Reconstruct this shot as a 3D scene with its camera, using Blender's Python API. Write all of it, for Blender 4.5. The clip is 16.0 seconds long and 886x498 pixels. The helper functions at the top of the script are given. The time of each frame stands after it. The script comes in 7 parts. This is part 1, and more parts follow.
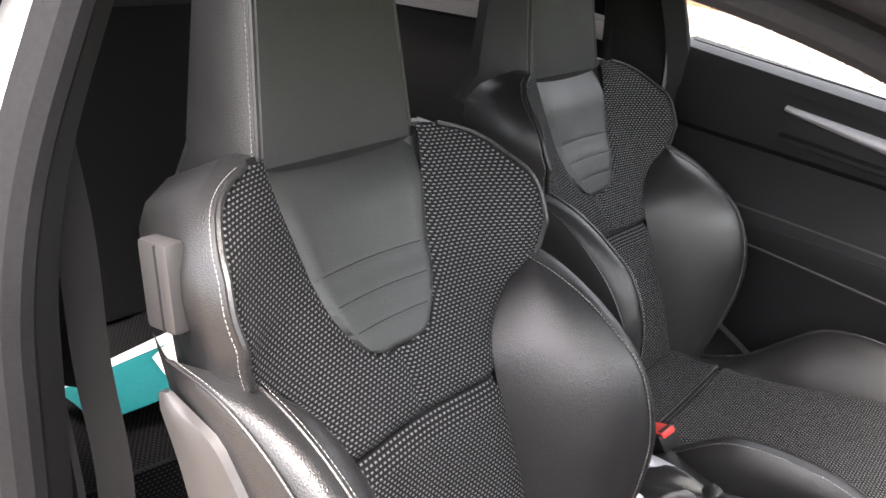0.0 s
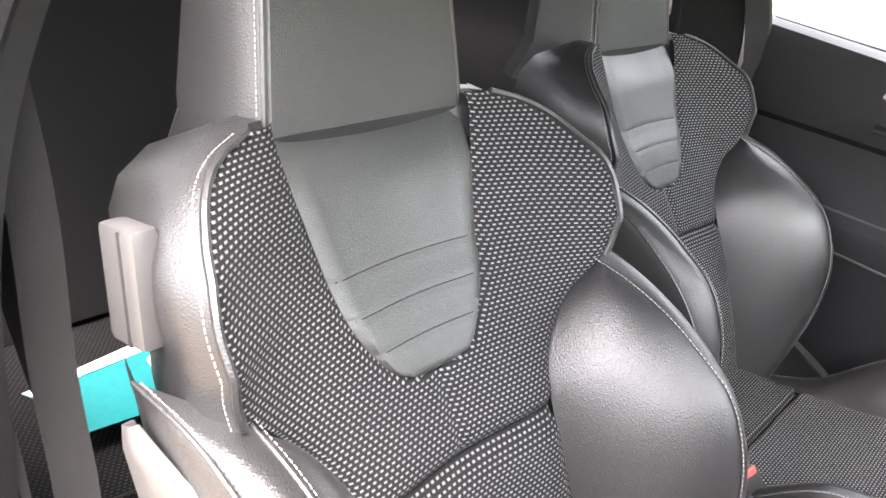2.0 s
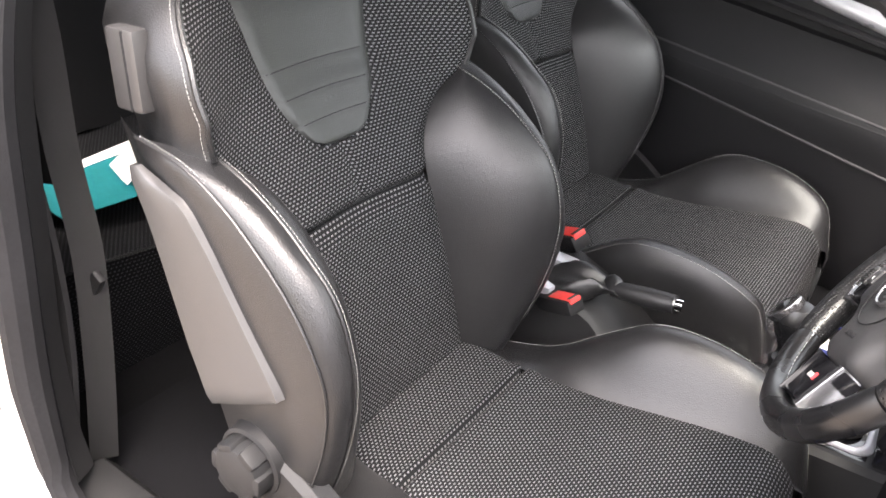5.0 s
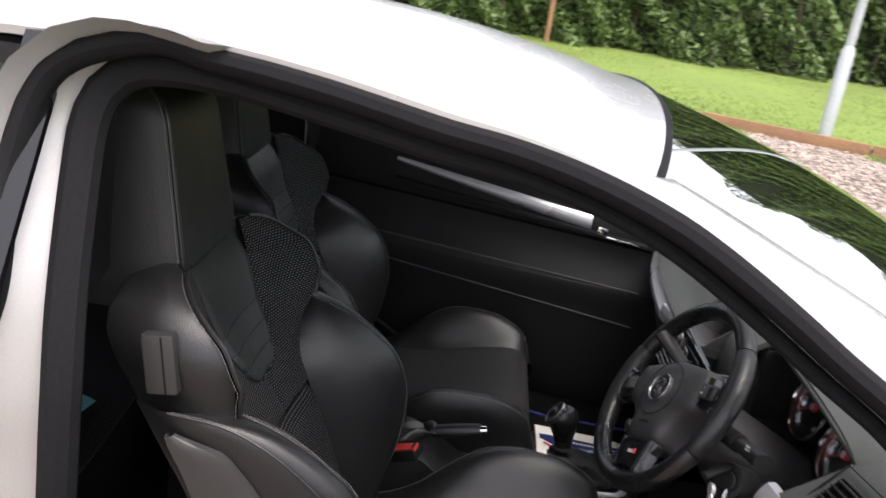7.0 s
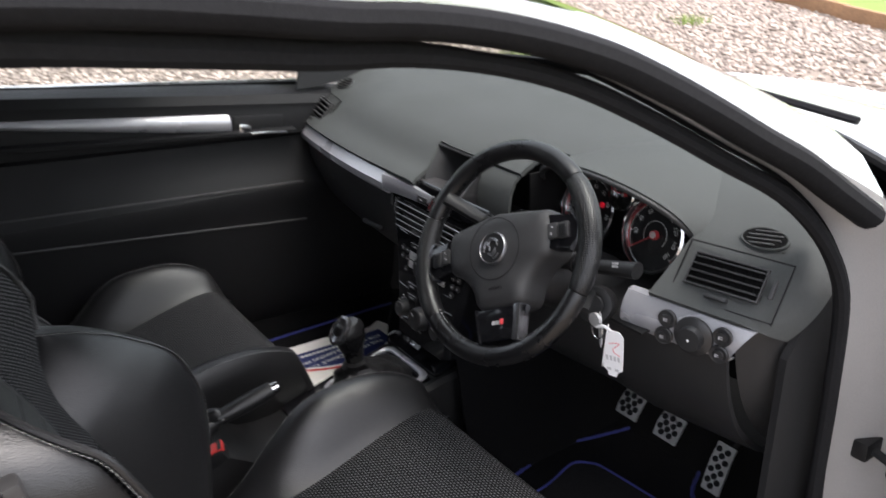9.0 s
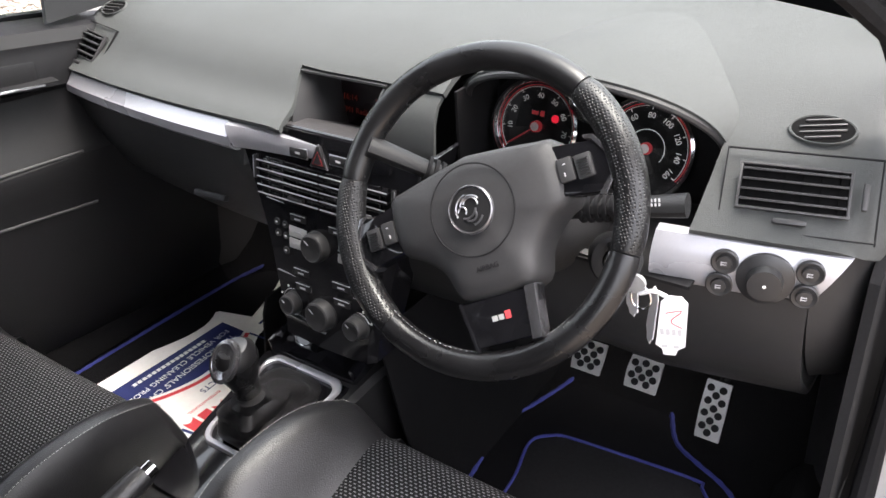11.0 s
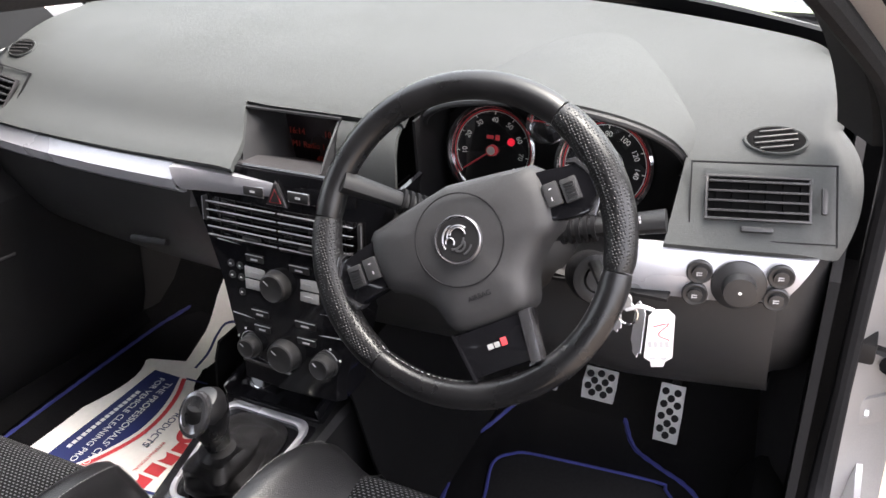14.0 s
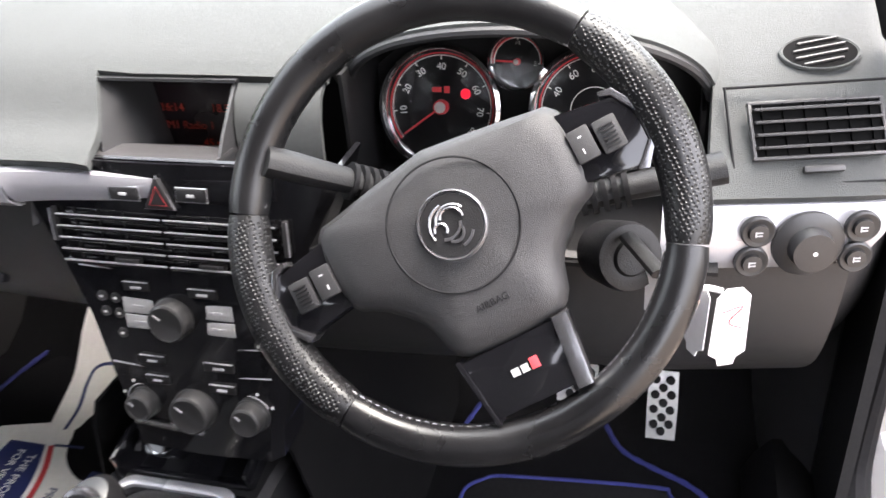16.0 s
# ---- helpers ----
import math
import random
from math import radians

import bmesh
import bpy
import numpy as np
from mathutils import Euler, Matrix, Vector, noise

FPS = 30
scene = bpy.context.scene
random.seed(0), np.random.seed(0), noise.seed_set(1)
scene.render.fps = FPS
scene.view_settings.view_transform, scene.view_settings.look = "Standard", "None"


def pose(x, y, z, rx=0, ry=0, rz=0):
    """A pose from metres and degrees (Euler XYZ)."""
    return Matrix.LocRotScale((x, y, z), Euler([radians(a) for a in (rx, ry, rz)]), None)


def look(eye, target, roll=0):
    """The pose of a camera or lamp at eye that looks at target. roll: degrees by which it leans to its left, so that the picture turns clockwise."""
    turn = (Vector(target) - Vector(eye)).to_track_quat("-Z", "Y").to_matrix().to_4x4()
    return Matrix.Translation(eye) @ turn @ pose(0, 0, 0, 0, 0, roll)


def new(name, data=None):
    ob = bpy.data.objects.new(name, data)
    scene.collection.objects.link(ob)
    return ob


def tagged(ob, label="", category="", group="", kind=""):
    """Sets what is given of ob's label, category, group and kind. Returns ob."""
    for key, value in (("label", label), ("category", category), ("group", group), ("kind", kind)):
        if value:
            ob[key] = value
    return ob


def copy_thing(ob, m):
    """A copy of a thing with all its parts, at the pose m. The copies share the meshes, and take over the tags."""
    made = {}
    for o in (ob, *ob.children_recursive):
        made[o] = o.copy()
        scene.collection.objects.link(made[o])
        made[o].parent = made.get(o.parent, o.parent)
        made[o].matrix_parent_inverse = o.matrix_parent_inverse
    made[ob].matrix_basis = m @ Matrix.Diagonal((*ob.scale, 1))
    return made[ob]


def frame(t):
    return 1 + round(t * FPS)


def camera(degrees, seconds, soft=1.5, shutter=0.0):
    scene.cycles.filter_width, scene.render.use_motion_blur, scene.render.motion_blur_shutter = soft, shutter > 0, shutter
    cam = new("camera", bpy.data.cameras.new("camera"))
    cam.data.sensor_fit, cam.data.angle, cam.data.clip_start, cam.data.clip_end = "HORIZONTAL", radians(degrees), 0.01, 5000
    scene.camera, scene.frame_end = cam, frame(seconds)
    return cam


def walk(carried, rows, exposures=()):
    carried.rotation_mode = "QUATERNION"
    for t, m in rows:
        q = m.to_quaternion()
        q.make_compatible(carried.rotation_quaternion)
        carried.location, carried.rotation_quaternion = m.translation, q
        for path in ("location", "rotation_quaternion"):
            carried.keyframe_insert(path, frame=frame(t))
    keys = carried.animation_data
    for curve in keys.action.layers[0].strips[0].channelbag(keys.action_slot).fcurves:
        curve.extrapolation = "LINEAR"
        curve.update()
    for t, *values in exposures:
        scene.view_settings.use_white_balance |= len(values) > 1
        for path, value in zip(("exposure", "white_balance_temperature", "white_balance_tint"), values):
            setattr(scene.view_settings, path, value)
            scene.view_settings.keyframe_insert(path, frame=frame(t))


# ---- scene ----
cam = camera(55.6, 16.0, shutter=0.3)
PATH = [
    (0, (-0.111, -1.044, 1.29), (-1.204, 0.448, 0.529), 4.9),
    (0.5, (-0.171, -0.969, 1.25), (-1.319, 0.487, 0.502), 6.4),
    (1, (-0.249, -0.898, 1.205), (-1.401, 0.553, 0.453), 6.6),
    (1.5, (-0.27, -0.872, 1.194), (-1.403, 0.585, 0.425), 5.9),
    (2, (-0.239, -0.91, 1.218), (-1.375, 0.537, 0.433), 6.2),
    (2.5, (-0.146, -1.007, 1.255), (-1.323, 0.395, 0.449), 7.0),
    (3, (-0.047, -1.073, 1.263), (-1.185, 0.285, 0.335), 7.7),
    (3.5, (0.01, -1.115, 1.266), (-1.026, 0.21, 0.183), 8.4),
    (3.7, (0.028, -1.124, 1.261), (-0.968, 0.19, 0.129), 8.8),
    (5.8, (-0.106, -1.239, 1.353), (-0.731, 0.441, 0.467), 6.1),
    (6, (-0.142, -1.3, 1.382), (-0.592, 0.455, 0.536), 8.1),
    (6.5, (-0.239, -1.46, 1.43), (-0.465, 0.375, 0.669), 9.5),
    (7, (-0.345, -1.622, 1.499), (-0.398, 0.273, 0.861), 8.4),
    (7.5, (-0.536, -1.746, 1.542), (-0.113, 0.051, 0.771), 4.8),
    (8, (-0.676, -1.666, 1.487), (0.031, 0.036, 0.709), -1.5),
    (8.5, (-0.767, -1.478, 1.485), (0.089, 0.185, 0.776), -4.0),
    (9, (-0.732, -1.275, 1.425), (0.31, 0.221, 0.604), -1.6),
    (9.5, (-0.638, -1.022, 1.342), (0.576, 0.218, 0.348), 0.1),
    (9.7, (-0.598, -0.945, 1.303), (0.651, 0.241, 0.286), -0.2),
    (11.8, (-0.669, -0.744, 1.303), (0.799, 0.165, 0.295), -4.4),
    (12, (-0.677, -0.731, 1.317), (0.828, 0.114, 0.308), -3.3),
    (12.5, (-0.676, -0.732, 1.318), (0.868, 0.05, 0.316), -2.6),
    (13, (-0.683, -0.716, 1.325), (0.866, 0.057, 0.322), -3.0),
    (13.5, (-0.684, -0.694, 1.326), (0.853, 0.111, 0.331), -3.5),
    (14, (-0.67, -0.686, 1.32), (0.86, 0.122, 0.318), -3.9),
    (14.5, (-0.671, -0.665, 1.316), (0.844, 0.171, 0.314), -3.8),
    (15, (-0.641, -0.642, 1.295), (0.858, 0.245, 0.313), -5.8),
    (15.5, (-0.581, -0.596, 1.257), (0.95, 0.18, 0.23), -9.2),
    (16, (-0.49, -0.492, 1.19), (1.137, 0.013, 0.144), -5.2),
]
EXPOSURES = [(0.0, 2.7, 7000, 16), (1.0, 2.55, 7000, 16), (1.6, 2.9, 7000, 16), (2.0, 3.95, 7000, 16), (2.5, 3.85, 7000, 16), (3.0, 2.9, 7000, 16), (3.5, 2.55, 7000, 16), (6.0, 2.95, 7000, 16), (6.2, 2.85, 7000, 16), (6.6, 1.85, 7000, 16), (7.0, 0.55, 6700, 16), (7.5, 0.05, 6700, 16), (8.0, 0.6, 6500, 13), (8.5, 0.85, 6500, 13), (9.0, 0.9, 6500, 13), (9.7, 1.95, 6600, 13), (12.0, 2.1, 6750, 16), (15.0, 2.15, 6750, 16), (15.5, 2.2, 6750, 16), (16.0, 2.75, 6750, 16)]
walk(cam, [(t, look(eye, target, roll)) for t, eye, target, roll in PATH], EXPOSURES)

# ---- world and light ----
world = bpy.data.worlds.new("world")
scene.world = world
world.use_nodes = True
wn = world.node_tree
sky = wn.nodes.new("ShaderNodeTexSky")
sky.sky_type, sky.sun_disc = "NISHITA", False
SUN_UP, SUN_TURN = 70, 150
sky.sun_elevation, sky.sun_rotation = radians(SUN_UP), radians(SUN_TURN)
sky.air_density, sky.dust_density, sky.ozone_density = 1.0, 4.0, 0.6
veil = wn.nodes.new("ShaderNodeHueSaturation")
veil.inputs["Saturation"].default_value = 0.35
wn.links.new(sky.outputs[0], veil.inputs["Color"])
wn.links.new(veil.outputs[0], wn.nodes["Background"].inputs[0])
wn.nodes["Background"].inputs[1].default_value = 0.34
sun_data = bpy.data.lights.new("sun", "SUN")
sun_data.energy, sun_data.angle, sun_data.color = 0.25, radians(25), (1.0, 0.96, 0.90)
sun = new("sun", sun_data)
# the sky's sun_rotation turns clockwise from +Y
az, el = radians(SUN_TURN), radians(SUN_UP)
SUN_DIR = Vector((math.sin(az) * math.cos(el), math.cos(az) * math.cos(el), math.sin(el)))
sun.matrix_world = look(SUN_DIR * 30, (0, 0, 0))

# ---- materials ----


def nodes_of(name):
    m = bpy.data.materials.new(name)
    m.use_nodes = True
    t = m.node_tree
    return m, t, t.nodes["Principled BSDF"]


def surface(name, base, rough=0.5, metal=0.0, grain=400.0, bump=0.0, patch=3.0, vary=0.12, rough_vary=0.1, coat=0.0, sheen=0.0, kind="noise", random_tone=0.0):
    """A material with fine relief (grain per metre) and a slow change of tone and gloss (patch per metre)."""
    m, t, b = nodes_of(name)
    co = t.nodes.new("ShaderNodeTexCoord")
    n1 = t.nodes.new("ShaderNodeTexNoise")
    n1.inputs["Scale"].default_value, n1.inputs["Detail"].default_value = patch, 5
    t.links.new(co.outputs["Object"], n1.inputs["Vector"])
    n2 = t.nodes.new("ShaderNodeTexNoise")
    n2.inputs["Scale"].default_value, n2.inputs["Detail"].default_value = grain * 0.35, 4
    t.links.new(co.outputs["Object"], n2.inputs["Vector"])
    add = t.nodes.new("ShaderNodeMath")
    add.operation = "ADD"
    t.links.new(n1.outputs["Fac"], add.inputs[0])
    t.links.new(n2.outputs["Fac"], add.inputs[1])
    ramp = t.nodes.new("ShaderNodeMapRange")
    ramp.inputs["From Min"].default_value, ramp.inputs["From Max"].default_value = 0.6, 1.4
    ramp.inputs["To Min"].default_value, ramp.inputs["To Max"].default_value = 1 - vary, 1 + vary
    t.links.new(add.outputs[0], ramp.inputs["Value"])
    mix = t.nodes.new("ShaderNodeVectorMath")
    mix.operation = "SCALE"
    mix.inputs[0].default_value = base
    scale_out = ramp.outputs[0]
    if random_tone:
        info = t.nodes.new("ShaderNodeNewGeometry")
        r2 = t.nodes.new("ShaderNodeMapRange")
        r2.inputs["To Min"].default_value, r2.inputs["To Max"].default_value = 1 - random_tone, 1 + random_tone
        t.links.new(info.outputs["Random Per Island"], r2.inputs["Value"])
        mul = t.nodes.new("ShaderNodeMath")
        mul.operation = "MULTIPLY"
        t.links.new(ramp.outputs[0], mul.inputs[0])
        t.links.new(r2.outputs[0], mul.inputs[1])
        scale_out = mul.outputs[0]
    t.links.new(scale_out, mix.inputs["Scale"])
    t.links.new(mix.outputs[0], b.inputs["Base Color"])
    rr = t.nodes.new("ShaderNodeMapRange")
    rr.inputs["From Min"].default_value, rr.inputs["From Max"].default_value = 0.3, 0.7
    rr.inputs["To Min"].default_value, rr.inputs["To Max"].default_value = max(rough - rough_vary, 0.02), min(rough + rough_vary, 1)
    t.links.new(n1.outputs["Fac"], rr.inputs["Value"])
    t.links.new(rr.outputs[0], b.inputs["Roughness"])
    b.inputs["Metallic"].default_value = metal
    b.inputs["Coat Weight"].default_value = coat
    b.inputs["Sheen Weight"].default_value = sheen
    if bump:
        if kind == "dots":
            tex = t.nodes.new("ShaderNodeTexVoronoi")
            tex.inputs["Scale"].default_value, tex.inputs["Randomness"].default_value = grain, 0.25
            dots = t.nodes.new("ShaderNodeMapRange")
            dots.inputs["From Min"].default_value, dots.inputs["From Max"].default_value = 0.2, 0.42
            t.links.new(tex.outputs["Distance"], dots.inputs["Value"])
            out = dots.outputs[0]
        elif kind == "cells":
            tex = t.nodes.new("ShaderNodeTexVoronoi")
            tex.feature = "DISTANCE_TO_EDGE"
            tex.inputs["Scale"].default_value = grain
            out = tex.outputs["Distance"]
        else:
            tex = t.nodes.new("ShaderNodeTexNoise")
            tex.inputs["Scale"].default_value, tex.inputs["Detail"].default_value = grain, 3
            out = tex.outputs["Fac"]
        t.links.new(co.outputs["Object"], tex.inputs["Vector"])
        bp = t.nodes.new("ShaderNodeBump")
        bp.inputs["Strength"].default_value, bp.inputs["Distance"].default_value = bump, 0.002
        t.links.new(out, bp.inputs["Height"])
        t.links.new(bp.outputs[0], b.inputs["Normal"])
    return m


def maths(t, op, a, b=None, c=None):
    n = t.nodes.new("ShaderNodeMath")
    n.operation = op
    for i, v in enumerate((a, b, c)):
        if v is None:
            continue
        if isinstance(v, (int, float)):
            n.inputs[i].default_value = v
        else:
            t.links.new(v, n.inputs[i])
    return n.outputs[0]


def weave_material(name, ground, thread, du, dv, fill_u, fill_v):
    """A woven cloth: staggered light stitches on a dark ground, laid by the mesh's UV in metres."""
    m, t, b = nodes_of(name)
    uv = t.nodes.new("ShaderNodeUVMap")
    sep = t.nodes.new("ShaderNodeSeparateXYZ")
    t.links.new(uv.outputs[0], sep.inputs[0])
    v = maths(t, "DIVIDE", sep.outputs[1], dv)
    row = maths(t, "FLOOR", v)
    u = maths(t, "ADD", maths(t, "DIVIDE", sep.outputs[0], du), maths(t, "MULTIPLY", row, 0.5))
    fu = maths(t, "ABSOLUTE", maths(t, "SUBTRACT", maths(t, "FRACT", u), 0.5))
    fv = maths(t, "ABSOLUTE", maths(t, "SUBTRACT", maths(t, "FRACT", v), 0.5))
    d = maths(t, "MAXIMUM", maths(t, "DIVIDE", fu, fill_u), maths(t, "DIVIDE", fv, fill_v))
    mask = t.nodes.new("ShaderNodeMapRange")
    mask.inputs["From Min"].default_value, mask.inputs["From Max"].default_value = 1.15, 0.75
    t.links.new(d, mask.inputs["Value"])
    co = t.nodes.new("ShaderNodeTexCoord")
    nz = t.nodes.new("ShaderNodeTexNoise")
    nz.inputs["Scale"].default_value, nz.inputs["Detail"].default_value = 9, 4
    t.links.new(co.outputs["Object"], nz.inputs["Vector"])
    fine = t.nodes.new("ShaderNodeTexNoise")
    fine.inputs["Scale"].default_value = 900
    t.links.new(co.outputs["Object"], fine.inputs["Vector"])
    mix = t.nodes.new("ShaderNodeMix")
    mix.data_type = "RGBA"
    mix.inputs[6].default_value, mix.inputs[7].default_value = (*ground, 1), (*thread, 1)
    amount = maths(t, "MULTIPLY", mask.outputs[0], maths(t, "ADD", 0.72, maths(t, "MULTIPLY", nz.outputs["Fac"], 0.5)))
    t.links.new(amount, mix.inputs[0])
    t.links.new(mix.outputs[2], b.inputs["Base Color"])
    b.inputs["Roughness"].default_value = 0.75
    b.inputs["Specular IOR Level"].default_value = 0.12
    height = maths(t, "ADD", maths(t, "MULTIPLY", mask.outputs[0], 0.7), maths(t, "MULTIPLY", fine.outputs["Fac"], 0.12))
    bp = t.nodes.new("ShaderNodeBump")
    bp.inputs["Strength"].default_value, bp.inputs["Distance"].default_value = 0.6, 0.001
    t.links.new(height, bp.inputs["Height"])
    t.links.new(bp.outputs[0], b.inputs["Normal"])
    return m


def glass_material(name, tint, rough=0.0, ior=1.45):
    """Thin glass: mostly clear, with a mirror sheen that grows at a slant."""
    m = bpy.data.materials.new(name)
    m.use_nodes = True
    t = m.node_tree
    t.nodes.remove(t.nodes["Principled BSDF"])
    clear = t.nodes.new("ShaderNodeBsdfTransparent")
    clear.inputs[0].default_value = (*tint, 1)
    gloss = t.nodes.new("ShaderNodeBsdfGlossy")
    gloss.inputs["Roughness"].default_value = rough
    fr = t.nodes.new("ShaderNodeFresnel")
    fr.inputs[0].default_value = ior
    mix = t.nodes.new("ShaderNodeMixShader")
    t.links.new(fr.outputs[0], mix.inputs[0])
    t.links.new(clear.outputs[0], mix.inputs[1])
    t.links.new(gloss.outputs[0], mix.inputs[2])
    t.links.new(mix.outputs[0], t.nodes["Material Output"].inputs[0])
    return m


LEATHER = surface("black_leather", (0.0115, 0.0115, 0.0120), 0.35, grain=360, bump=0.26, patch=6, vary=0.2, rough_vary=0.08, kind="cells")
LEATHER_HEAD = surface("headrest_leather", (0.0135, 0.0135, 0.0142), 0.50, grain=360, bump=0.26, patch=6, vary=0.15, kind="cells")
LEATHER_SMOOTH = surface("grey_leather", (0.020, 0.0215, 0.021), 0.42, grain=360, bump=0.26, patch=6, vary=0.15, kind="cells")
WEAVE = weave_material("seat_weave", (0.0060, 0.0060, 0.0065), (0.125, 0.125, 0.13), 0.0074, 0.0046, 0.26, 0.20)
WEAVE_FINE = weave_material("rear_weave", (0.004, 0.004, 0.0045), (0.06, 0.06, 0.065), 0.0084, 0.0052, 0.22, 0.12)
THREAD = surface("white_thread", (0.22, 0.22, 0.21), 0.7, grain=900, vary=0.15)
SHELL = surface("black_trim_plastic", (0.009, 0.009, 0.0095), 0.5, grain=700, bump=0.25, patch=4, vary=0.15)
SHELL.node_tree.nodes["Principled BSDF"].inputs["Specular IOR Level"].default_value = 0.32
KNOB_GREY = surface("dark_knob_plastic", (0.020, 0.020, 0.0205), 0.38, grain=700, bump=0.12, patch=9, vary=0.12)
# shade of a deep vent put into the colour, as the throats are shallow
VENT_SHADE = surface("vent_shade", (0.004, 0.004, 0.004), 0.9, grain=500, vary=0.2)
VENT_SHADE.node_tree.nodes["Principled BSDF"].inputs["Specular IOR Level"].default_value = 0.08
HARD_GREY = surface("grey_trim_plastic", (0.034, 0.033, 0.033), 0.45, grain=700, bump=0.12, patch=5, vary=0.1)
DASH_TOP = surface("grey_dash_plastic", (0.044, 0.0475, 0.0458), 0.75, grain=700, bump=0.6, patch=3, vary=0.1, kind="cells")
DASH_LOW = surface("dark_dash_plastic", (0.023, 0.023, 0.0238), 0.45, grain=800, bump=0.3, patch=3, vary=0.15, kind="cells")
DOOR_TRIM = surface("dark_door_trim", (0.0065, 0.0065, 0.0072), 0.55, grain=700, bump=0.3, patch=3, vary=0.15)
SILVER_TRIM = surface("satin_silver_trim", (0.38, 0.38, 0.40), 0.30, 0.4, grain=900, patch=4, vary=0.05)
GLOSS_BLACK = surface("gloss_black_panel", (0.006, 0.006, 0.007), 0.08, grain=200, patch=5, vary=0.2, rough_vary=0.04, coat=0.3)
CHROME = surface("chrome", (0.75, 0.75, 0.76), 0.12, 1.0, grain=300, vary=0.04, rough_vary=0.05)
METAL = surface("brushed_metal", (0.62, 0.62, 0.61), 0.38, 0.6, grain=600, bump=0.1, vary=0.1)
PAINT = surface("silver_paint", (0.62, 0.63, 0.64), 0.28, 0.55, grain=2500, patch=2, vary=0.05, rough_vary=0.06, coat=0.6)
JAMB = surface("silver_jamb_paint", (0.44, 0.43, 0.42), 0.38, 0.3, grain=1500, patch=7, vary=0.10, coat=0.3)
RUBBER = surface("black_rubber", (0.013, 0.013, 0.014), 0.75, grain=500, bump=0.15, patch=9, vary=0.25)
CARPET = surface("black_carpet", (0.005, 0.005, 0.0055), 0.95, grain=900, bump=0.9, patch=12, vary=0.35)
MAT_CLOTH = surface("mat_carpet", (0.006, 0.006, 0.007), 0.95, grain=1100, bump=0.9, patch=14, vary=0.35)
BLUE_EDGE = surface("blue_mat_edge", (0.022, 0.028, 0.15), 0.8, grain=900, bump=0.6, vary=0.2)
PILLAR = surface("dark_pillar_trim", (0.018, 0.018, 0.0188), 0.9, grain=700, bump=0.3, patch=3, vary=0.15)
LINER = surface("dark_headlining", (0.03, 0.03, 0.032), 0.9, grain=900, bump=0.4, vary=0.15)
RED_PLASTIC = surface("red_plastic", (0.55, 0.045, 0.04), 0.4, grain=300, vary=0.08)
WHITE_CARD = surface("white_card", (0.75, 0.75, 0.76), 0.6, grain=500, vary=0.05)
PAPER = surface("paper", (0.86, 0.84, 0.80), 0.75, grain=300, bump=0.1, patch=8, vary=0.06)
BLUE_INK = surface("navy_print", (0.013, 0.022, 0.11), 0.7, grain=300, vary=0.08)
RED_INK = surface("red_print", (0.60, 0.05, 0.06), 0.7, grain=300, vary=0.08)
WHITE_INK = surface("white_print", (0.75, 0.74, 0.72), 0.7, grain=300, vary=0.05)
BLACK_INK = surface("black_print", (0.02, 0.02, 0.02), 0.7, grain=300, vary=0.1)
GREY_INK = surface("grey_print", (0.45, 0.45, 0.46), 0.6, grain=300, vary=0.05)
TEAL = surface("teal_print", (0.0, 0.15, 0.165), 0.45, grain=300, patch=9, vary=0.12)
GLASS = glass_material("window_glass", (0.93, 0.95, 0.94))
GLASS_SCREEN = glass_material("screen_glass", (0.82, 0.87, 0.84), ior=1.5)
GLASS_DARK = glass_material("tinted_glass", (0.62, 0.66, 0.64))
SCREEN = surface("dark_screen", (0.012, 0.006, 0.008), 0.2, grain=300, vary=0.1)

# cloth, carpet and felt-like trims hardly shine
for soft_one in (CARPET, MAT_CLOTH, PILLAR, LINER, RUBBER, DOOR_TRIM):
    soft_one.node_tree.nodes["Principled BSDF"].inputs["Specular IOR Level"].default_value = 0.22 if soft_one is DOOR_TRIM else 0.1

# ---- mesh helpers ----


def part(name, geo, material, parent=None, label="", sharp=35, uv=None):
    """Links geometry (vertices, faces) or a bmesh as one mesh object, under a thing or a part."""
    me = bpy.data.meshes.new(name)
    if isinstance(geo, bmesh.types.BMesh):
        bmesh.ops.recalc_face_normals(geo, faces=geo.faces)
        geo.to_mesh(me)
        geo.free()
    else:
        me.from_pydata([tuple(map(float, v)) for v in geo[0]], [], [tuple(map(int, f)) for f in geo[1]])
    me.materials.append(material)
    me.shade_smooth()
    me.set_sharp_from_angle(angle=radians(sharp))
    if uv is not None:
        layer = me.uv_layers.new(name="UVMap")
        for loop in me.loops:
            layer.data[loop.index].uv = uv[loop.vertex_index]
    ob = new(name, me)
    if parent is not None:
        ob.parent = parent
    if label:
        tagged(ob, label)
    return ob


def thing(name, label, category, at=None, group="", kind=""):
    """An Empty at a thing's base, which carries its parts."""
    ob = new(name)
    ob.empty_display_size = 0.05
    if at is not None:
        ob.matrix_basis = at
    return tagged(ob, label, category, group, kind)


def joined(*geos):
    vs, fs, n = [], [], 0
    for v, f in geos:
        vs += [tuple(p) for p in v]
        fs += [tuple(i + n for i in q) for q in f]
        n += len(v)
    return vs, fs


def moved(geo, m):
    return [tuple(m @ Vector(v)) for v in geo[0]], geo[1]


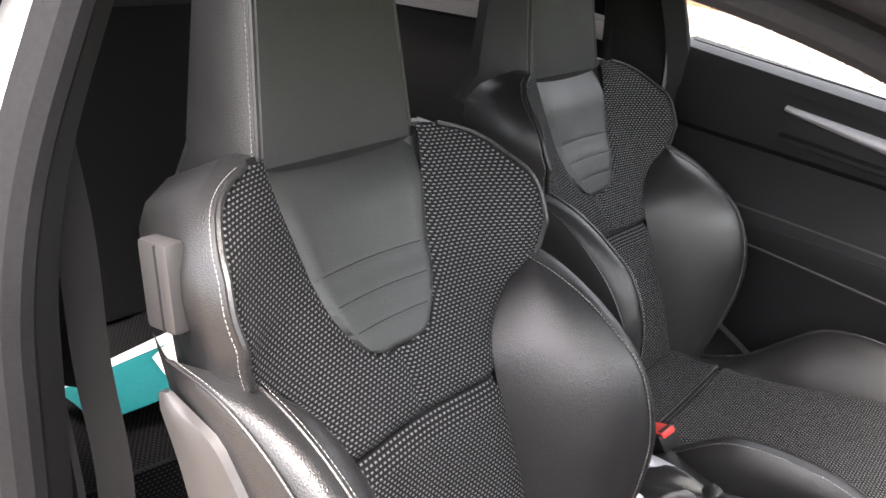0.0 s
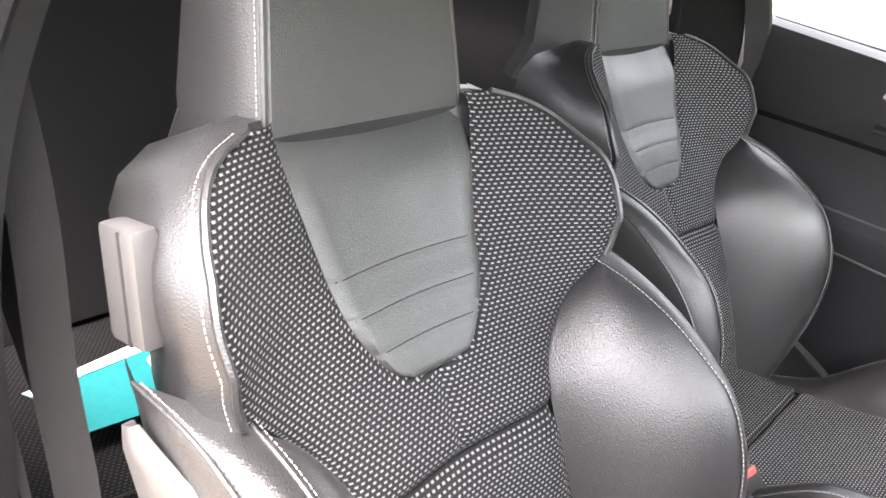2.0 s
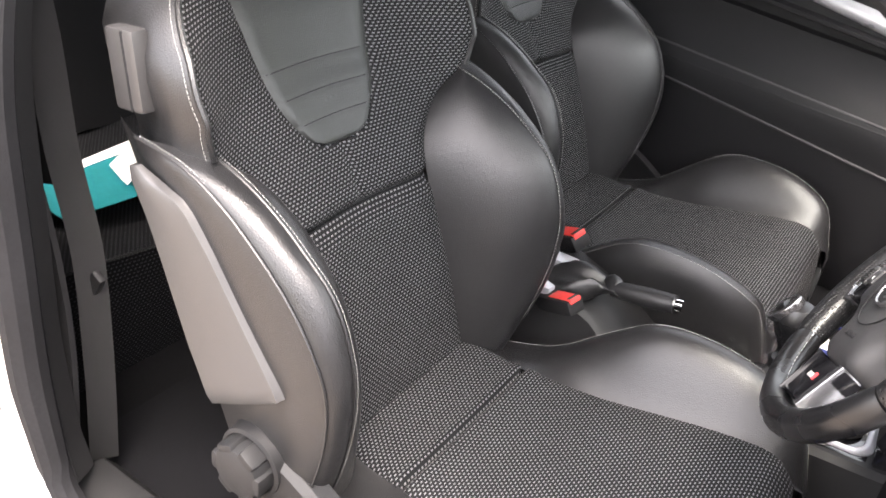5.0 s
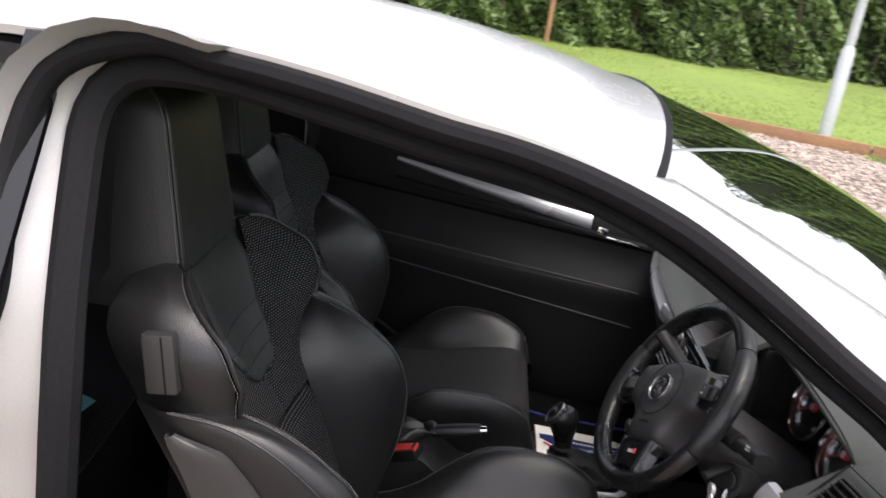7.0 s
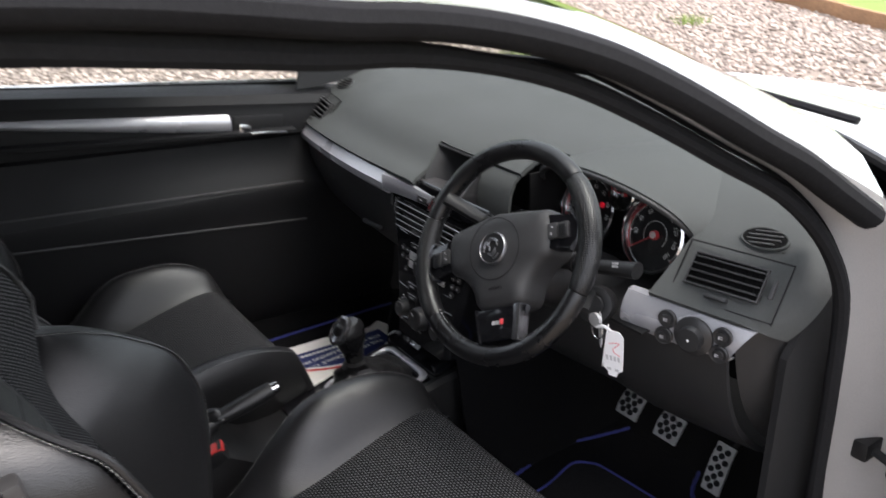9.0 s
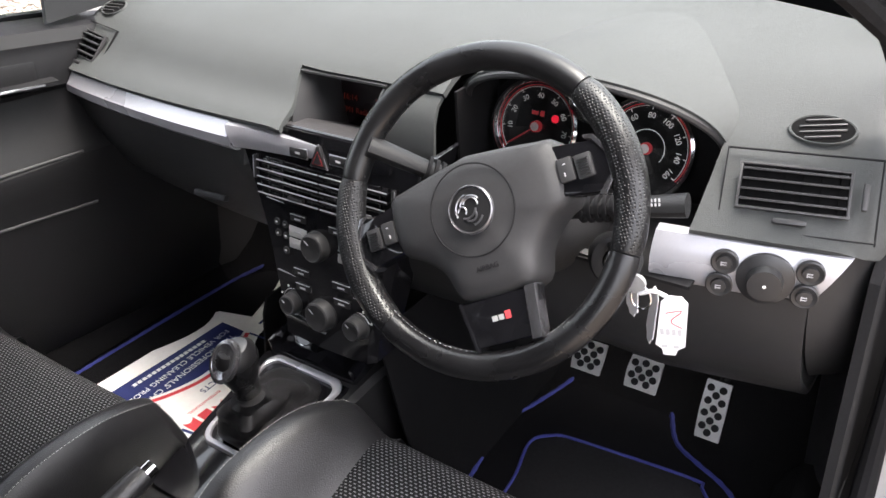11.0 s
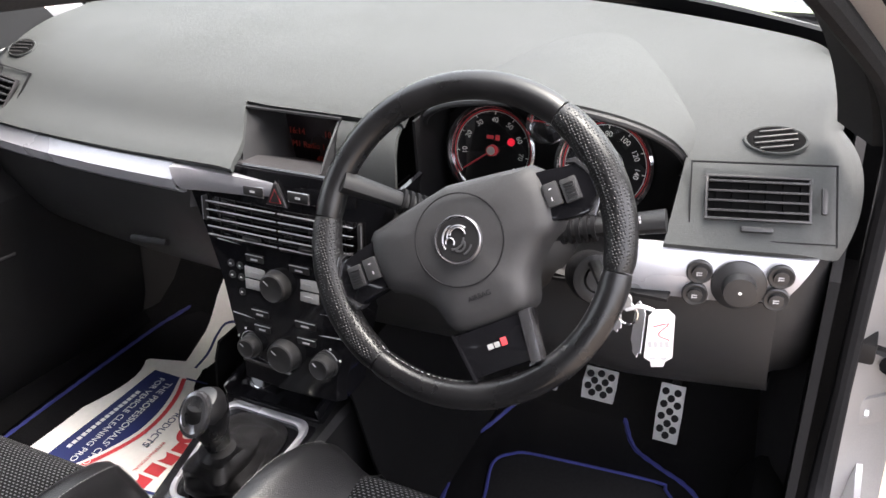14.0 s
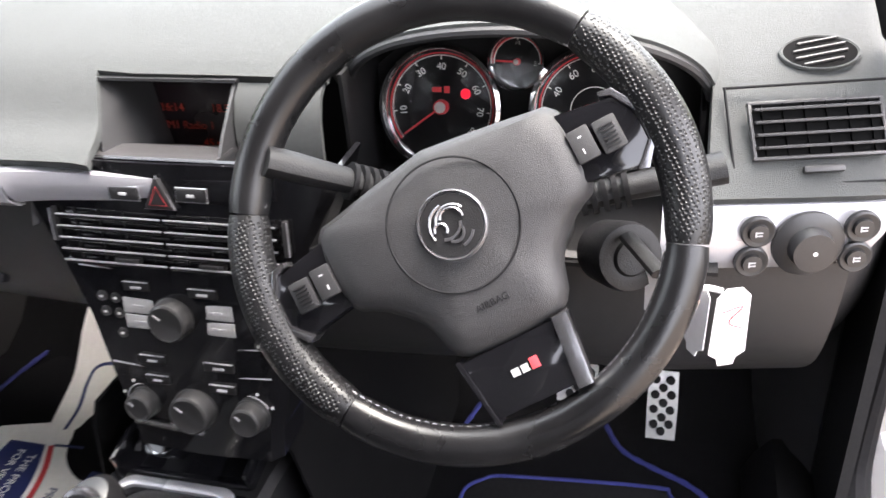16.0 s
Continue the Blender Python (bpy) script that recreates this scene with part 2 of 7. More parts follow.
def grid_faces(nu, nv, wrap_u=False, wrap_v=False, start=0):
    out = []
    for i in range(nu - (0 if wrap_u else 1)):
        for j in range(nv - (0 if wrap_v else 1)):
            a, b = i % nu, (i + 1) % nu
            c, d = j % nv, (j + 1) % nv
            out.append((start + a * nv + c, start + a * nv + d, start + b * nv + d, start + b * nv + c))
    return out


def sheet(rows, thick=0.0, flip=False):
    """A surface through rows of points, with a second skin a thickness behind it."""
    p = np.array(rows, dtype=float)
    nu, nv = p.shape[:2]
    front = grid_faces(nu, nv)
    if not thick:
        return [tuple(v) for v in p.reshape(-1, 3)], [q[::-1] for q in front] if flip else front
    du, dv = np.gradient(p, axis=0), np.gradient(p, axis=1)
    n = np.cross(du, dv)
    n /= np.maximum(np.linalg.norm(n, axis=2, keepdims=True), 1e-9)
    if flip:
        n = -n
    back = p + n * thick
    vs = [tuple(v) for v in p.reshape(-1, 3)] + [tuple(v) for v in back.reshape(-1, 3)]
    m = nu * nv
    fs = list(front) + [tuple(i + m for i in q[::-1]) for q in front]
    edge = [i * nv for i in range(nu)] + [(nu - 1) * nv + j for j in range(1, nv)] + [i * nv + nv - 1 for i in range(nu - 2, -1, -1)] + [j for j in range(nv - 2, 0, -1)]
    for k in range(len(edge)):
        a, b = edge[k], edge[(k + 1) % len(edge)]
        fs.append((a, b, b + m, a + m))
    bm = bmesh.new()
    made = [bm.verts.new(v) for v in vs]
    for f in fs:
        try:
            bm.faces.new([made[i] for i in f])
        except ValueError:
            pass
    bmesh.ops.recalc_face_normals(bm, faces=bm.faces)
    bm.verts.index_update()
    out = [tuple(v.co) for v in bm.verts], [tuple(v.index for v in f.verts) for f in bm.faces]
    bm.free()
    return out


def loft(sections, wrap=True, caps=True):
    """A body through rings of points."""
    p = np.array(sections, dtype=float)
    nu, nv = p.shape[:2]
    fs = grid_faces(nu, nv, wrap_v=wrap)
    if caps:
        fs.append(tuple(range(nv))[::-1])
        fs.append(tuple((nu - 1) * nv + j for j in range(nv)))
    return [tuple(v) for v in p.reshape(-1, 3)], fs


def smooth_line(pts, n):
    """n points on a smooth curve through pts, evenly by length."""
    p = np.array(pts, dtype=float)
    q = np.vstack([2 * p[0] - p[1], p, 2 * p[-1] - p[-2]])
    out = []
    for i in range(1, len(q) - 2):
        for s in np.linspace(0, 1, 16, endpoint=False):
            a, b, c, d = q[i - 1 : i + 3]
            out.append(0.5 * (2 * b + (c - a) * s + (2 * a - 5 * b + 4 * c - d) * s * s + (3 * b - a - 3 * c + d) * s**3))
    out.append(p[-1])
    out = np.array(out)
    ln = np.r_[0, np.cumsum(np.linalg.norm(np.diff(out, axis=0), axis=1))]
    want = np.linspace(0, ln[-1], n)
    return np.stack([np.interp(want, ln, out[:, k]) for k in range(out.shape[1])], axis=1)


def curve1(xs, ys):
    """A smooth function through values (monotone-ish cubic by dense samples)."""
    pts = smooth_line(list(zip(xs, ys)), 200)
    order = np.argsort(pts[:, 0])
    px, py = pts[order, 0], pts[order, 1]
    return lambda x: np.interp(x, px, py)


def tube(pts, r, n=8, closed=False, flat=1.0, radii=None):
    """A round (or flattened) bar along points."""
    p = np.array(pts, dtype=float)
    if closed:
        t = np.roll(p, -1, axis=0) - np.roll(p, 1, axis=0)
    else:
        t = np.gradient(p, axis=0)
    t /= np.maximum(np.linalg.norm(t, axis=1, keepdims=True), 1e-9)
    up = np.array([0, 0, 1.0]) if abs(t[0][2]) < 0.9 else np.array([0, 1.0, 0])
    rings = []
    u = np.cross(t[0], up)
    u /= np.linalg.norm(u)
    for i in range(len(p)):
        u = u - t[i] * (u @ t[i])
        u /= max(np.linalg.norm(u), 1e-9)
        w = np.cross(t[i], u)
        rr = r if radii is None else radii[i]
        rings.append([p[i] + rr * (math.cos(a) * u + flat * math.sin(a) * w) for a in np.linspace(0, 2 * math.pi, n, endpoint=False)])
    g = np.array(rings)
    fs = grid_faces(len(p), n, wrap_u=closed, wrap_v=True)
    if not closed:
        fs += [tuple(range(n)), tuple((len(p) - 1) * n + j for j in range(n))[::-1]]
    return [tuple(v) for v in g.reshape(-1, 3)], fs


def lathe(profile, n=32, axis="x"):
    """A turned body: profile of (distance along the axis, radius)."""
    rings = []
    for d, r in profile:
        ring = []
        for a in np.linspace(0, 2 * math.pi, n, endpoint=False):
            c, s = r * math.cos(a), r * math.sin(a)
            ring.append({"x": (d, c, s), "y": (c, d, s), "z": (c, s, d)}[axis])
        rings.append(ring)
    return loft(rings)


def block(size, bevel=0.003, at=(0, 0, 0), turn=(0, 0, 0), seg=2):
    """A box with rounded edges."""
    bm = bmesh.new()
    bmesh.ops.create_cube(bm, size=1)
    bmesh.ops.scale(bm, vec=size, verts=bm.verts)
    if bevel:
        bmesh.ops.bevel(bm, geom=list(bm.edges), offset=min(bevel, min(size) * 0.45), segments=seg, affect="EDGES", profile=0.6)
    bmesh.ops.transform(bm, matrix=pose(*at, *turn), verts=bm.verts)
    bm.verts.index_update()
    out = [tuple(v.co) for v in bm.verts], [tuple(v.index for v in f.verts) for f in bm.faces]
    bm.free()
    return out


def slab(outline, thick, bevel=0.0):
    """A flat plate with an outline of (x, y), from z = 0 up."""
    bm = bmesh.new()
    low = [bm.verts.new((x, y, 0)) for x, y in outline]
    f = bm.faces.new(low)
    r = bmesh.ops.extrude_face_region(bm, geom=[f])
    top = [v for v in r["geom"] if isinstance(v, bmesh.types.BMVert)]
    bmesh.ops.translate(bm, vec=(0, 0, thick), verts=top)
    if bevel:
        ed = [e for e in bm.edges if all(v in top for v in e.verts)]
        bmesh.ops.bevel(bm, geom=ed, offset=bevel, segments=2, affect="EDGES", profile=0.6)
    bmesh.ops.recalc_face_normals(bm, faces=bm.faces)
    bm.verts.index_update()
    out = [tuple(v.co) for v in bm.verts], [tuple(v.index for v in f.verts) for f in bm.faces]
    bm.free()
    return out


def frame_on(origin, right, up):
    """A pose with x along right, y along up and z out of the surface."""
    x = Vector(right).normalized()
    z = x.cross(Vector(up)).normalized()
    y = z.cross(x)
    m = Matrix((x, y, z)).transposed().to_4x4()
    m.translation = Vector(origin)
    return m


def writing(name, text, size, m, material, parent, depth=0.0004, squash=1.0):
    """Raised letters as a mesh, centred on the pose m."""
    cu = bpy.data.curves.new(name, "FONT")
    cu.body, cu.size, cu.extrude = text, size, depth
    cu.align_x, cu.align_y = "CENTER", "CENTER"
    tmp = bpy.data.objects.new(name + "_curve", cu)
    scene.collection.objects.link(tmp)
    me = bpy.data.meshes.new_from_object(tmp.evaluated_get(bpy.context.evaluated_depsgraph_get()))
    bpy.data.objects.remove(tmp)
    bpy.data.curves.remove(cu)
    me.transform(m @ Matrix.Diagonal((squash, 1, 1, 1)))
    me.materials.clear()
    me.materials.append(material)
    ob = new(name, me)
    ob.parent = parent
    return ob

# ---- grounds: gravel, edging, lawn, hedge ----
KERB_Y = 9.6
GRAVEL = surface("gravel_bed", (0.22, 0.18, 0.145), 0.9, grain=60, bump=1.0, patch=0.8, vary=0.25, kind="cells")
LAWN = surface("lawn", (0.17, 0.24, 0.05), 0.95, grain=120, bump=1.0, patch=0.35, vary=0.28)
ground = part("ground", sheet([[(x, y, 0) for y in np.linspace(-400, 400, 9)] for x in np.linspace(-400, 400, 9)], 0.0, True), GRAVEL)
tagged(ground, "pinkish gravel ground of the car park", "ground", kind="structure")
CORNER_X = 10.1
# the edging runs slantwise to the car: its corner and its turn
EDGE_AT = pose(8.9, 6.75, 0, 0, 0, -24) @ Matrix.Translation((-CORNER_X, -KERB_Y, 0))
lawn = part("lawn", joined(sheet([[(x, y, 0.09 + 0.02 * math.sin(x * 0.7) * math.sin(y * 0.5)) for y in np.linspace(KERB_Y + 0.04, 80, 60)] for x in np.linspace(-90, CORNER_X, 90)], 0.0, True),
                          sheet([[(x, y, 0.09 + 0.02 * math.sin(x * 0.7) * math.sin(y * 0.5)) for y in np.linspace(-60, 80, 90)] for x in np.linspace(CORNER_X + 0.04, 90, 70)], 0.0, True)), LAWN)
lawn.matrix_basis = EDGE_AT
tagged(lawn, "mown green lawn behind the wooden edging", "lawn", kind="structure")

# ---- car body ----
# inner edge of the driver's door opening: x, z; the side of the car leans in above the belt
OPENING = [(-0.830, 0.40), (-0.842, 0.55), (-0.834, 0.75), (-0.828, 0.92), (-0.836, 1.05), (-0.850, 1.18), (-0.853, 1.25), (-0.835, 1.292), (-0.795, 1.311), (-0.71, 1.314), (-0.6, 1.304), (-0.43, 1.279), (-0.33, 1.270),
           (-0.23, 1.251), (-0.13, 1.217), (-0.03, 1.164), (0.07, 1.102), (0.17, 1.039), (0.25, 0.952), (0.298, 0.85), (0.315, 0.7), (0.322, 0.55), (0.325, 0.42), (0.305, 0.345), (0.2, 0.315), (-0.3, 0.31), (-0.7, 0.315), (-0.80, 0.340)]


def side_y(z):
    """Half width of the opening's inner edge at a height."""
    d = max(z - 0.86, 0)
    return 0.76 - (d * d if d < 0.25 else 0.0625 + 0.5 * (d - 0.25))


def outer_y(z, x=0.0):
    """Half width of the outer body skin at a height."""
    w = 0.865 - 0.25 * max(0.55 - z, 0) ** 1.5 * 2 if z < 0.95 else 0.855 - (z - 0.95) * 0.62
    taper = 0.05 * max(0, x - 0.7) ** 2 + 0.035 * max(0, -1.2 - x) ** 2
    return w - taper


CAR_AT = pose(0.03, 0.02, 0.008)
car = thing("car", "silver three-door hatchback with its driver's door open", "car", CAR_AT)
ring = smooth_line(OPENING + [OPENING[0]], 160)[:-1]
centre = np.array([-0.25, 0.85])


def ring_points(off, dy, sign=-1, fac=None):
    """The opening's outline pushed outwards by off (times fac per point) and the skin outwards by dy."""
    t = np.roll(ring, -1, axis=0) - np.roll(ring, 1, axis=0)
    n = np.stack([t[:, 1], -t[:, 0]], axis=1)
    n /= np.linalg.norm(n, axis=1, keepdims=True)
    n *= np.sign(np.sum(n * (ring - centre), axis=1))[:, None]
    f = np.ones(len(ring)) if fac is None else fac
    out = np.broadcast_to(dy, len(ring))
    q = ring + n * (off * f)[:, None]
    return np.array([(x, sign * (side_y(z0) + o), z) for (x, z), (_, z0), o in zip(q, ring, out)])


# width of the painted shut face round the opening: wide at the middle pillar and at the hinges, narrow along the roof
WIDE = np.array([(0.030 + (0.058 + 0.09 * min(1, max(0, (0.98 - z) / 0.08))) * min(1, max(0, (1.325 - z) / 0.06))) * min(1, max(0, (-0.74 - x) / 0.09)) + (0.034 - 0.012 * min(1, max(0, (x + 0.45) / 0.2))) * min(1, max(0, (x + 0.83) / 0.09)) * (z > 0.93) + (0.07 + 0.05 * min(1, max(0, (x - 0.24) / 0.06))) * (z <= 0.93) * (x > -0.80) for x, z in ring])
WIDE = np.convolve(np.r_[WIDE[-4:], WIDE, WIDE[:4]], np.ones(9) / 9, "valid")


# the middle pillar's face runs on behind the outer skin
BROAD = WIDE * np.array([1.35 + 0.55 * (x < -0.8 and z < 0.95) + 1.2 * (z < 0.40 and x < 0.2) for x, z in ring])
BROAD = np.convolve(np.r_[BROAD[-5:], BROAD, BROAD[:5]], np.ones(11) / 11, "valid")


def ring_strip(a, b, mid=None, last=None):
    """A band round the opening through two to four outlines."""
    rows = [r for r in (a, mid, b, last) if r is not None]
    p = np.array(rows)
    nu, nv = p.shape[:2]
    return [tuple(v) for v in p.reshape(-1, 3)], grid_faces(nu, nv, wrap_v=True)


# beside the windscreen the shut face stops at the gutter seal
DEEP = np.array([0.095 - 0.041 * min(1, max(0, (z - 0.90) / 0.07)) * (x > -0.70) for x, z in ring])
# the seal is fattest on the middle pillar and thin beside the windscreen
FAT = np.array([0.0245 if x < -0.70 and z > 0.42 else (0.0115 if x > -0.36 and z > 0.45 else 0.0165) for x, z in ring])
FAT = np.convolve(np.r_[FAT[-4:], FAT, FAT[:4]], np.ones(9) / 9, "valid")
part("door_opening_panel", ring_strip(ring_points(0.006, -0.004), ring_points(1.0, 0.05, -1, WIDE), ring_points(0.35, 0.005, -1, WIDE), ring_points(1.0, DEEP, -1, BROAD)), JAMB, car, "bare silver door shut with dust in its corners")
part("opening_seal", tube(ring_points(1.0, 0.004, -1, 1.6 * FAT - 0.0315), 0.0165, 10, closed=True, radii=FAT), RUBBER, car, "black rubber seal round the door opening")


def roof_z(x, y):
    crown = 1.4145 - (0.19 if x > -0.8 else 0.075) * (x + 0.8) ** 2
    return crown - 0.17 * y * y


def roof_half(x):
    return 0.575 if x > -1.0 else 0.575 - 0.05 * (x + 1.0) ** 2


def screen_top(v):
    """Front edge of the roof, v from -1 (driver) to 1."""
    return (-0.073 - 0.076 * v * v, 0.60 * v, 1.317 - 0.044 * v * v)


def screen_low(v):
    """Foot of the windscreen."""
    return (0.76 - 0.25 * v * v, 0.74 * v, 0.975 - 0.015 * v * v)


# roof: front edge follows the windscreen
rows = []
for i, s in enumerate(np.linspace(0, 1, 40)):
    row = []
    for v in np.linspace(-1, 1, 33):
        fx = screen_top(v)[0]
        x = fx + (-1.78 - fx) * s
        h = roof_half(x) + 0.03 * min(1, s * 12)
        y = h * v
        z = roof_z(x, y) - 0.05 * max(0, abs(v) - 0.86) ** 1.3 * 8 * 0.14
        if i == 0:
            x, y, z = screen_top(v)
            z += 0.004
        row.append((x, y, z))
    rows.append(row)
part("roof", sheet(rows, 0.012), PAINT, car, "smooth silver roof skin")
rows = [[(x, 0.56 * v, min(roof_z(x, 0.56 * v) - 0.035, 1.5)) for v in np.linspace(-1, 1, 17)] for x in np.linspace(-0.17, -1.7, 24)]
part("headlining", sheet(rows, 0.008), LINER, car, "dark grey cloth headlining")
# windscreen
rows = []
for s in np.linspace(0, 1, 12):
    row = []
    for v in np.linspace(-1, 1, 25):
        a, b = np.array(screen_top(v)), np.array(screen_low(v))
        p = a + (b - a) * s
        p[2] += 0.035 * math.sin(math.pi * s) * (1 - 0.4 * v * v)
        row.append(p)
    rows.append(row)
screen = part("windscreen", sheet(rows), GLASS_SCREEN, car, "clear raked windscreen with a rubber edge")
screen.visible_shadow = False
part("screen_seal", tube([r[0] for r in rows][::-1] + [screen_top(v) for v in np.linspace(-1, 1, 25)] + [r[-1] for r in rows], 0.007, 6), RUBBER, screen)

# pillars beside the windscreen: painted outer skin from screen edge to the door opening
top_ring = ring_points(1.25, 0.048, -1, WIDE)
best = [i for i in range(len(ring)) if ring[i][0] > -0.80 and ring[i][1] > 0.93]
best.sort(key=lambda i: ring[i][0])
edge_in = np.array([top_ring[i] for i in best])


def screen_side(s):
    a, b = np.array(screen_top(-1)), np.array(screen_low(-1))
    p = a + (b - a) * s
    p[2] += 0.021 * math.sin(math.pi * s)
    return p


def rail_outer(x):
    """Line where roof or windscreen meets the side frame, on the driver's side."""
    if x < -0.149:
        y = -(roof_half(x) + 0.03)
        return np.array((x, y, roof_z(x, y) - 0.006))
    s = min((x + 0.149) / 0.66, 1.0)
    return screen_side(s)


def rail(sign):
    rows = []
    for p in smooth_line(edge_in[::3], 60):
        q = rail_outer(p[0])
        mid = (p + q) / 2 + np.array((0, -0.012, 0.014))
        row = [p + (np.array((0, 0.02, -0.01))), p, p * 0.75 + mid * 0.25 + np.array((0, -0.004, 0.002)), mid, q * 0.7 + mid * 0.3 + np.array((0, 0, 0.004)), q]
        rows.append([(r[0], sign * r[1], r[2]) for r in row])
    return sheet(rows, 0.008)


part("side_rail", rail(1), PAINT, car, "silver roof rail and windscreen pillar")
part("side_rail", rail(-1), PAINT, car, "silver roof rail and windscreen pillar")
# black outer door-frame seal along the roof rail
outer = ring_points(0.9, 0.043, -1, WIDE)
ids = [i for i in range(len(ring)) if ring[i][1] > 0.97 and ring[i][0] < 0.31]
k = next(j for j in range(len(ids)) if ids[j] - ids[j - 1] > 1) if any(ids[j] - ids[j - 1] > 1 for j in range(1, len(ids))) else 0
ids = ids[k:] + ids[:k]
part("frame_seal", tube(smooth_line(outer[ids][::3], 90), 0.018, 10, flat=1.2), RUBBER, car, "black rubber gutter seal along the roof rail")

# inner pillar trim from the opening's seal to the cabin
for sg in (-1, 1):
    trim_rows = [ring_points(0.006, 0.0, sg), ring_points(0.004, -0.02, sg), ring_points(0.035, -0.06, sg)]
    ids = [i for i in range(len(ring)) if ring[i][1] > 0.9 or ring[i][0] < -0.8]
    g = np.array(trim_rows)
    part("pillar_trim", ([tuple(v) for v in g.reshape(-1, 3)], [q for q in grid_faces(3, len(ring), wrap_v=True) if all((k % len(ring)) in set(ids) for k in q)]), PILLAR, car, "dark cloth-textured pillar trim")
part("door_opening_panel", ring_strip(ring_points(0.006, -0.004, 1), ring_points(1.0, 0.05, 1, WIDE), ring_points(0.35, 0.005, 1, WIDE), ring_points(1.0, 0.09, 1, BROAD)), JAMB, car)


def side_panel(x0, x1, z0, z1, sign, n=24, thick=0.01):
    rows = []
    for x in np.linspace(x0, x1, n):
        zt = z1(x) if callable(z1) else z1
        rows.append([(x, sign * outer_y(z, x), z) for z in np.linspace(z0, zt, 14)])
    return sheet(rows, thick, flip=(sign > 0))


def belt(x):
    return min(0.927 - 0.13 * x, 1.09)


part("rear_quarter_panel", side_panel(-2.3, -1.09, 0.22, belt, -1), PAINT, car, "silver rear quarter panel")
part("rear_quarter_panel", side_panel(-2.3, -1.02, 0.22, belt, 1), PAINT, car, "silver rear quarter panel")
part("front_wing", side_panel(0.47, 1.72, 0.25, lambda x: 0.905 - 0.19 * max(0, x - 0.6) ** 1.3, -1), PAINT, car, "silver front wing")
part("front_wing", side_panel(0.47, 1.72, 0.25, lambda x: 0.905 - 0.19 * max(0, x - 0.6) ** 1.3, 1), PAINT, car, "silver front wing")
part("sill_panel", side_panel(-0.95, 0.5, 0.2, 0.33, -1), PAINT, car, "silver sill below the door")
part("closed_door_skin", side_panel(-0.93, 0.47, 0.22, belt, 1), PAINT, car, "silver outer skin of the closed passenger door")
# bonnet and front
rows = []
for s in np.linspace(0, 1, 20):
    row = []
    for v in np.linspace(-1, 1, 25):
        x0 = 0.80 - 0.24 * v * v
        x1 = 1.78 - 0.22 * v * v
        x = x0 + (x1 - x0) * s
        row.append((x, (0.79 - 0.06 * s) * v, 0.925 + 0.03 * (1 - v * v) - 0.15 * s - 0.10 * s * s - 0.03 * abs(v) ** 6))
    rows.append(row)
part("bonnet", sheet(rows, 0.012), PAINT, car, "silver bonnet")
rows = [[(1.78 - 0.22 * v * v + 0.04 * math.sin(math.pi * s), 0.73 * v, 0.76 - 0.03 * abs(v) ** 6 - 0.5 * s) for v in np.linspace(-1, 1, 17)] for s in np.linspace(0, 1, 8)]
part("front_bumper", sheet(rows, 0.015), PAINT, car, "silver front bumper")
# cowl under the windscreen with wiper
rows = []
for v in np.linspace(-1, 1, 25):
    a, b = np.array(screen_low(v)), np.array((0.86 - 0.25 * v * v, 0.75 * v, 0.905 + 0.02 * (1 - v * v)))
    rows.append([a + (b - a) * s + np.array((0, 0, -0.02 * math.sin(math.pi * s))) for s in np.linspace(0, 1, 6)])
part("cowl", sheet(rows, 0.006), SHELL, car, "black plastic cowl under the windscreen")
wip = smooth_line([(0.70, -0.52, 0.985), (0.72, -0.2, 0.997), (0.70, 0.1, 1.01)], 20)
part("wiper", tube(wip, 0.008, 6), RUBBER, car, "black wiper arm on the windscreen")
# rear: hatch and bumper
rows = [[(-1.78 - 0.55 * s, (0.55 + 0.2 * s) * v, 1.31 - 0.17 * 0.3 * v * v - 0.40 * s) for v in np.linspace(-1, 1, 13)] for s in np.linspace(0, 1, 8)]
hatch = part("rear_window", sheet(rows, 0.006), GLASS_DARK, car, "dark tinted rear window")
rows = [[(-2.33 - 0.05 * math.sin(math.pi * s) + 0.10 * v * v, 0.76 * v, 0.92 - 0.68 * s) for v in np.linspace(-1, 1, 13)] for s in np.linspace(0, 1, 8)]
part("tailgate", sheet(rows, 0.02), PAINT, car, "silver tailgate and rear bumper")
# quarter windows and passenger window
for sg in (-1, 1):
    rows = [[(x, sg * (outer_y(z, x) - 0.01), z) for z in np.linspace(belt(x), 1.33 - 0.10 * max(0, -1.0 - x) ** 1.2 - 0.03, 8)] for x in np.linspace(-0.95, -1.80, 14)]
    w = part("quarter_window", sheet(rows, 0.005), GLASS_DARK, car, "dark tinted rear quarter window")
    w.visible_shadow = False
    rows = [[(-0.95 + 0.055 * k, sg * (outer_y(z, -0.9) - 0.003), z) for z in np.linspace(1.06, 1.34, 8)] for k in (0, 0.5, 1)]
    part("pillar_cover", sheet(rows, 0.01), GLOSS_BLACK if sg < 0 else SHELL, car, "black cover of the middle pillar")
rows = []
for x in np.linspace(-0.9, 0.30, 20):
    zt = np.interp(x, [-0.9, -0.75, -0.4, -0.07, 0.26, 0.3], [1.34, 1.36, 1.33, 1.22, 1.06, 1.03])
    rows.append([(x, 0.82 - 0.60 * max(0, z - 1.0), z) for z in np.linspace(belt(x) - 0.02, max(zt, belt(x)), 6)])
pw = part("passenger_window", sheet(rows, 0.004), GLASS, car, "clear side window of the passenger door")
pw.visible_shadow = False
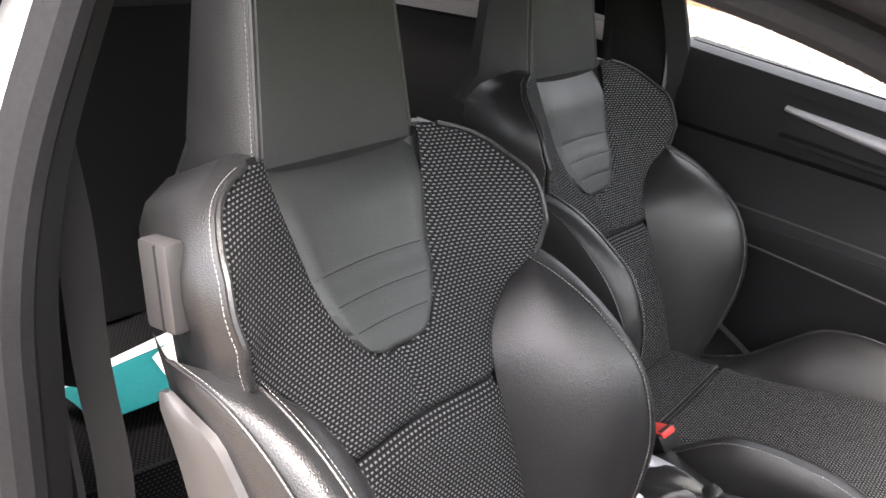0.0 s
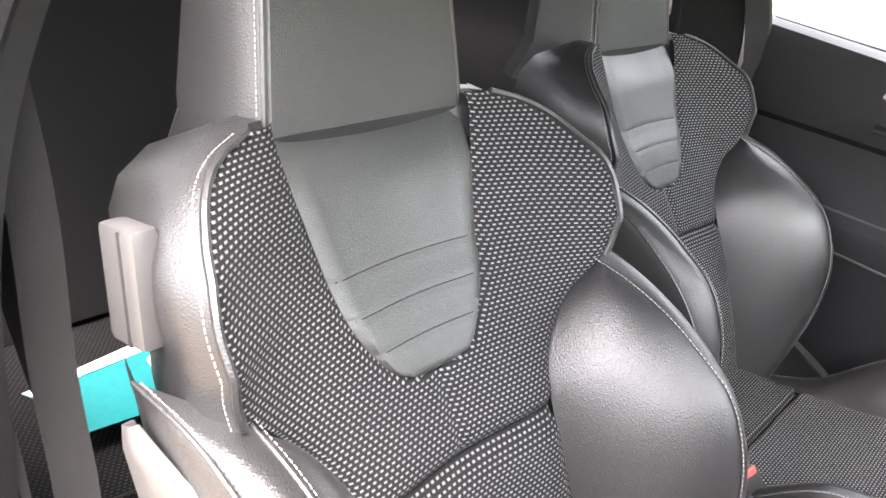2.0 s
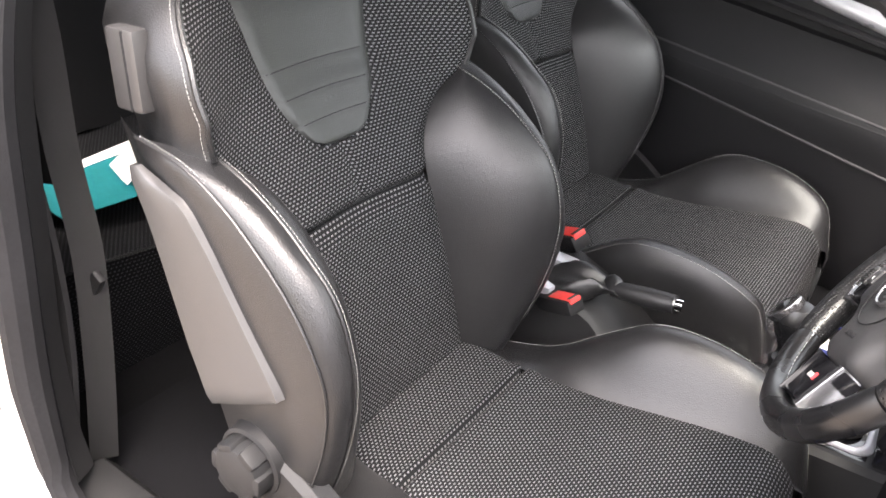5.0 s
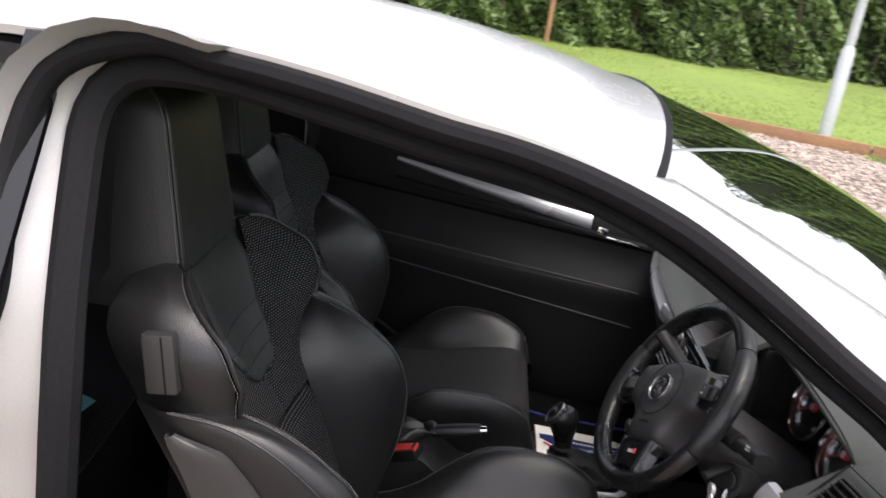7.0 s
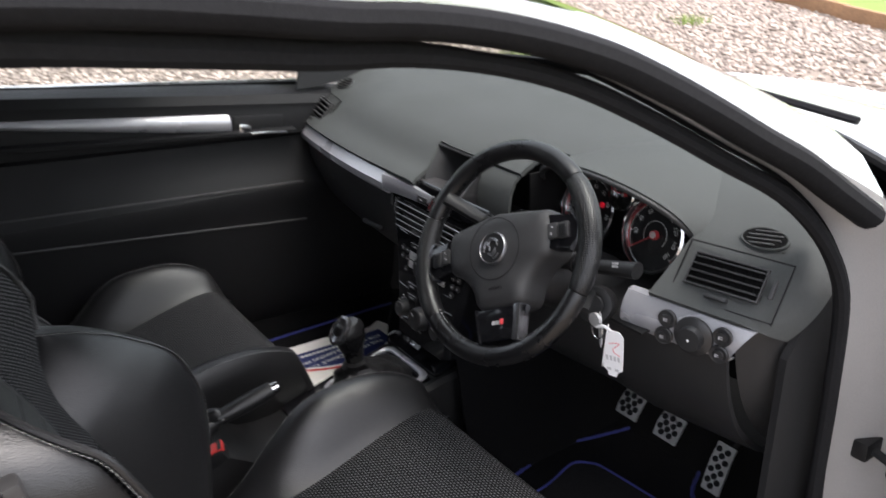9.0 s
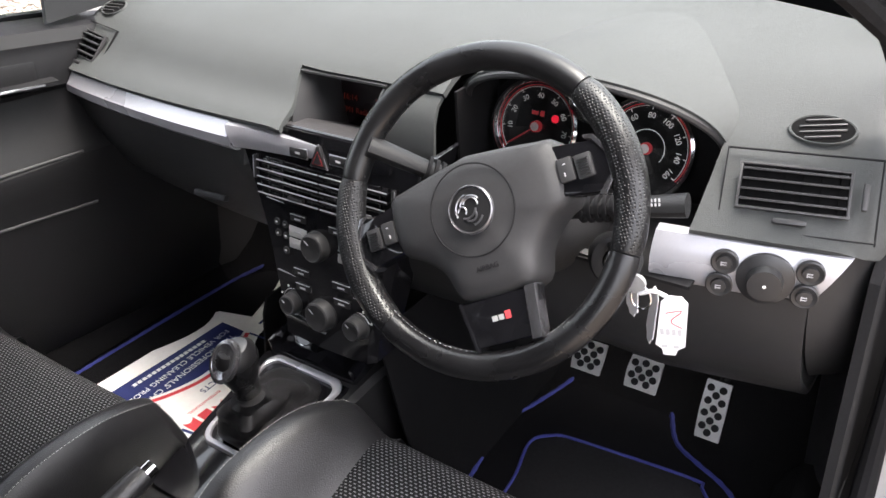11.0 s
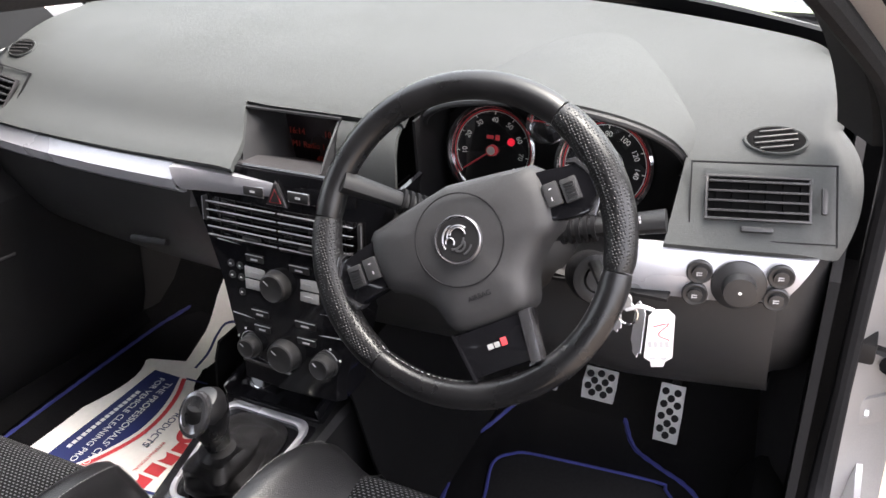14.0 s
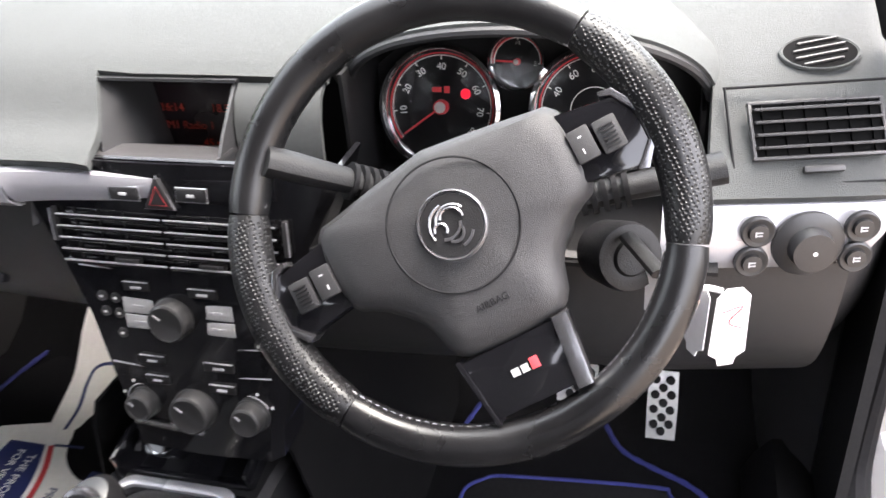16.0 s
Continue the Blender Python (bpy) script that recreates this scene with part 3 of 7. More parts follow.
# underbody, bulkhead, wheels
part("floor_pan", sheet([[(x, y, 0.205) for y in np.linspace(-0.78, 0.78, 5)] for x in np.linspace(-2.2, 0.9, 6)], 0.02), SHELL, car, "black underbody")
for x, y in ((0.98, -0.74), (0.98, 0.74), (-1.63, -0.74), (-1.63, 0.74)):
    wheel = part("wheel", moved(lathe([(-0.10, 0.2), (-0.11, 0.26), (-0.10, 0.305), (-0.06, 0.318), (0.06, 0.318), (0.10, 0.305), (0.11, 0.26), (0.10, 0.2)], 36, "y"), pose(x, y, 0.318)), RUBBER, car, "black tyre on an alloy rim")
    part("rim", moved(lathe([(-0.09, 0.01), (-0.095, 0.21), (0.095, 0.21), (0.09, 0.01)], 30, "y"), pose(x, y, 0.318)), METAL, wheel)
# ---- front seats ----
# seat coordinates: origin on the floor under the middle of the fold between cushion and backrest; x ahead, y left, z up
Z_SPINE = [0.44, 0.50, 0.60, 0.73, 0.80, 0.872, 0.903, 0.96, 1.025, 1.07, 1.10]
X_SPINE = [-0.012, -0.030, -0.064, -0.12, -0.161, -0.204, -0.224, -0.250, -0.273, -0.290, -0.300]
spine = curve1(Z_SPINE, X_SPINE)
f_insert = curve1([0.810, 0.814, 0.824, 0.843, 0.870, 0.903, 1.0, 1.03], [0.02, 0.036, 0.055, 0.072, 0.087, 0.096, 0.117, 0.120])
f_weave = curve1([0.44, 0.60, 0.73, 0.78, 0.83, 0.865, 0.93, 0.968, 0.99, 1.010, 1.022, 1.030, 1.036, 1.06], [0.135, 0.133, 0.135, 0.15, 0.19, 0.232, 0.246, 0.240, 0.224, 0.203, 0.178, 0.147, 0.118, 0.118])
f_outer = curve1([0.44, 0.50, 0.60, 0.68, 0.78, 0.84, 0.875], [0.225, 0.238, 0.246, 0.250, 0.250, 0.246, 0.236])
# seams of the side bolsters: run along the inner crown and the outer corner, seen from the side (x, z) with y apart
CROWN = [(0.012, 0.44), (0.040, 0.53), (0.056, 0.61), (0.058, 0.68), (0.044, 0.736), (0.021, 0.777), (-0.015, 0.806), (-0.055, 0.832), (-0.102, 0.853), (-0.150, 0.866)]
CORNER = [(-0.005, 0.44), (0.028, 0.53), (0.046, 0.61), (0.045, 0.68), (0.020, 0.735), (-0.012, 0.776), (-0.054, 0.812), (-0.100, 0.842), (-0.158, 0.864), (-0.236, 0.870)]


def front(y, z):
    """How far the backrest's face stands ahead of its spine line."""
    a = abs(y)
    wing = 0.082 * max(0, min(1, (a - 0.07) / 0.175)) ** 1.7 * max(0, min(1, (z - 0.77) / 0.14)) * max(0.2, min(1, (1.10 - z) / 0.13))
    pad = -0.004 * math.cos(min(a / 0.13, 1) * math.pi)
    return wing + pad


def back_point(y, z, extra=0.0):
    return (spine(z) + front(y, z) + extra, y, z - 0.25 * extra)


def face_rows(zs, lo, hi, n, extra=0.0, round_edge=0.006, taper=None):
    rows, uvs = [], []
    for i, z in enumerate(zs):
        a, b = lo(z), hi(z)
        row = []
        for j in range(n):
            s = j / (n - 1)
            y = a + (b - a) * s
            e = extra
            edge = min(s, 1 - s) * abs(b - a)
            if round_edge and edge < 0.012:
                e -= round_edge * (1 - edge / 0.012) ** 2
            if taper:
                e += taper(i / (len(zs) - 1), s)
            row.append(back_point(y, z, e))
            uvs.append((y, z * 1.12))
        rows.append(row)
    return rows, uvs


def stitches(pts, step=0.0056, length=0.0036, r=0.0004):
    """A seam of separate light stitches along a line."""
    p = smooth_line(pts, 400)
    ln = np.r_[0, np.cumsum(np.linalg.norm(np.diff(p, axis=0), axis=1))]
    geos = []
    d = 0.0
    while d + length < ln[-1]:
        a, b = [np.array([np.interp(q, ln, p[:, k]) for k in range(3)]) for q in (d, d + length)]
        geos.append(tube([a, (a + b) / 2 + np.array((0.0003, 0, 0.0003)), b], r, 4))
        d += step
    return joined(*geos)


def make_seat(at, label):
    seat = thing("bucket_seat", label, "seat", at, "front seats")
    # backrest core: the leather body behind the cloth
    rings = []
    for z in np.linspace(0.42, 1.030, 26):
        w = (f_outer(z) if z < 0.875 else f_weave(z)) - 0.006
        fx = spine(z) + front(w, z)
        bk = spine(z) - 0.085 - 0.03 * math.sin((z - 0.42) / 0.68 * math.pi)
        if z > 0.93:
            bk += 0.06 * ((z - 0.93) / 0.100) ** 4
        ring = []
        for y, x in [(w, fx - 0.004), (w * 1.0 + 0.012, fx - 0.03), (w + 0.006, (fx + bk) / 2), (w * 0.9, bk + 0.01), (w * 0.45, bk - 0.012), (0, bk - 0.014)]:
            ring.append((x, y, z))
        ring += [(x, -y, zz) for x, y, zz in ring[-2::-1]]
        inner = [(spine(z) + front(y, z) - 0.012, y, z) for y in np.linspace(-w * 0.95, w * 0.95, 9)]
        ring += inner
        rings.append(ring)
    part("backrest_shell", loft(rings), LEATHER, seat, "black leather side and back of the backrest")
    # woven panels
    zs = np.linspace(0.735, 1.031, 46)
    for sg in (-1, 1):
        rows, uvs = face_rows(zs, lambda z: f_weave(z) * sg, lambda z: (f_insert(z) if 0.81 < z < 1.03 else (0.0 if z <= 0.81 else 0.118)) * sg, 14, 0.004, 0.004, lambda i, s: -0.010 * max(0, 1 - i / 0.05) ** 1.5)
        g = sheet(rows)
        part("weave_panel", g, WEAVE, seat, "black cloth with light woven stitches", uv=[uvs[i] for i in range(len(g[0]))])
    rows, uvs = face_rows(np.linspace(0.44, 0.732, 30), lambda z: -f_weave(z), lambda z: f_weave(z), 26, 0.004, 0.004, lambda i, s: -0.012 * max(0, (i - 0.93) / 0.07) ** 1.5)
    part("lower_weave_panel", sheet(rows), WEAVE, seat, "black cloth with light woven stitches", uv=uvs)
    # leather insert with three pressed seams
    def seams(i, s):
        z = 0.81 + i * 0.22
        e = 0.003
        for q in (0.903, 0.872, 0.842):
            zz = q + 0.003
            e -= 0.0009 * math.exp(-(((z - zz) / 0.0024) ** 2))
        e -= 0.030 * max(0, (z - 0.955) / 0.062) ** 2
        if i < 0.06:
            e -= 0.008 * (1 - i / 0.06) ** 2
        return e
    rows, uvs = face_rows(np.linspace(0.81, 1.03, 90), lambda z: -f_insert(z), lambda z: f_insert(z), 20, 0.006, 0.007, seams)
    part("backrest_insert", sheet(rows), LEATHER_SMOOTH, seat, "smooth grey-black leather insert with pressed seams and a raised mark")
    for q in (0.903, 0.872, 0.842):
        w = float(f_insert(q)) - 0.006
        part("insert_seam", tube([back_point(y, q + 0.003, 0.0079 if abs(y) < w - 0.008 else 0.006) for y in np.linspace(-w, w, 16)], 0.0008, 5), RUBBER, seat, "dark stitched seam")
    # plain raised mark where the maker's name is pressed in
    mark = [block((0.003, 0.008, 0.010), 0.001, (back_point(0, 0.858, 0.0065)[0], -0.028 + 0.0112 * k, 0.857), (0, -26, 0)) for k in range(6)]
    part("raised_mark", joined(*mark), LEATHER_SMOOTH, seat, "plain raised mark pressed into the leather")
    # side bolsters: inner face, gusset between two seams, flat outer side
    crown, corner = smooth_line([(x, 0, z) for x, z in CROWN], 40), smooth_line([(x, 0, z) for x, z in CORNER], 40)
    for sg in (-1, 1):
        rows, seam_a, seam_b = [], [], []
        for i in range(40):
            k = i / 39
            zw = 0.44 + 0.426 * k ** 1.08
            w = np.array((spine(zw) + front(f_weave(zw), zw) - 0.002, f_weave(zw), zw))
            ya = 0.214 + 0.012 * math.sin(k * math.pi) + 0.012 * k
            yb = 0.246 + 0.012 * math.sin(k * math.pi) + 0.014 * k
            pa = np.array((crown[i][0], ya, crown[i][2]))
            pb = np.array((corner[i][0], yb, corner[i][2]))
            full = min(1.0, (1 - k) / 0.12) ** 0.5
            # control point: the pillow swells ahead and inwards
            c = w * 0.36 + pa * 0.64 + np.array((0.030, -0.020, 0.006)) * full
            row = []
            for s in np.linspace(0, 1, 15):
                row.append(w * (1 - s) ** 2 + c * 2 * s * (1 - s) + pa * s * s)
            row[-1] = row[-1] - np.array((0.002, 0, 0))
            wrinkle = 0.0016 * math.sin(i * 1.9) * math.sin(i * 0.6) * (0.3 < k < 0.95)
            for s in (0.12, 0.35, 0.6, 0.85):
                q = pa + (pb - pa) * s
                row.append(q + np.array((0.006, 0.002, 0.004)) * math.sin(s * math.pi) * full + np.array((wrinkle * math.sin(s * 5 + i), 0, 0)))
            row.append(pb - np.array((0.002, 0.001, 0)))
            zb = 0.42 + 0.45 * k
            back = np.array((min(spine(zb) - 0.085, pb[0] - 0.012), 0.238 + 0.012 * math.sin(k * 3), zb))
            for s in (0.06, 0.2, 0.45, 0.7, 0.9, 1.0):
                q = pb + (back - pb) * s
                row.append(q + np.array((0, 0.009 * math.sin(min(1, s * 1.1) * math.pi) ** 0.7 * full if s < 0.9 else 0.0, 0)))
            rows.append([(x, sg * y, z) for x, y, z in row])
            seam_a.append((pa[0] + 0.0012, sg * pa[1], pa[2] + 0.0008))
            seam_b.append((pb[0] + 0.0012, sg * (pb[1] + 0.001), pb[2] + 0.0008))
        part("bolster", sheet(rows), LEATHER, seat, "black leather side bolster, creased by use")
        for seam in (seam_a, seam_b):
            part("stitching", stitches([(x - 0.001, y - sg * 0.004, z) for x, y, z in seam]), THREAD, seat, "light stitching along the bolster")
            part("bolster_seam", tube([(x - 0.0015, y, z - 0.001) for x, y, z in seam], 0.0018, 6), LEATHER, seat)
    # headrest
    rings = []
    for z in np.r_[0.950, 0.985, 1.000, np.linspace(1.0015, 1.285, 20)]:
        k = (z - 1.030) / 0.255
        w = 0.119 * (1 - 0.20 * max(k, 0)) * (1 - 0.18 * max(0, k - 0.75) ** 2 * 16)
        x1 = -0.272 - 0.045 * k - 0.03 * max(0, k - 0.8) * 3 - 0.012 * max(0, -0.05 - k) * 15
        x0 = x1 - 0.145 + 0.045 * max(k, 0)
        if z < 1.001:
            x1 -= 0.040
        if k > 0.93:
            w *= 0.93
            x1 -= 0.012
        ring = [(x1, y, z) for y in np.linspace(-w + 0.006, w - 0.006, 9)]
        ring += [(x1 - 0.006, w, z), (x1 - 0.03, w + 0.010, z), (x0 + 0.04, w + 0.010, z), (x0, w - 0.02, z), (x0 - 0.01, 0, z), (x0, -w + 0.02, z), (x0 + 0.04, -w - 0.010, z), (x1 - 0.03, -w - 0.010, z), (x1 - 0.006, -w, z)]
        rings.append(ring)
    hr = part("headrest", loft(rings), LEATHER_HEAD, seat, "padded black leather headrest")
    for sg in (-1, 1):
        part("stitching", stitches([(r[0 if sg < 0 else 8][0] - 0.008, sg * (abs(r[0][1]) + 0.0084), r[0][2]) for r in rings[3:-1]]), THREAD, hr, "light stitching down the headrest")
        part("piping", tube([(r[0][0] - 0.0025, sg * (abs(r[0][1]) + 0.0048), r[0][2]) for r in rings[3:]], 0.0028, 6), LEATHER, hr, "leather piping down the headrest")
    # piping and stitching along the shoulders
    for sg in (-1, 1):
        zs = np.linspace(0.868, 1.030, 24)
        line = [(spine(z) + front(f_weave(z), z) + 0.003, sg * (f_weave(z) + 0.002), z) for z in zs]
        part("piping", tube(line, 0.0035, 6), LEATHER, seat, "leather piping along the shoulder")
        part("stitching", stitches([(x - 0.004, y + sg * 0.007, z) for x, y, z in line]), THREAD, seat, "light stitching along the shoulder")
    # cushion
    c_top = curve1([0.0, 0.08, 0.20, 0.34, 0.42, 0.455, 0.475], [0.485, 0.482, 0.492, 0.520, 0.530, 0.520, 0.49])
    c_half = curve1([0.0, 0.2, 0.475], [0.150, 0.165, 0.185])
    b_half = curve1([0.0, 0.1, 0.25, 0.40, 0.475], [0.235, 0.255, 0.265, 0.26, 0.245])
    b_top = curve1([0.0, 0.05, 0.10, 0.16, 0.22, 0.28, 0.36, 0.42, 0.46, 0.48], [0.448, 0.458, 0.480, 0.532, 0.578, 0.594, 0.592, 0.574, 0.548, 0.512])
    rows, uvs = [], []
    for x in (*np.linspace(-0.02, 0.060, 8), *np.linspace(0.066, 0.098, 13), *np.linspace(0.106, 0.478, 30)):
        row = []
        for y in np.linspace(-1, 1, 24):
            yy = y * c_half(max(x, 0))
            z = c_top(max(x, 0)) - 0.004 * (1 - y * y) - 0.006 * max(0, abs(y) - 0.9) * 10
            z += 0.004 * math.exp(-(((x - 0.082) / 0.022) ** 2)) - 0.014 * math.exp(-(((x - 0.082) / 0.0045) ** 2))
            row.append((x, yy, z))
            uvs.append((yy, x))
        rows.append(row)
    for k in range(1, 9):
        a = k / 8
        row = []
        for y in np.linspace(-1, 1, 24):
            row.append((0.478 + 0.012 * math.sin(a * 1.5), y * 0.185, 0.487 - 0.12 * a))
            uvs.append((y * 0.185, 0.478 + 0.12 * a))
        rows.append(row)
    part("cushion_weave", sheet(rows), WEAVE, seat, "black cloth cushion with light woven stitches", uv=uvs)
    for sg in (-1, 1):
        rows = []
        for x in np.linspace(-0.03, 0.49, 34):
            a, b, h = c_half(max(x, 0)) - 0.004, b_half(max(x, 0)), b_top(max(x, 0))
            base = c_top(max(x, 0)) - 0.006
            end = max(0, (x - 0.46) / 0.03)
            h = h - 0.05 * end * end
            row = []
            for s in np.linspace(0, 1, 9):
                row.append((x, sg * (a + (b - 0.02 - a) * s), base + (h - base) * math.sin(s * math.pi / 2) ** 1.3))
            row += [(x, sg * (b - 0.006), h - 0.003), (x, sg * b, h - 0.015), (x, sg * (b + 0.006), h - 0.05), (x, sg * (b - 0.01), 0.42), (x, sg * (b - 0.03), 0.36)]
            rows.append(row)
        last = rows[-1]
        rows.append([(0.495, p[1] * 0.985, p[2] - 0.012) for p in last])
        rows.append([(0.495, p[1] * 0.97, min(p[2], 0.44)) for p in last])
        part("cushion_bolster", sheet(rows), LEATHER, seat, "black leather cushion side with a rounded top")
        part("stitching", stitches([(r[9][0], r[9][1], r[9][2] + 0.001) for r in rows[:-2]]), THREAD, seat, "light stitching along the cushion side")
    # hard side cover, tilt lever and recline dial on the outer side
    rows = []
    for k in np.linspace(0, 1, 18):
        front_edge = np.array((np.interp(k, [0, 0.2, 0.4, 0.7, 0.93, 1.0], [-0.222, -0.150, -0.112, -0.052, -0.006, -0.018]), np.interp(k, [0, 0.2, 0.4, 0.7, 0.93, 1.0], [0.845, 0.826, 0.785, 0.705, 0.645, 0.634])))
        back_edge = np.array((np.interp(k, [0, 0.3, 0.7, 1.0], [-0.236, -0.205, -0.160, -0.128]), np.interp(k, [0, 0.3, 0.7, 1.0], [0.840, 0.765, 0.640, 0.568])))
        row = []
        for s, dy in ((0, 0.0), (0.03, -0.009), (0.12, -0.011), (0.5, -0.012), (0.9, -0.010), (1.0, 0.004)):
            q = front_edge + (back_edge - front_edge) * s
            row.append((q[0], -0.266 + dy * (0.6 if k > 0.98 or k < 0.02 else 1), q[1]))
        rows.append(row)
    rows.append([(x + 0.001, -0.262, z - 0.003) for x, y, z in rows[-1]])
    part("side_cover", sheet(rows, 0.004), HARD_GREY, seat, "grey hard plastic side cover")
    lever = part("tilt_lever", block((0.045, 0.022, 0.088), 0.006, (-0.250, -0.248, 0.938), (0, -7, 0)), HARD_GREY, seat, "grey tilt lever on the shoulder")
    part("lever_slot", block((0.003, 0.004, 0.084), 0.001, (-0.244, -0.2580, 0.938), (0, -7, 0)), RUBBER, lever)
    dial = [(-0.03, 0.030), (-0.028, 0.034), (0.0, 0.036), (0.010, 0.034), (0.013, 0.028), (0.014, 0.002)]
    at = (-0.055, 0.520)
    rd = part("recline_dial", moved(lathe([(-d, r) for d, r in dial], 24, "y"), pose(at[0], -0.285, at[1])), SHELL, seat, "black ribbed recline dial")
    for a in np.linspace(0, 2 * math.pi, 7)[:-1]:
        part("grip_rib", block((0.014, 0.032, 0.026), 0.005, (at[0] + 0.032 * math.cos(a), -0.281, at[1] + 0.032 * math.sin(a)), (0, -math.degrees(a), 0)), SHELL, rd)
    rows = []
    for k in np.linspace(0, 1, 16):
        c = np.array((-0.060 + 0.20 * k, 0.520 - 0.05 * k - 0.05 * k * k))
        h = 0.036 - 0.008 * k
        rows.append([(c[0] + 0.2 * dz, -y, c[1] + dz) for y, dz in ((0.236, h), (0.258, h), (0.268, h - 0.008), (0.270, 0.0), (0.266, -h * 2.2), (0.250, -h * 2.6))])
    part("dial_collar", moved(lathe([(0.0, 0.038), (-0.012, 0.041), (-0.010, 0.046), (0.012, 0.049)], 28, "y"), pose(at[0], -0.262, at[1])), SHELL, rd)
    part("hinge_cover", sheet(rows, 0.004), SHELL, seat, "black plastic cover of the seat hinge")
    # base
    part("seat_base", block((0.42, 0.40, 0.16), 0.02, (0.22, 0, 0.34)), SHELL, seat, "black seat frame on its runners")
    return seat


DRIVER_AT = pose(-0.472, -0.386, 0.009)
PASSENGER_AT = pose(-0.605, 0.335, 0.0)
driver_seat = make_seat(DRIVER_AT, "black leather and woven cloth sports seat behind the wheel")
# its lever and dial are on the other side
passenger_seat = copy_thing(driver_seat, PASSENGER_AT @ Matrix.Diagonal((1, -1, 1, 1)))
tagged(passenger_seat, "black leather and woven cloth sports seat on the passenger side")

# ---- dashboard ----
DASH_AT = pose(0.013, 0.011, -0.007)
dash = thing("dashboard", "grey and black dashboard with silver trim strip", "dashboard", DASH_AT)


def strip_x(y):
    return 0.102 + 0.19 * y * y


def strip_z(y):
    return 0.856 - 0.028 * y * y


def far_x(y):
    return 0.70 - 0.42 * y * y


def strip_low(y):
    """The right-hand strip sits a little lower than the left-hand one."""
    return -0.013 * min(1, max(0, (-0.40 - y) / 0.08)) + 0.014 * min(1, max(0, (y - 0.02) / 0.06)) * max(0, 1 - y / 0.62)


def dash_section(y):
    x, z = strip_x(y), strip_z(y)
    return [(x + 0.002, z + strip_low(y)), (x + 0.010, z + 0.005 + strip_low(y)), (x + 0.052, z + 0.031 + 0.7 * min(0, strip_low(y))), (x + 0.09, z + 0.062 + 0.9 * min(0, strip_low(y))), (x + 0.13, z + 0.082 + min(0, strip_low(y))), (x + 0.21, z + 0.101 + 0.6 * min(0, strip_low(y))), (x + 0.31, z + 0.107), (far_x(y), 0.966)]


def dash_run(y0, y1, n, start=0, lean=0.0):
    rows = []
    for y in np.linspace(y0, y1, n):
        s = smooth_line(dash_section(y), 44)[start:]
        e = max(0, abs(y) - 0.672) / 0.05
        # the end swells out at the vents and draws in above and below
        rows.append([(x + 0.045 * e ** 3, math.copysign(abs(y) - 0.035 * min(1, e) * min(1, (abs(x - strip_x(y) - 0.06) / 0.09) ** 2), y), z - 0.02 * e ** 3) for x, z in s])
        if lean:
            # the edge beside the display slants
            rows[-1] = [(x, w - lean * max(0, 1 - (z - 0.856) / 0.075) * max(0, 1 - (y - y0) / 0.09), z) for x, w, z in rows[-1]]
    return rows


HOOD_L, HOOD_R = -0.185, -0.535
REC_L, REC_R = 0.066, -0.095
part("dash_top", joined(sheet(dash_run(-0.722, HOOD_R, 26), 0.01, True), sheet(dash_run(HOOD_L, REC_R, 6, 8), 0.01, True), sheet(dash_run(REC_L, 0.722, 60, 0, 0.042), 0.01, True),
                        sheet(dash_run(REC_R, REC_L, 16, 8), 0.01, True), sheet(dash_run(HOOD_R, HOOD_L, 24, 14), 0.01, True)), DASH_TOP, dash, "grained grey soft-touch dash top")
# trim strips, either side
for name, a, b in (("trim_strip", 0.134, 0.71), ("trim_strip", -0.698, -0.50)):
    h = 0.042 if a > 0 else 0.060
    rows = []
    for y in np.linspace(a, b, 30):
        rows.append([(strip_x(y) + d, y - (0.012 * (e / -h) * (0.20 - y) / 0.066 if (a > 0 and y < 0.20) else 0) + 0.036 * (e / -h) * max(0, (-0.60 - y) / 0.098), strip_z(y) + strip_low(y) + e) for d, e in ((0.012, 0.0), (0.001, -0.002), (-0.007, -0.014), (-0.012, -h * 0.45), (-0.012, -h * 0.75), (-0.004, -h + 0.003), (0.012, -h))])
    part(name, sheet(rows, 0.003), SILVER_TRIM, dash, "satin silver trim strip")


def low_section(y):
    x, z = strip_x(y), strip_z(y) + strip_low(y) - (0.040 if y > 0 else 0.058)
    return smooth_line([(x + 0.008, z), (x + 0.018, z - 0.05), (x + 0.045, z - 0.12), (x + 0.09, z - 0.18), (x + 0.17, z - 0.235), (x + 0.34, z - 0.25)], 18)


# behind the centre stack it steps back
rows = [[(p + 0.06 * (y > -0.06 and abs(y + 0.039) < float(np.interp(q, [0.60, 0.70, 0.77, 0.82, 0.86], [0.094, 0.110, 0.134, 0.154, 0.170]))), y, q) for p, q in low_section(y)] for y in np.linspace(-0.662, 0.71, 90)]
part("dash_lower", sheet(rows, 0.01), DASH_LOW, dash, "dark grey lower dash and glovebox")
rows = [[(p + d, y, q + 0.078 * (1 - k / 17) ** 2) for k, (p, q) in enumerate(low_section(-0.662))] for y, d in ((-0.660, 0.004), (-0.666, 0.010), (-0.680, 0.018), (-0.697, 0.035), (-0.712, 0.06))]
part("end_cap", sheet(rows, 0.006), DASH_LOW, dash, "dark rounded end cap of the lower dash")
part("glovebox_handle", block((0.014, 0.07, 0.012), 0.005, (0.14, 0.26, 0.70), (0, 30, 5)), DASH_LOW, dash)
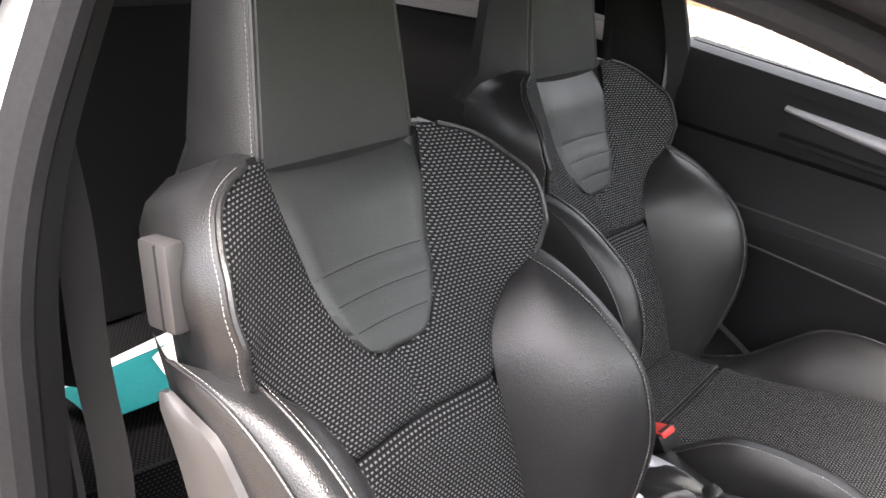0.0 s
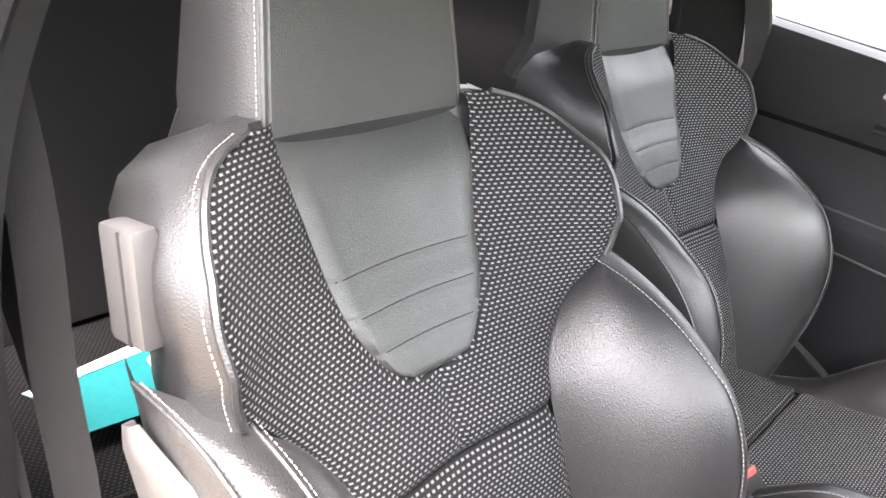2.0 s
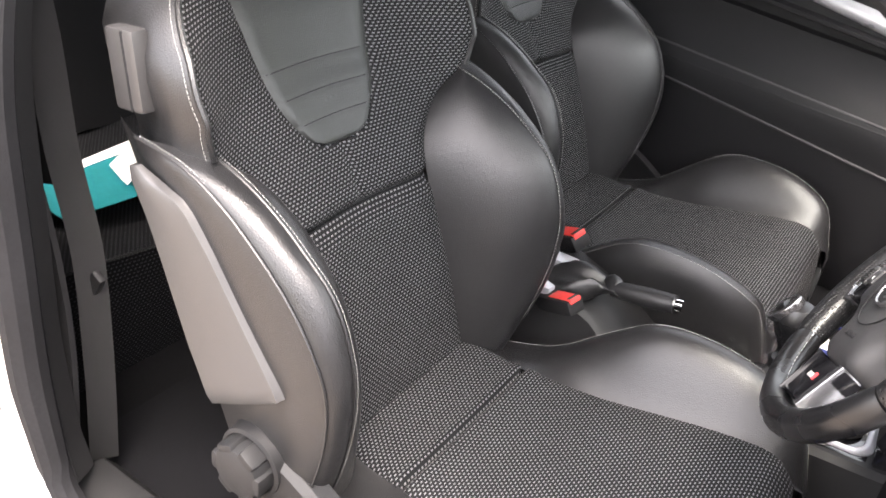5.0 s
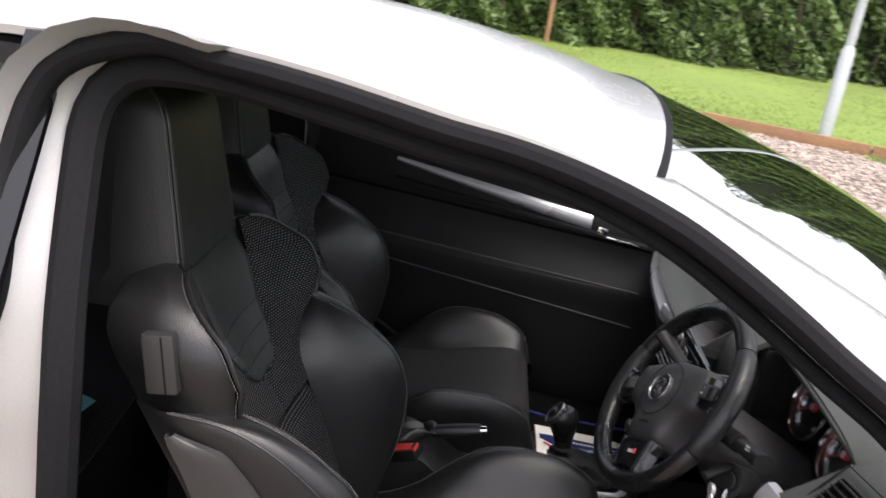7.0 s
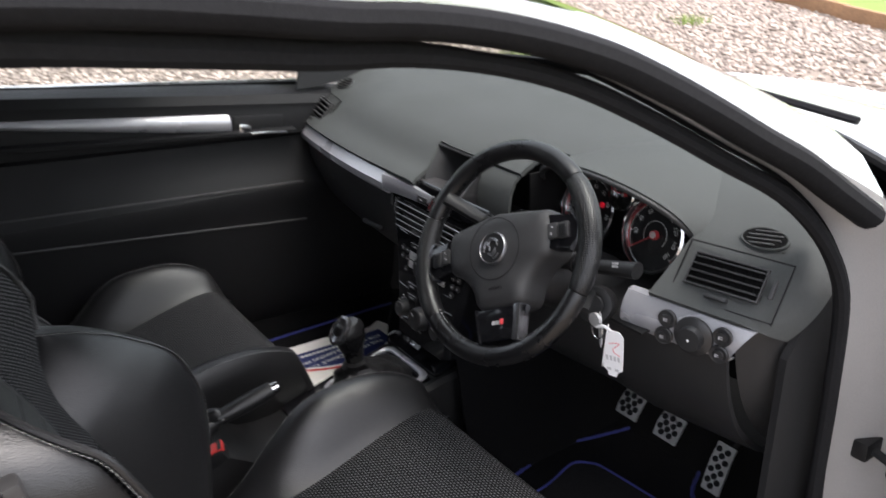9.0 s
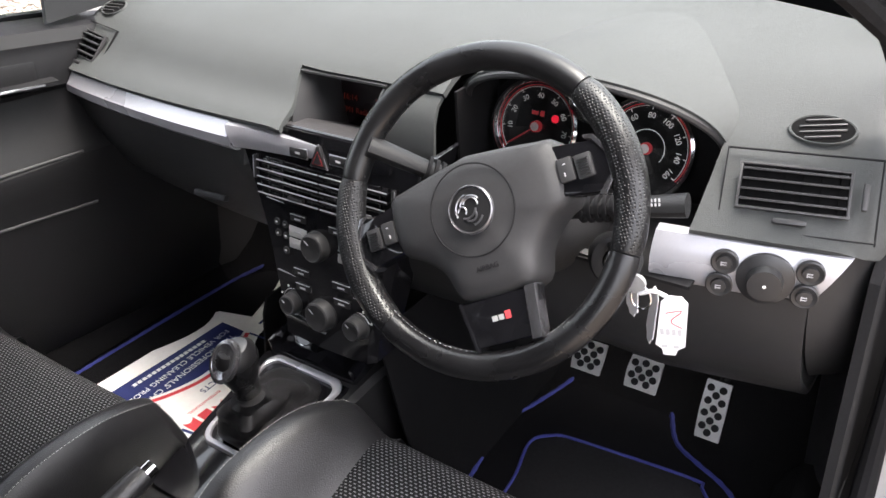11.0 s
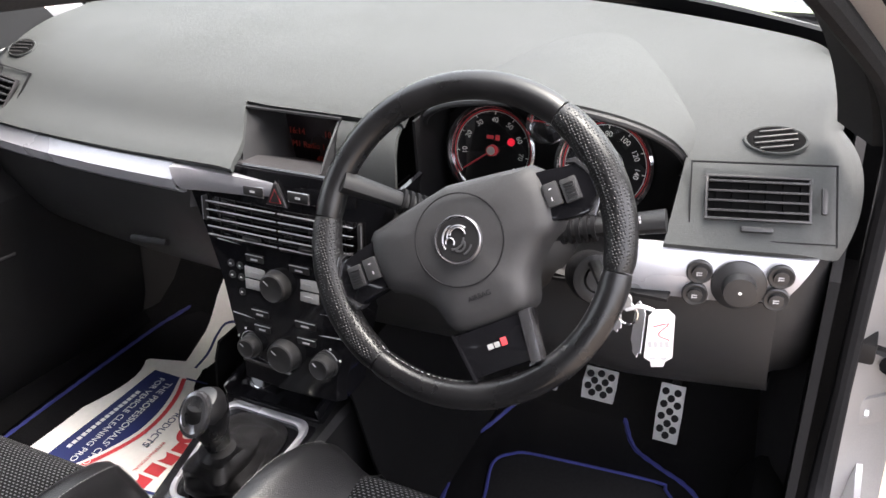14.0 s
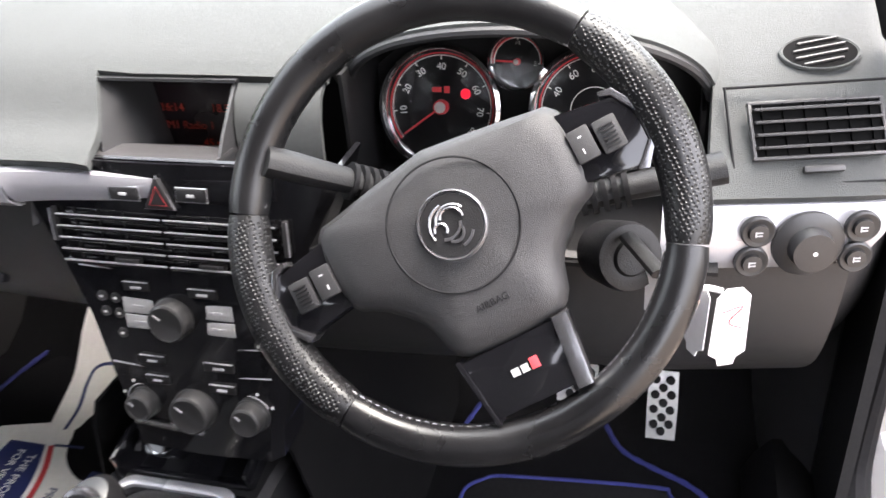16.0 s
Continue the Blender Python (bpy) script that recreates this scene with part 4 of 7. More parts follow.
for sg in (-1, 1):
    rows = [[(x, sg * 0.712, z) for z in np.linspace(0.30, zt, 8)] for x, zt in ((0.24, 0.78), (0.27, 0.82), (0.34, 0.88), (0.45, 0.92), (0.62, 0.94), (0.72, 0.945))]
    part("dash_end", sheet(rows, 0.012), PILLAR, dash, "dark end panel of the dash")
part("bulkhead", sheet([[(0.72 - 0.04 * (z < 0.4), y, z) for z in np.linspace(0.22, 0.955, 8)] for y in np.linspace(-0.76, 0.76, 6)], 0.02), CARPET, dash, "black carpeted bulkhead")
# a shut line on the dash top over the passenger airbag
part("dash_seam", tube(smooth_line([(0.50, -0.075, 0.9665), (0.60, -0.066, 0.967), (0.66, -0.06, 0.967)], 12), 0.0016, 5), RUBBER, dash)

# display in its hooded recess
rec = part("display_recess", joined(
    sheet([[(0.122, REC_L - 0.040, 0.862), (0.248, 0.024, 0.822)], [(0.150, REC_L - 0.024, 0.89), (0.248, 0.038, 0.89)], [(0.196, REC_L - 0.002, 0.926), (0.248, 0.040, 0.930)]], 0.003),
    sheet([[(0.122, REC_R, 0.860), (0.248, REC_R + 0.005, 0.822)], [(0.150, REC_R, 0.89), (0.248, REC_R + 0.005, 0.89)], [(0.196, REC_R + 0.002, 0.926), (0.248, REC_R + 0.005, 0.930)]], 0.003),
    sheet([[(0.190, y, 0.9275), (0.255, y, 0.922)] for y in np.linspace(REC_R, REC_L, 4)], 0.003)), DASH_LOW, dash, "dark hooded recess round the display")
part("recess_floor", sheet([[(0.120, y, 0.8740), (0.16, y, 0.8700), (0.250, min(y, 0.05) * 0.98, 0.828)] for y in np.linspace(REC_R, REC_L, 6)], 0.004), HARD_GREY, rec, "grained grey floor of the recess")
part("dash_flank", sheet([[(strip_x(y) + 0.094, y, 0.918), (strip_x(y) + 0.082, y, 0.910), (strip_x(y) + 0.073, y, 0.89), (strip_x(y) + 0.068, y, 0.85), (strip_x(y) + 0.070, y, 0.80), (strip_x(y) + 0.08, y, 0.76)] for s, y in zip(np.linspace(0, 1, 8), np.linspace(REC_R, HOOD_L + 0.003, 8))], 0.006, True), DASH_TOP, dash, "grained grey cheek between display and instruments")
part("screen", block((0.004, 0.118, 0.092), 0.001, (0.246, -0.022, 0.862), (0, 6, 0)), SCREEN, rec, "dark red-tinted display screen")


def lit(name, colour, strength):
    m, t, b = nodes_of(name)
    b.inputs["Base Color"].default_value = (*colour, 1)
    b.inputs["Emission Color"].default_value = (*colour, 1)
    b.inputs["Emission Strength"].default_value = strength
    return m


RED_LIT = lit("red_lit_segments", (0.34, 0.030, 0.016), 0.008)
m_screen = frame_on((0.2425, -0.014, 0.858), (0, -1, 0), (0.1, 0, 1))
for text, size, u, v in (("16:14", 0.013, -0.034, 0.016), ("18.5", 0.013, 0.024, 0.016), ("FM1 Radio 1", 0.0125, -0.018, -0.0035), ("45 miles", 0.0125, 0.018, -0.023)):
    writing("display_text", text, size, m_screen @ Matrix.Translation((u, v, 0)), RED_LIT, rec, 0.0002)

# instrument hood and dials
rows, rows_in = [], []
for a in np.linspace(math.radians(8), math.radians(172), 40):
    cy, sz = math.cos(a), math.sin(a)
    y0 = -0.360
    row = []
    for s in np.linspace(0, 1, 10):
        x = 0.215 + 0.30 * s - 0.02 * sz * (1 - s)
        w = 0.178 * (1 - 0.05 * s)
        h = 0.106 * (1 - 0.10 * s * s)
        row.append((x + 0.055 * (1 - sz) * (1 - s), y0 - w * cy * (1 + 0.45 * (1 - sz) ** 3 * min(1, s * 4)), 0.868 + h * sz ** 0.75))
    rows.append(row)
hood = part("instrument_hood", sheet(rows, 0.008, True), DASH_TOP, dash, "grey hood arched over the instruments")
part("hood_lip", tube([r[0] for r in rows], 0.005, 8, flat=1.0), DASH_LOW, hood, "dark rolled front lip")
part("instrument_back", joined(sheet([[(0.315 + 0.02 * (z - 0.86), y, z) for z in np.linspace(0.77, 0.945 - 0.05 * abs((y + 0.36) / 0.17) ** 4, 4)] for y in np.linspace(-0.53, -0.188, 9)], 0.004),
                               sheet([[(x, y, 0.785 + 0.02 * (x - 0.12)) for x in np.linspace(0.13, 0.32, 4)] for y in np.linspace(-0.55, -0.188, 4)], 0.004),
                               sheet([[(x, -0.529, z) for z in np.linspace(0.78, 0.885, 4)] for x in np.linspace(0.245, 0.32, 3)], 0.004),
                               sheet([[(x, -0.190, z) for z in np.linspace(0.78, 0.925, 4)] for x in np.linspace(0.215, 0.32, 3)], 0.004)), SHELL, dash, "black instrument surround")
FACE = surface("dial_face", (0.012, 0.012, 0.013), 0.35, grain=300, vary=0.1)
NEEDLE = lit("red_needle", (0.55, 0.04, 0.05), 0.006)


def dial(name, at, r, numbers, start, end, needle, label):
    """A round gauge facing the driver; angles clockwise from the top, in degrees."""
    m = frame_on(at, (0, -1, 0), (0.30, 0, 1))
    g = part(name, moved(lathe([(0.0, 0.001), (0.0, r * 0.98)], 40, "z"), m), FACE, dash, label)
    part("bezel", moved(lathe([(-0.002, r * 0.95), (0.010, r * 0.96), (0.014, r * 0.99), (0.012, r * 1.05), (0.0, r * 1.07)], 48, "z"), m), CHROME, g, "brushed silver ring")

    def on(deg, rad, z=0.002):
        a = radians(deg)
        return (rad * math.sin(a), rad * math.cos(a), z)

    part("red_arc", moved(tube([on(d, r * 0.90) for d in np.linspace(start, end, 40)], 0.0008 if r > 0.04 else 0.0005, 5), m), RED_INK, g)
    part("white_arc", moved(tube([on(d, r * 0.86) for d in np.linspace(start, end, 40)], 0.0004, 4), m), WHITE_INK, g)
    for k, txt in enumerate(numbers):
        d = start + (end - start) * k / max(1, len(numbers) - 1)
        if txt:
            part("tick", moved(tube([on(d, r * 0.86), on(d, r * 0.79)], 0.0006, 4), m), WHITE_INK, g)
            writing("number", txt, r * 0.16, m @ Matrix.Translation(on(d, r * 0.67, 0.0015)) @ pose(0, 0, 0, 0, 0, -d), WHITE_INK, g, 0.0002)
    part("needle", moved(joined(tube([on(needle, -r * 0.05, 0.005), on(needle, r * 0.80, 0.005)], 0.0010, 5), lathe([(0.001, r * 0.13), (0.008, r * 0.12), (0.009, 0.001)], 20, "z")), m), NEEDLE, g, "red pointer on its hub")
    part("needle_cap", moved(lathe([(0.008, r * 0.10), (0.0095, r * 0.09), (0.0098, 0.0008)], 20, "z"), m), METAL, g)
    return g, m


g1, m1 = dial("rev_counter", (0.296, -0.268, 0.861), 0.062, ["", "10", "20", "30", "40", "50", "60", "70", "80"], -128, 128, -126, "black rev counter with red arc and white numbers")
part("warning_lamp", moved(lathe([(0.001, 0.0055), (0.003, 0.005), (0.0032, 0.0005)], 16, "z"), m1 @ Matrix.Translation((0.026, 0.014, 0))), lit("red_lamp", (0.9, 0.02, 0.05), 0.10), g1, "lit red warning lamp")
part("dial_mark", moved(joined(block((0.010, 0.005, 0.0006), 0, (-0.005, 0.018, 0.002)), block((0.006, 0.007, 0.0006), 0, (0.006, 0.018, 0.002))), m1), RED_INK, g1, "plain red mark")
g2, m2 = dial("speedometer", (0.290, -0.428, 0.863), 0.062, ["", "20", "40", "60", "80", "100", "120", "140", "160"], -128, 128, -128, "black speedometer with red arc and white numbers")
part("inner_arc", moved(tube([(0.024 * math.sin(a), 0.024 * math.cos(a), 0.002) for a in np.linspace(-2.2, 2.2, 40)], 0.0005, 4), m2), WHITE_INK, g2)
dial("fuel_gauge", (0.297, -0.350, 0.911), 0.027, ["", "", "1/2", "", "1/1"], -95, 95, -88, "small black fuel gauge with red arc")


# side vents
def slat_vent(name, m, w, h, n, label, uprights=6):
    """A rectangular vent in a raised frame: x to its right, y up, z out."""
    v = part(name, moved(joined(block((w + 0.050, 0.0016, 0.0030), 0.0004, (0.006, h / 2 + 0.020, -0.0025)), block((w + 0.050, 0.0016, 0.0016), 0.0004, (0.006, -h / 2 - 0.024, 0.0005)),
                                block((0.0016, h + 0.046, 0.0040), 0.0004, (-w / 2 - 0.018, -0.003, -0.0015)), block((0.0016, h + 0.046, 0.0040), 0.0004, (w / 2 + 0.030, -0.003, -0.0015))), m), RUBBER, dash, label)
    # flat block coloured near-black to stand for the shade inside the vent
    part("throat_shade", moved(block((w, h, 0.004), 0, (0, 0, 0.0026)), m), VENT_SHADE, v)
    part("vent_rim", moved(joined(block((w + 0.006, 0.003, 0.006), 0.001, (0, h / 2 + 0.001, 0.004)), block((w + 0.006, 0.003, 0.006), 0.001, (0, -h / 2 - 0.001, 0.004)), block((0.003, h, 0.006), 0.001, (-w / 2 - 0.001, 0, 0.004)), block((0.003, h, 0.006), 0.001, (w / 2 + 0.001, 0, 0.004))), m), HARD_GREY, v)
    for k in range(n):
        part("slat", moved(block((w - 0.002, 0.0026, 0.010), 0.001, (0, -h / 2 + h * (k + 0.7) / (n + 0.2), 0.008), (18, 0, 0)), m), DASH_LOW, v)
    for k in range(uprights):
        part("upright", moved(block((0.0008, h, 0.002), 0, (-w / 2 + w * (k + 0.5) / uprights, 0, 0.0058)), m), VENT_SHADE, v)
    part("thumb_wheel", moved(block((0.006, 0.03, 0.007), 0.002, (w / 2 + 0.016, 0, 0.003)), m), HARD_GREY, v)
    part("vent_tab", moved(block((0.034, 0.006, 0.007), 0.002, (0, -h / 2 - 0.013, 0.006)), m), KNOB_GREY, v)
    return v


m_vr = frame_on((0.2225, -0.622, 0.8775), (0.23, -1, 0), (0.70, 0, 0.71))
slat_vent("side_vent", m_vr @ Matrix.Translation((0, 0, 0.005)), 0.108, 0.048, 4, "grey side air vent with slats")
m_vl = frame_on((0.2225, 0.622, 0.8815), (-0.23, -1, 0), (0.70, 0, 0.71))
slat_vent("side_vent", m_vl @ Matrix.Translation((0, 0, 0.005)) @ Matrix.Diagonal((-1, 1, 1, 1)), 0.108, 0.048, 4, "grey side air vent with slats")
for sg in (-1, 1):
    m = frame_on((0.294, sg * 0.628, 0.924 if sg < 0 else 0.936), (0.23 * -sg, -1, 0), (0.92, 0, 0.38))
    dv = part("demister_vent", moved(lathe([(-0.002, 0.0365), (0.0012, 0.0360), (0.0016, 0.0345), (0.0004, 0.0325)], 32, "z"), m @ Matrix.Diagonal((1, 0.62, 1, 1))), DASH_TOP, dash, "oval demister vent with slanting slats")
    # near-black disc: the shade of the opening is painted on
    part("throat_shade", moved(lathe([(-0.001, 0.0330), (0.0006, 0.0328), (0.0008, 0.001)], 32, "z"), m @ Matrix.Diagonal((1, 0.62, 1, 1))), VENT_SHADE, dv)
    for k in range(4):
        part("slat", moved(block((0.055 - 0.012 * abs(k - 1.5), 0.002, 0.003), 0.0006, (0, -0.013 + 0.0088 * k, 0.0016), (0, 0, 10)), m), HARD_GREY, dv)

# light switch group on the right-hand strip
m_sw = frame_on((strip_x(-0.62) - 0.0145, -0.621, 0.803), (0.23, -1, 0), (0.05, 0, 1))
panel = part("light_switch", moved(lathe([(0.0, 0.030), (0.004, 0.030), (0.006, 0.027), (0.008, 0.019), (0.020, 0.0175), (0.021, 0.001)], 36, "z"), m_sw), KNOB_GREY, dash, "round dark grey rotary light switch")
part("pointer_dot", moved(lathe([(0.0212, 0.002), (0.0218, 0.0005)], 10, "z"), m_sw), WHITE_INK, panel)
for k, (u, v) in enumerate(((-0.043, 0.014), (-0.046, -0.015), (0.043, 0.014), (0.041, -0.015))):
    b = part("push_button", moved(lathe([(0.0, 0.0145), (0.004, 0.0145), (0.005, 0.013), (0.004, 0.0085), (0.0075, 0.008), (0.008, 0.001)], 24, "z"), m_sw @ Matrix.Translation((u, v, 0))), KNOB_GREY, dash, "small round dark grey push button")
    part("button_mark", moved(joined(block((0.005, 0.001, 0.0006), 0, (0, 0.0016, 0.0082)), block((0.005, 0.001, 0.0006), 0, (0, -0.0012, 0.0082)), block((0.001, 0.005, 0.0006), 0, (-0.003, 0, 0.0082))), m_sw @ Matrix.Translation((u, v, 0))), GREY_INK, b)

# ---- centre stack ----
stack = thing("centre_stack", "gloss black centre stack with vents, radio and heater dials", "control panel")
STACK_Y = -0.028


def stack_x(z):
    return 0.127 + 0.173 * (z - 0.837)


def stack_half(z):
    return float(np.interp(z, [0.50, 0.578, 0.636, 0.70, 0.77, 0.82, 0.837, 0.866], [0.082, 0.086, 0.101, 0.114, 0.138, 0.158, 0.167, 0.176]))


rows = []
for z in np.linspace(0.545, 0.866, 26):
    w = stack_half(z)
    rows.append([(stack_x(z) + d, STACK_Y + y, z) for d, y in ((0.06, w), (0.008, w), (0.001, w - 0.006), (-0.003, 0), (0.001, -w + 0.006), (0.008, -w), (0.06, -w))])
part("stack_panel", sheet(rows, 0.005, True), GLOSS_BLACK, stack, "gloss black panel")
part("stack_ledge", sheet([[(stack_x(0.866), y, 0.8665), (0.136, y, 0.8675)] for y in np.linspace(STACK_Y - 0.15, STACK_Y + 0.17, 6)], 0.003), GLOSS_BLACK, stack)
part("ledge_line", tube([(stack_x(0.862) - 0.004, y, 0.862 - 0.0006 * abs(y + 0.03) / 0.1) for y in np.linspace(STACK_Y - 0.14, 0.085, 12)], 0.0011, 5), SILVER_TRIM, stack, "thin bright line under the display")


def on_stack(y, z, out=0.0):
    return frame_on((stack_x(z) - 0.004 - out, y, z), (0, -1, 0), (0.173, 0, 1))


# swept bright bar that narrows towards the hazard button
rows = []
for q in np.linspace(0, 1, 24):
    x = 0.1065 + 0.0140 * q ** 0.6
    y, top, low = 0.1425 - 0.1645 * q, 0.8590 - 0.0065 * q ** 1.5, 0.8255 + 0.0035 * q
    slant = -0.012 * max(0, 1 - q * 3)
    rows.append([(x + 0.010, y, top + 0.001), (x, y, top), (x - 0.003, y + slant * 0.3, top * 0.7 + low * 0.3), (x - 0.003, y + slant * 0.7, top * 0.3 + low * 0.7), (x + 0.001, y + slant, low), (x + 0.012, y + slant, low - 0.001)])
part("top_bar", sheet(rows, 0.003), SILVER_TRIM, stack, "bright satin bar beside the hazard button")
part("top_bar", moved(slab([(0.010, -0.013), (0.075, -0.013), (0.120, -0.006), (0.120, 0.012), (0.010, 0.010)], 0.004, 0.0015), on_stack(STACK_Y, 0.842)), GLOSS_BLACK, stack, "glossy bar that mirrors the sky")
for u in (-0.037, 0.034):
    b = part("bar_button", moved(block((0.032, 0.013, 0.006), 0.002), on_stack(STACK_Y - u, 0.8385, 0.007 if u < 0 else 0.004)), KNOB_GREY, stack)
    part("button_rim", moved(tube([(x, y, 0.001) for x, y in ((-0.0165, -0.007), (0.0165, -0.007), (0.0165, 0.007), (-0.0165, 0.007))], 0.0006, 4, closed=True), on_stack(STACK_Y - u, 0.8385, 0.007 if u < 0 else 0.004)), SILVER_TRIM, b)
    part("button_mark", moved(block((0.008, 0.003, 0.0006), 0, (0, 0, 0.0033)), on_stack(STACK_Y - u, 0.8385, 0.007 if u < 0 else 0.004)), GREY_INK, b)
tri = [(-0.0155, -0.013), (0.0155, -0.013), (0.002, 0.017), (-0.002, 0.017)]
hz = part("hazard_button", moved(slab(tri, 0.007, 0.0015), on_stack(STACK_Y, 0.837, 0.003)), KNOB_GREY, stack, "triangular hazard light button")
part("hazard_rim", moved(tube([(x * 1.04, y * 1.04, 0.0045) for x, y in ((-0.0155, -0.013), (0.0155, -0.013), (0.0, 0.019))], 0.0009, 5, closed=True), on_stack(STACK_Y, 0.837, 0.003)), SILVER_TRIM, hz)
part("hazard_mark", moved(tube([(x * 0.6, y * 0.6 - 0.001, 0.0072) for x, y in ((-0.0155, -0.013), (0.0155, -0.013), (0.0, 0.018))], 0.0007, 4, closed=True), on_stack(STACK_Y, 0.837, 0.003)), RED_INK, hz)
# two vents side by side, crossed by five bright-edged slats that fan towards the middle
for sg in (-1, 1):
    yc = STACK_Y + sg * 0.0605
    # shallow block whose dark colour paints the vent's depth
    v = part("centre_vent", moved(block((0.118, 0.058, 0.003), 0.001, (0, 0, -0.0005)), on_stack(yc, 0.790)), VENT_SHADE, stack, "centre air vent painted dark as if deep, with silver-edged slats")
    for k in range(5):
        part("slat", moved(joined(block((0.117, 0.0034, 0.010), 0.001, (0, 0.0245 - 0.0122 * k - 0.003, 0.004), (14, 0, 0)), ), on_stack(yc, 0.790)), GLOSS_BLACK, v)
        part("slat_edge", moved(block((0.117, 0.0017, 0.0016), 0.0005, (0, 0.0262 - 0.0122 * k - 0.003, 0.0098)), on_stack(yc, 0.790)), SILVER_TRIM, v, "bright silver slat edge")
    for k in range(4):
        part("upright", moved(block((0.0012, 0.056, 0.004), 0, (-0.042 + 0.028 * k, 0, 0.0015)), on_stack(yc, 0.790)), SHELL, v)
    part("vent_tab", moved(joined(block((0.028, 0.007, 0.008), 0.002, (0, -0.0315, 0.006)), block((0.016, 0.0016, 0.002), 0, (0, -0.0295, 0.0105))), on_stack(yc - sg * 0.014, 0.798)), KNOB_GREY, v)
    part("thumb_wheel", moved(block((0.005, 0.036, 0.008), 0.002, (0, 0, 0.003)), on_stack(STACK_Y + sg * 0.126, 0.800)), KNOB_GREY, v)
    part("wheel_edge", moved(block((0.0012, 0.034, 0.001), 0, (-sg * 0.003, 0, 0.0062)), on_stack(STACK_Y + sg * 0.126, 0.800)), SILVER_TRIM, v)


def bar_button(y, z, w=0.030, h=0.011):
    b = part("bar_button", moved(block((w, h, 0.006), 0.002), on_stack(y, z, 0.002)), SHELL, stack)
    part("button_edge", moved(block((w * 0.96, 0.0009, 0.0008), 0, (0, h * 0.46, 0.0030)), on_stack(y, z, 0.002)), GREY_INK, b)
    part("button_mark", moved(block((w * 0.38, 0.0024, 0.0006), 0, (0, -0.001, 0.0033)), on_stack(y, z, 0.002)), GREY_INK, b)


def chrome_line(y0, y1, z0, z1):
    part("chrome_line", tube([(stack_x(z0) - 0.0045, y0, z0), (stack_x((z0 + z1) / 2) - 0.005, (y0 + y1) / 2, (z0 + z1) / 2), (stack_x(z1) - 0.0045, y1, z1)], 0.0009, 5), SILVER_TRIM, stack)


def round_knob(name, y, z, r, h, label):
    k = part(name, moved(lathe([(0, r * 1.10), (0.003, r * 1.08), (0.004, r), (h * 0.72, r * 0.97), (h * 0.92, r * 0.92), (h, r * 0.82), (h - 0.0012, r * 0.72), (h - 0.0014, 0.001)], 40, "z"), on_stack(y, z)), KNOB_GREY, stack, label)
    part("collar", moved(lathe([(0.0, r * 1.20), (0.0016, r * 1.19), (0.0016, r * 1.12)], 40, "z"), on_stack(y, z)), DARK_RING, k)
    part("pointer", moved(block((0.0014, r * 0.42, 0.0006), 0, (-r * 0.42, r * 0.30, h - 0.0008), (0, 0, 54)), on_stack(y, z)), GREY_INK, k)
    return k


DARK_RING = surface("dark_ring_plastic", (0.05, 0.05, 0.052), 0.3, 0.4, grain=500, vary=0.08)
chrome_line(0.083, -0.010, 0.756, 0.7525), chrome_line(-0.045, -0.135, 0.7525, 0.756)
bar_button(0.018, 0.7385), bar_button(-0.0565, 0.7365, 0.032)
for sg in (1, -1):
    y = STACK_Y + sg * 0.0385 + 0.004
    for dz, h in ((0.0095, 0.017), (-0.0085, 0.0155)):
        p = part("radio_plate", moved(block((0.047, h, 0.004), 0.0012, (0, 0, 0)), on_stack(y, 0.7065 + dz, 0.001)), METAL, stack, "silver radio button plate")
        part("button_mark", moved(block((0.013, 0.0022, 0.0006), 0, (-0.006 * sg, 0, 0.0022)), on_stack(y, 0.7065 + dz, 0.001)), GREY_INK, p)
round_knob("radio_knob", -0.0195, 0.7065, 0.0225, 0.020, "round dark grey radio knob")
for dy, z in ((0.090, 0.7235), (0.074, 0.7225), (0.0885, 0.7065), (0.0725, 0.7055), (0.073, 0.683), (-0.084, 0.7175), (-0.100, 0.7185), (-0.084, 0.7010), (-0.100, 0.702), (-0.083, 0.684)):
    b = part("radio_button", moved(lathe([(0, 0.0058), (0.003, 0.0055), (0.0035, 0.0042), (0.0030, 0.0038), (0.0031, 0.0005)], 14, "z"), on_stack(STACK_Y + dy, z)), KNOB_GREY, stack)
    part("button_mark", moved(block((0.0034, 0.0022, 0.0005), 0, (0, 0, 0.0036)), on_stack(STACK_Y + dy, z)), WHITE_INK, b)
chrome_line(0.040, -0.022, 0.679, 0.677), chrome_line(-0.060, -0.112, 0.676, 0.678)
bar_button(0.0145, 0.656), bar_button(-0.0625, 0.655, 0.034)
chrome_line(0.066, -0.026, 0.647, 0.6425), chrome_line(-0.050, -0.118, 0.6425, 0.646)
bar_button(0.012, 0.633, 0.028), bar_button(-0.063, 0.630, 0.030)
DIALS = ((0.034, 0.602, 0.0165, 0.019), (-0.027, 0.602, 0.0240, 0.021), (-0.091, 0.601, 0.0175, 0.019))
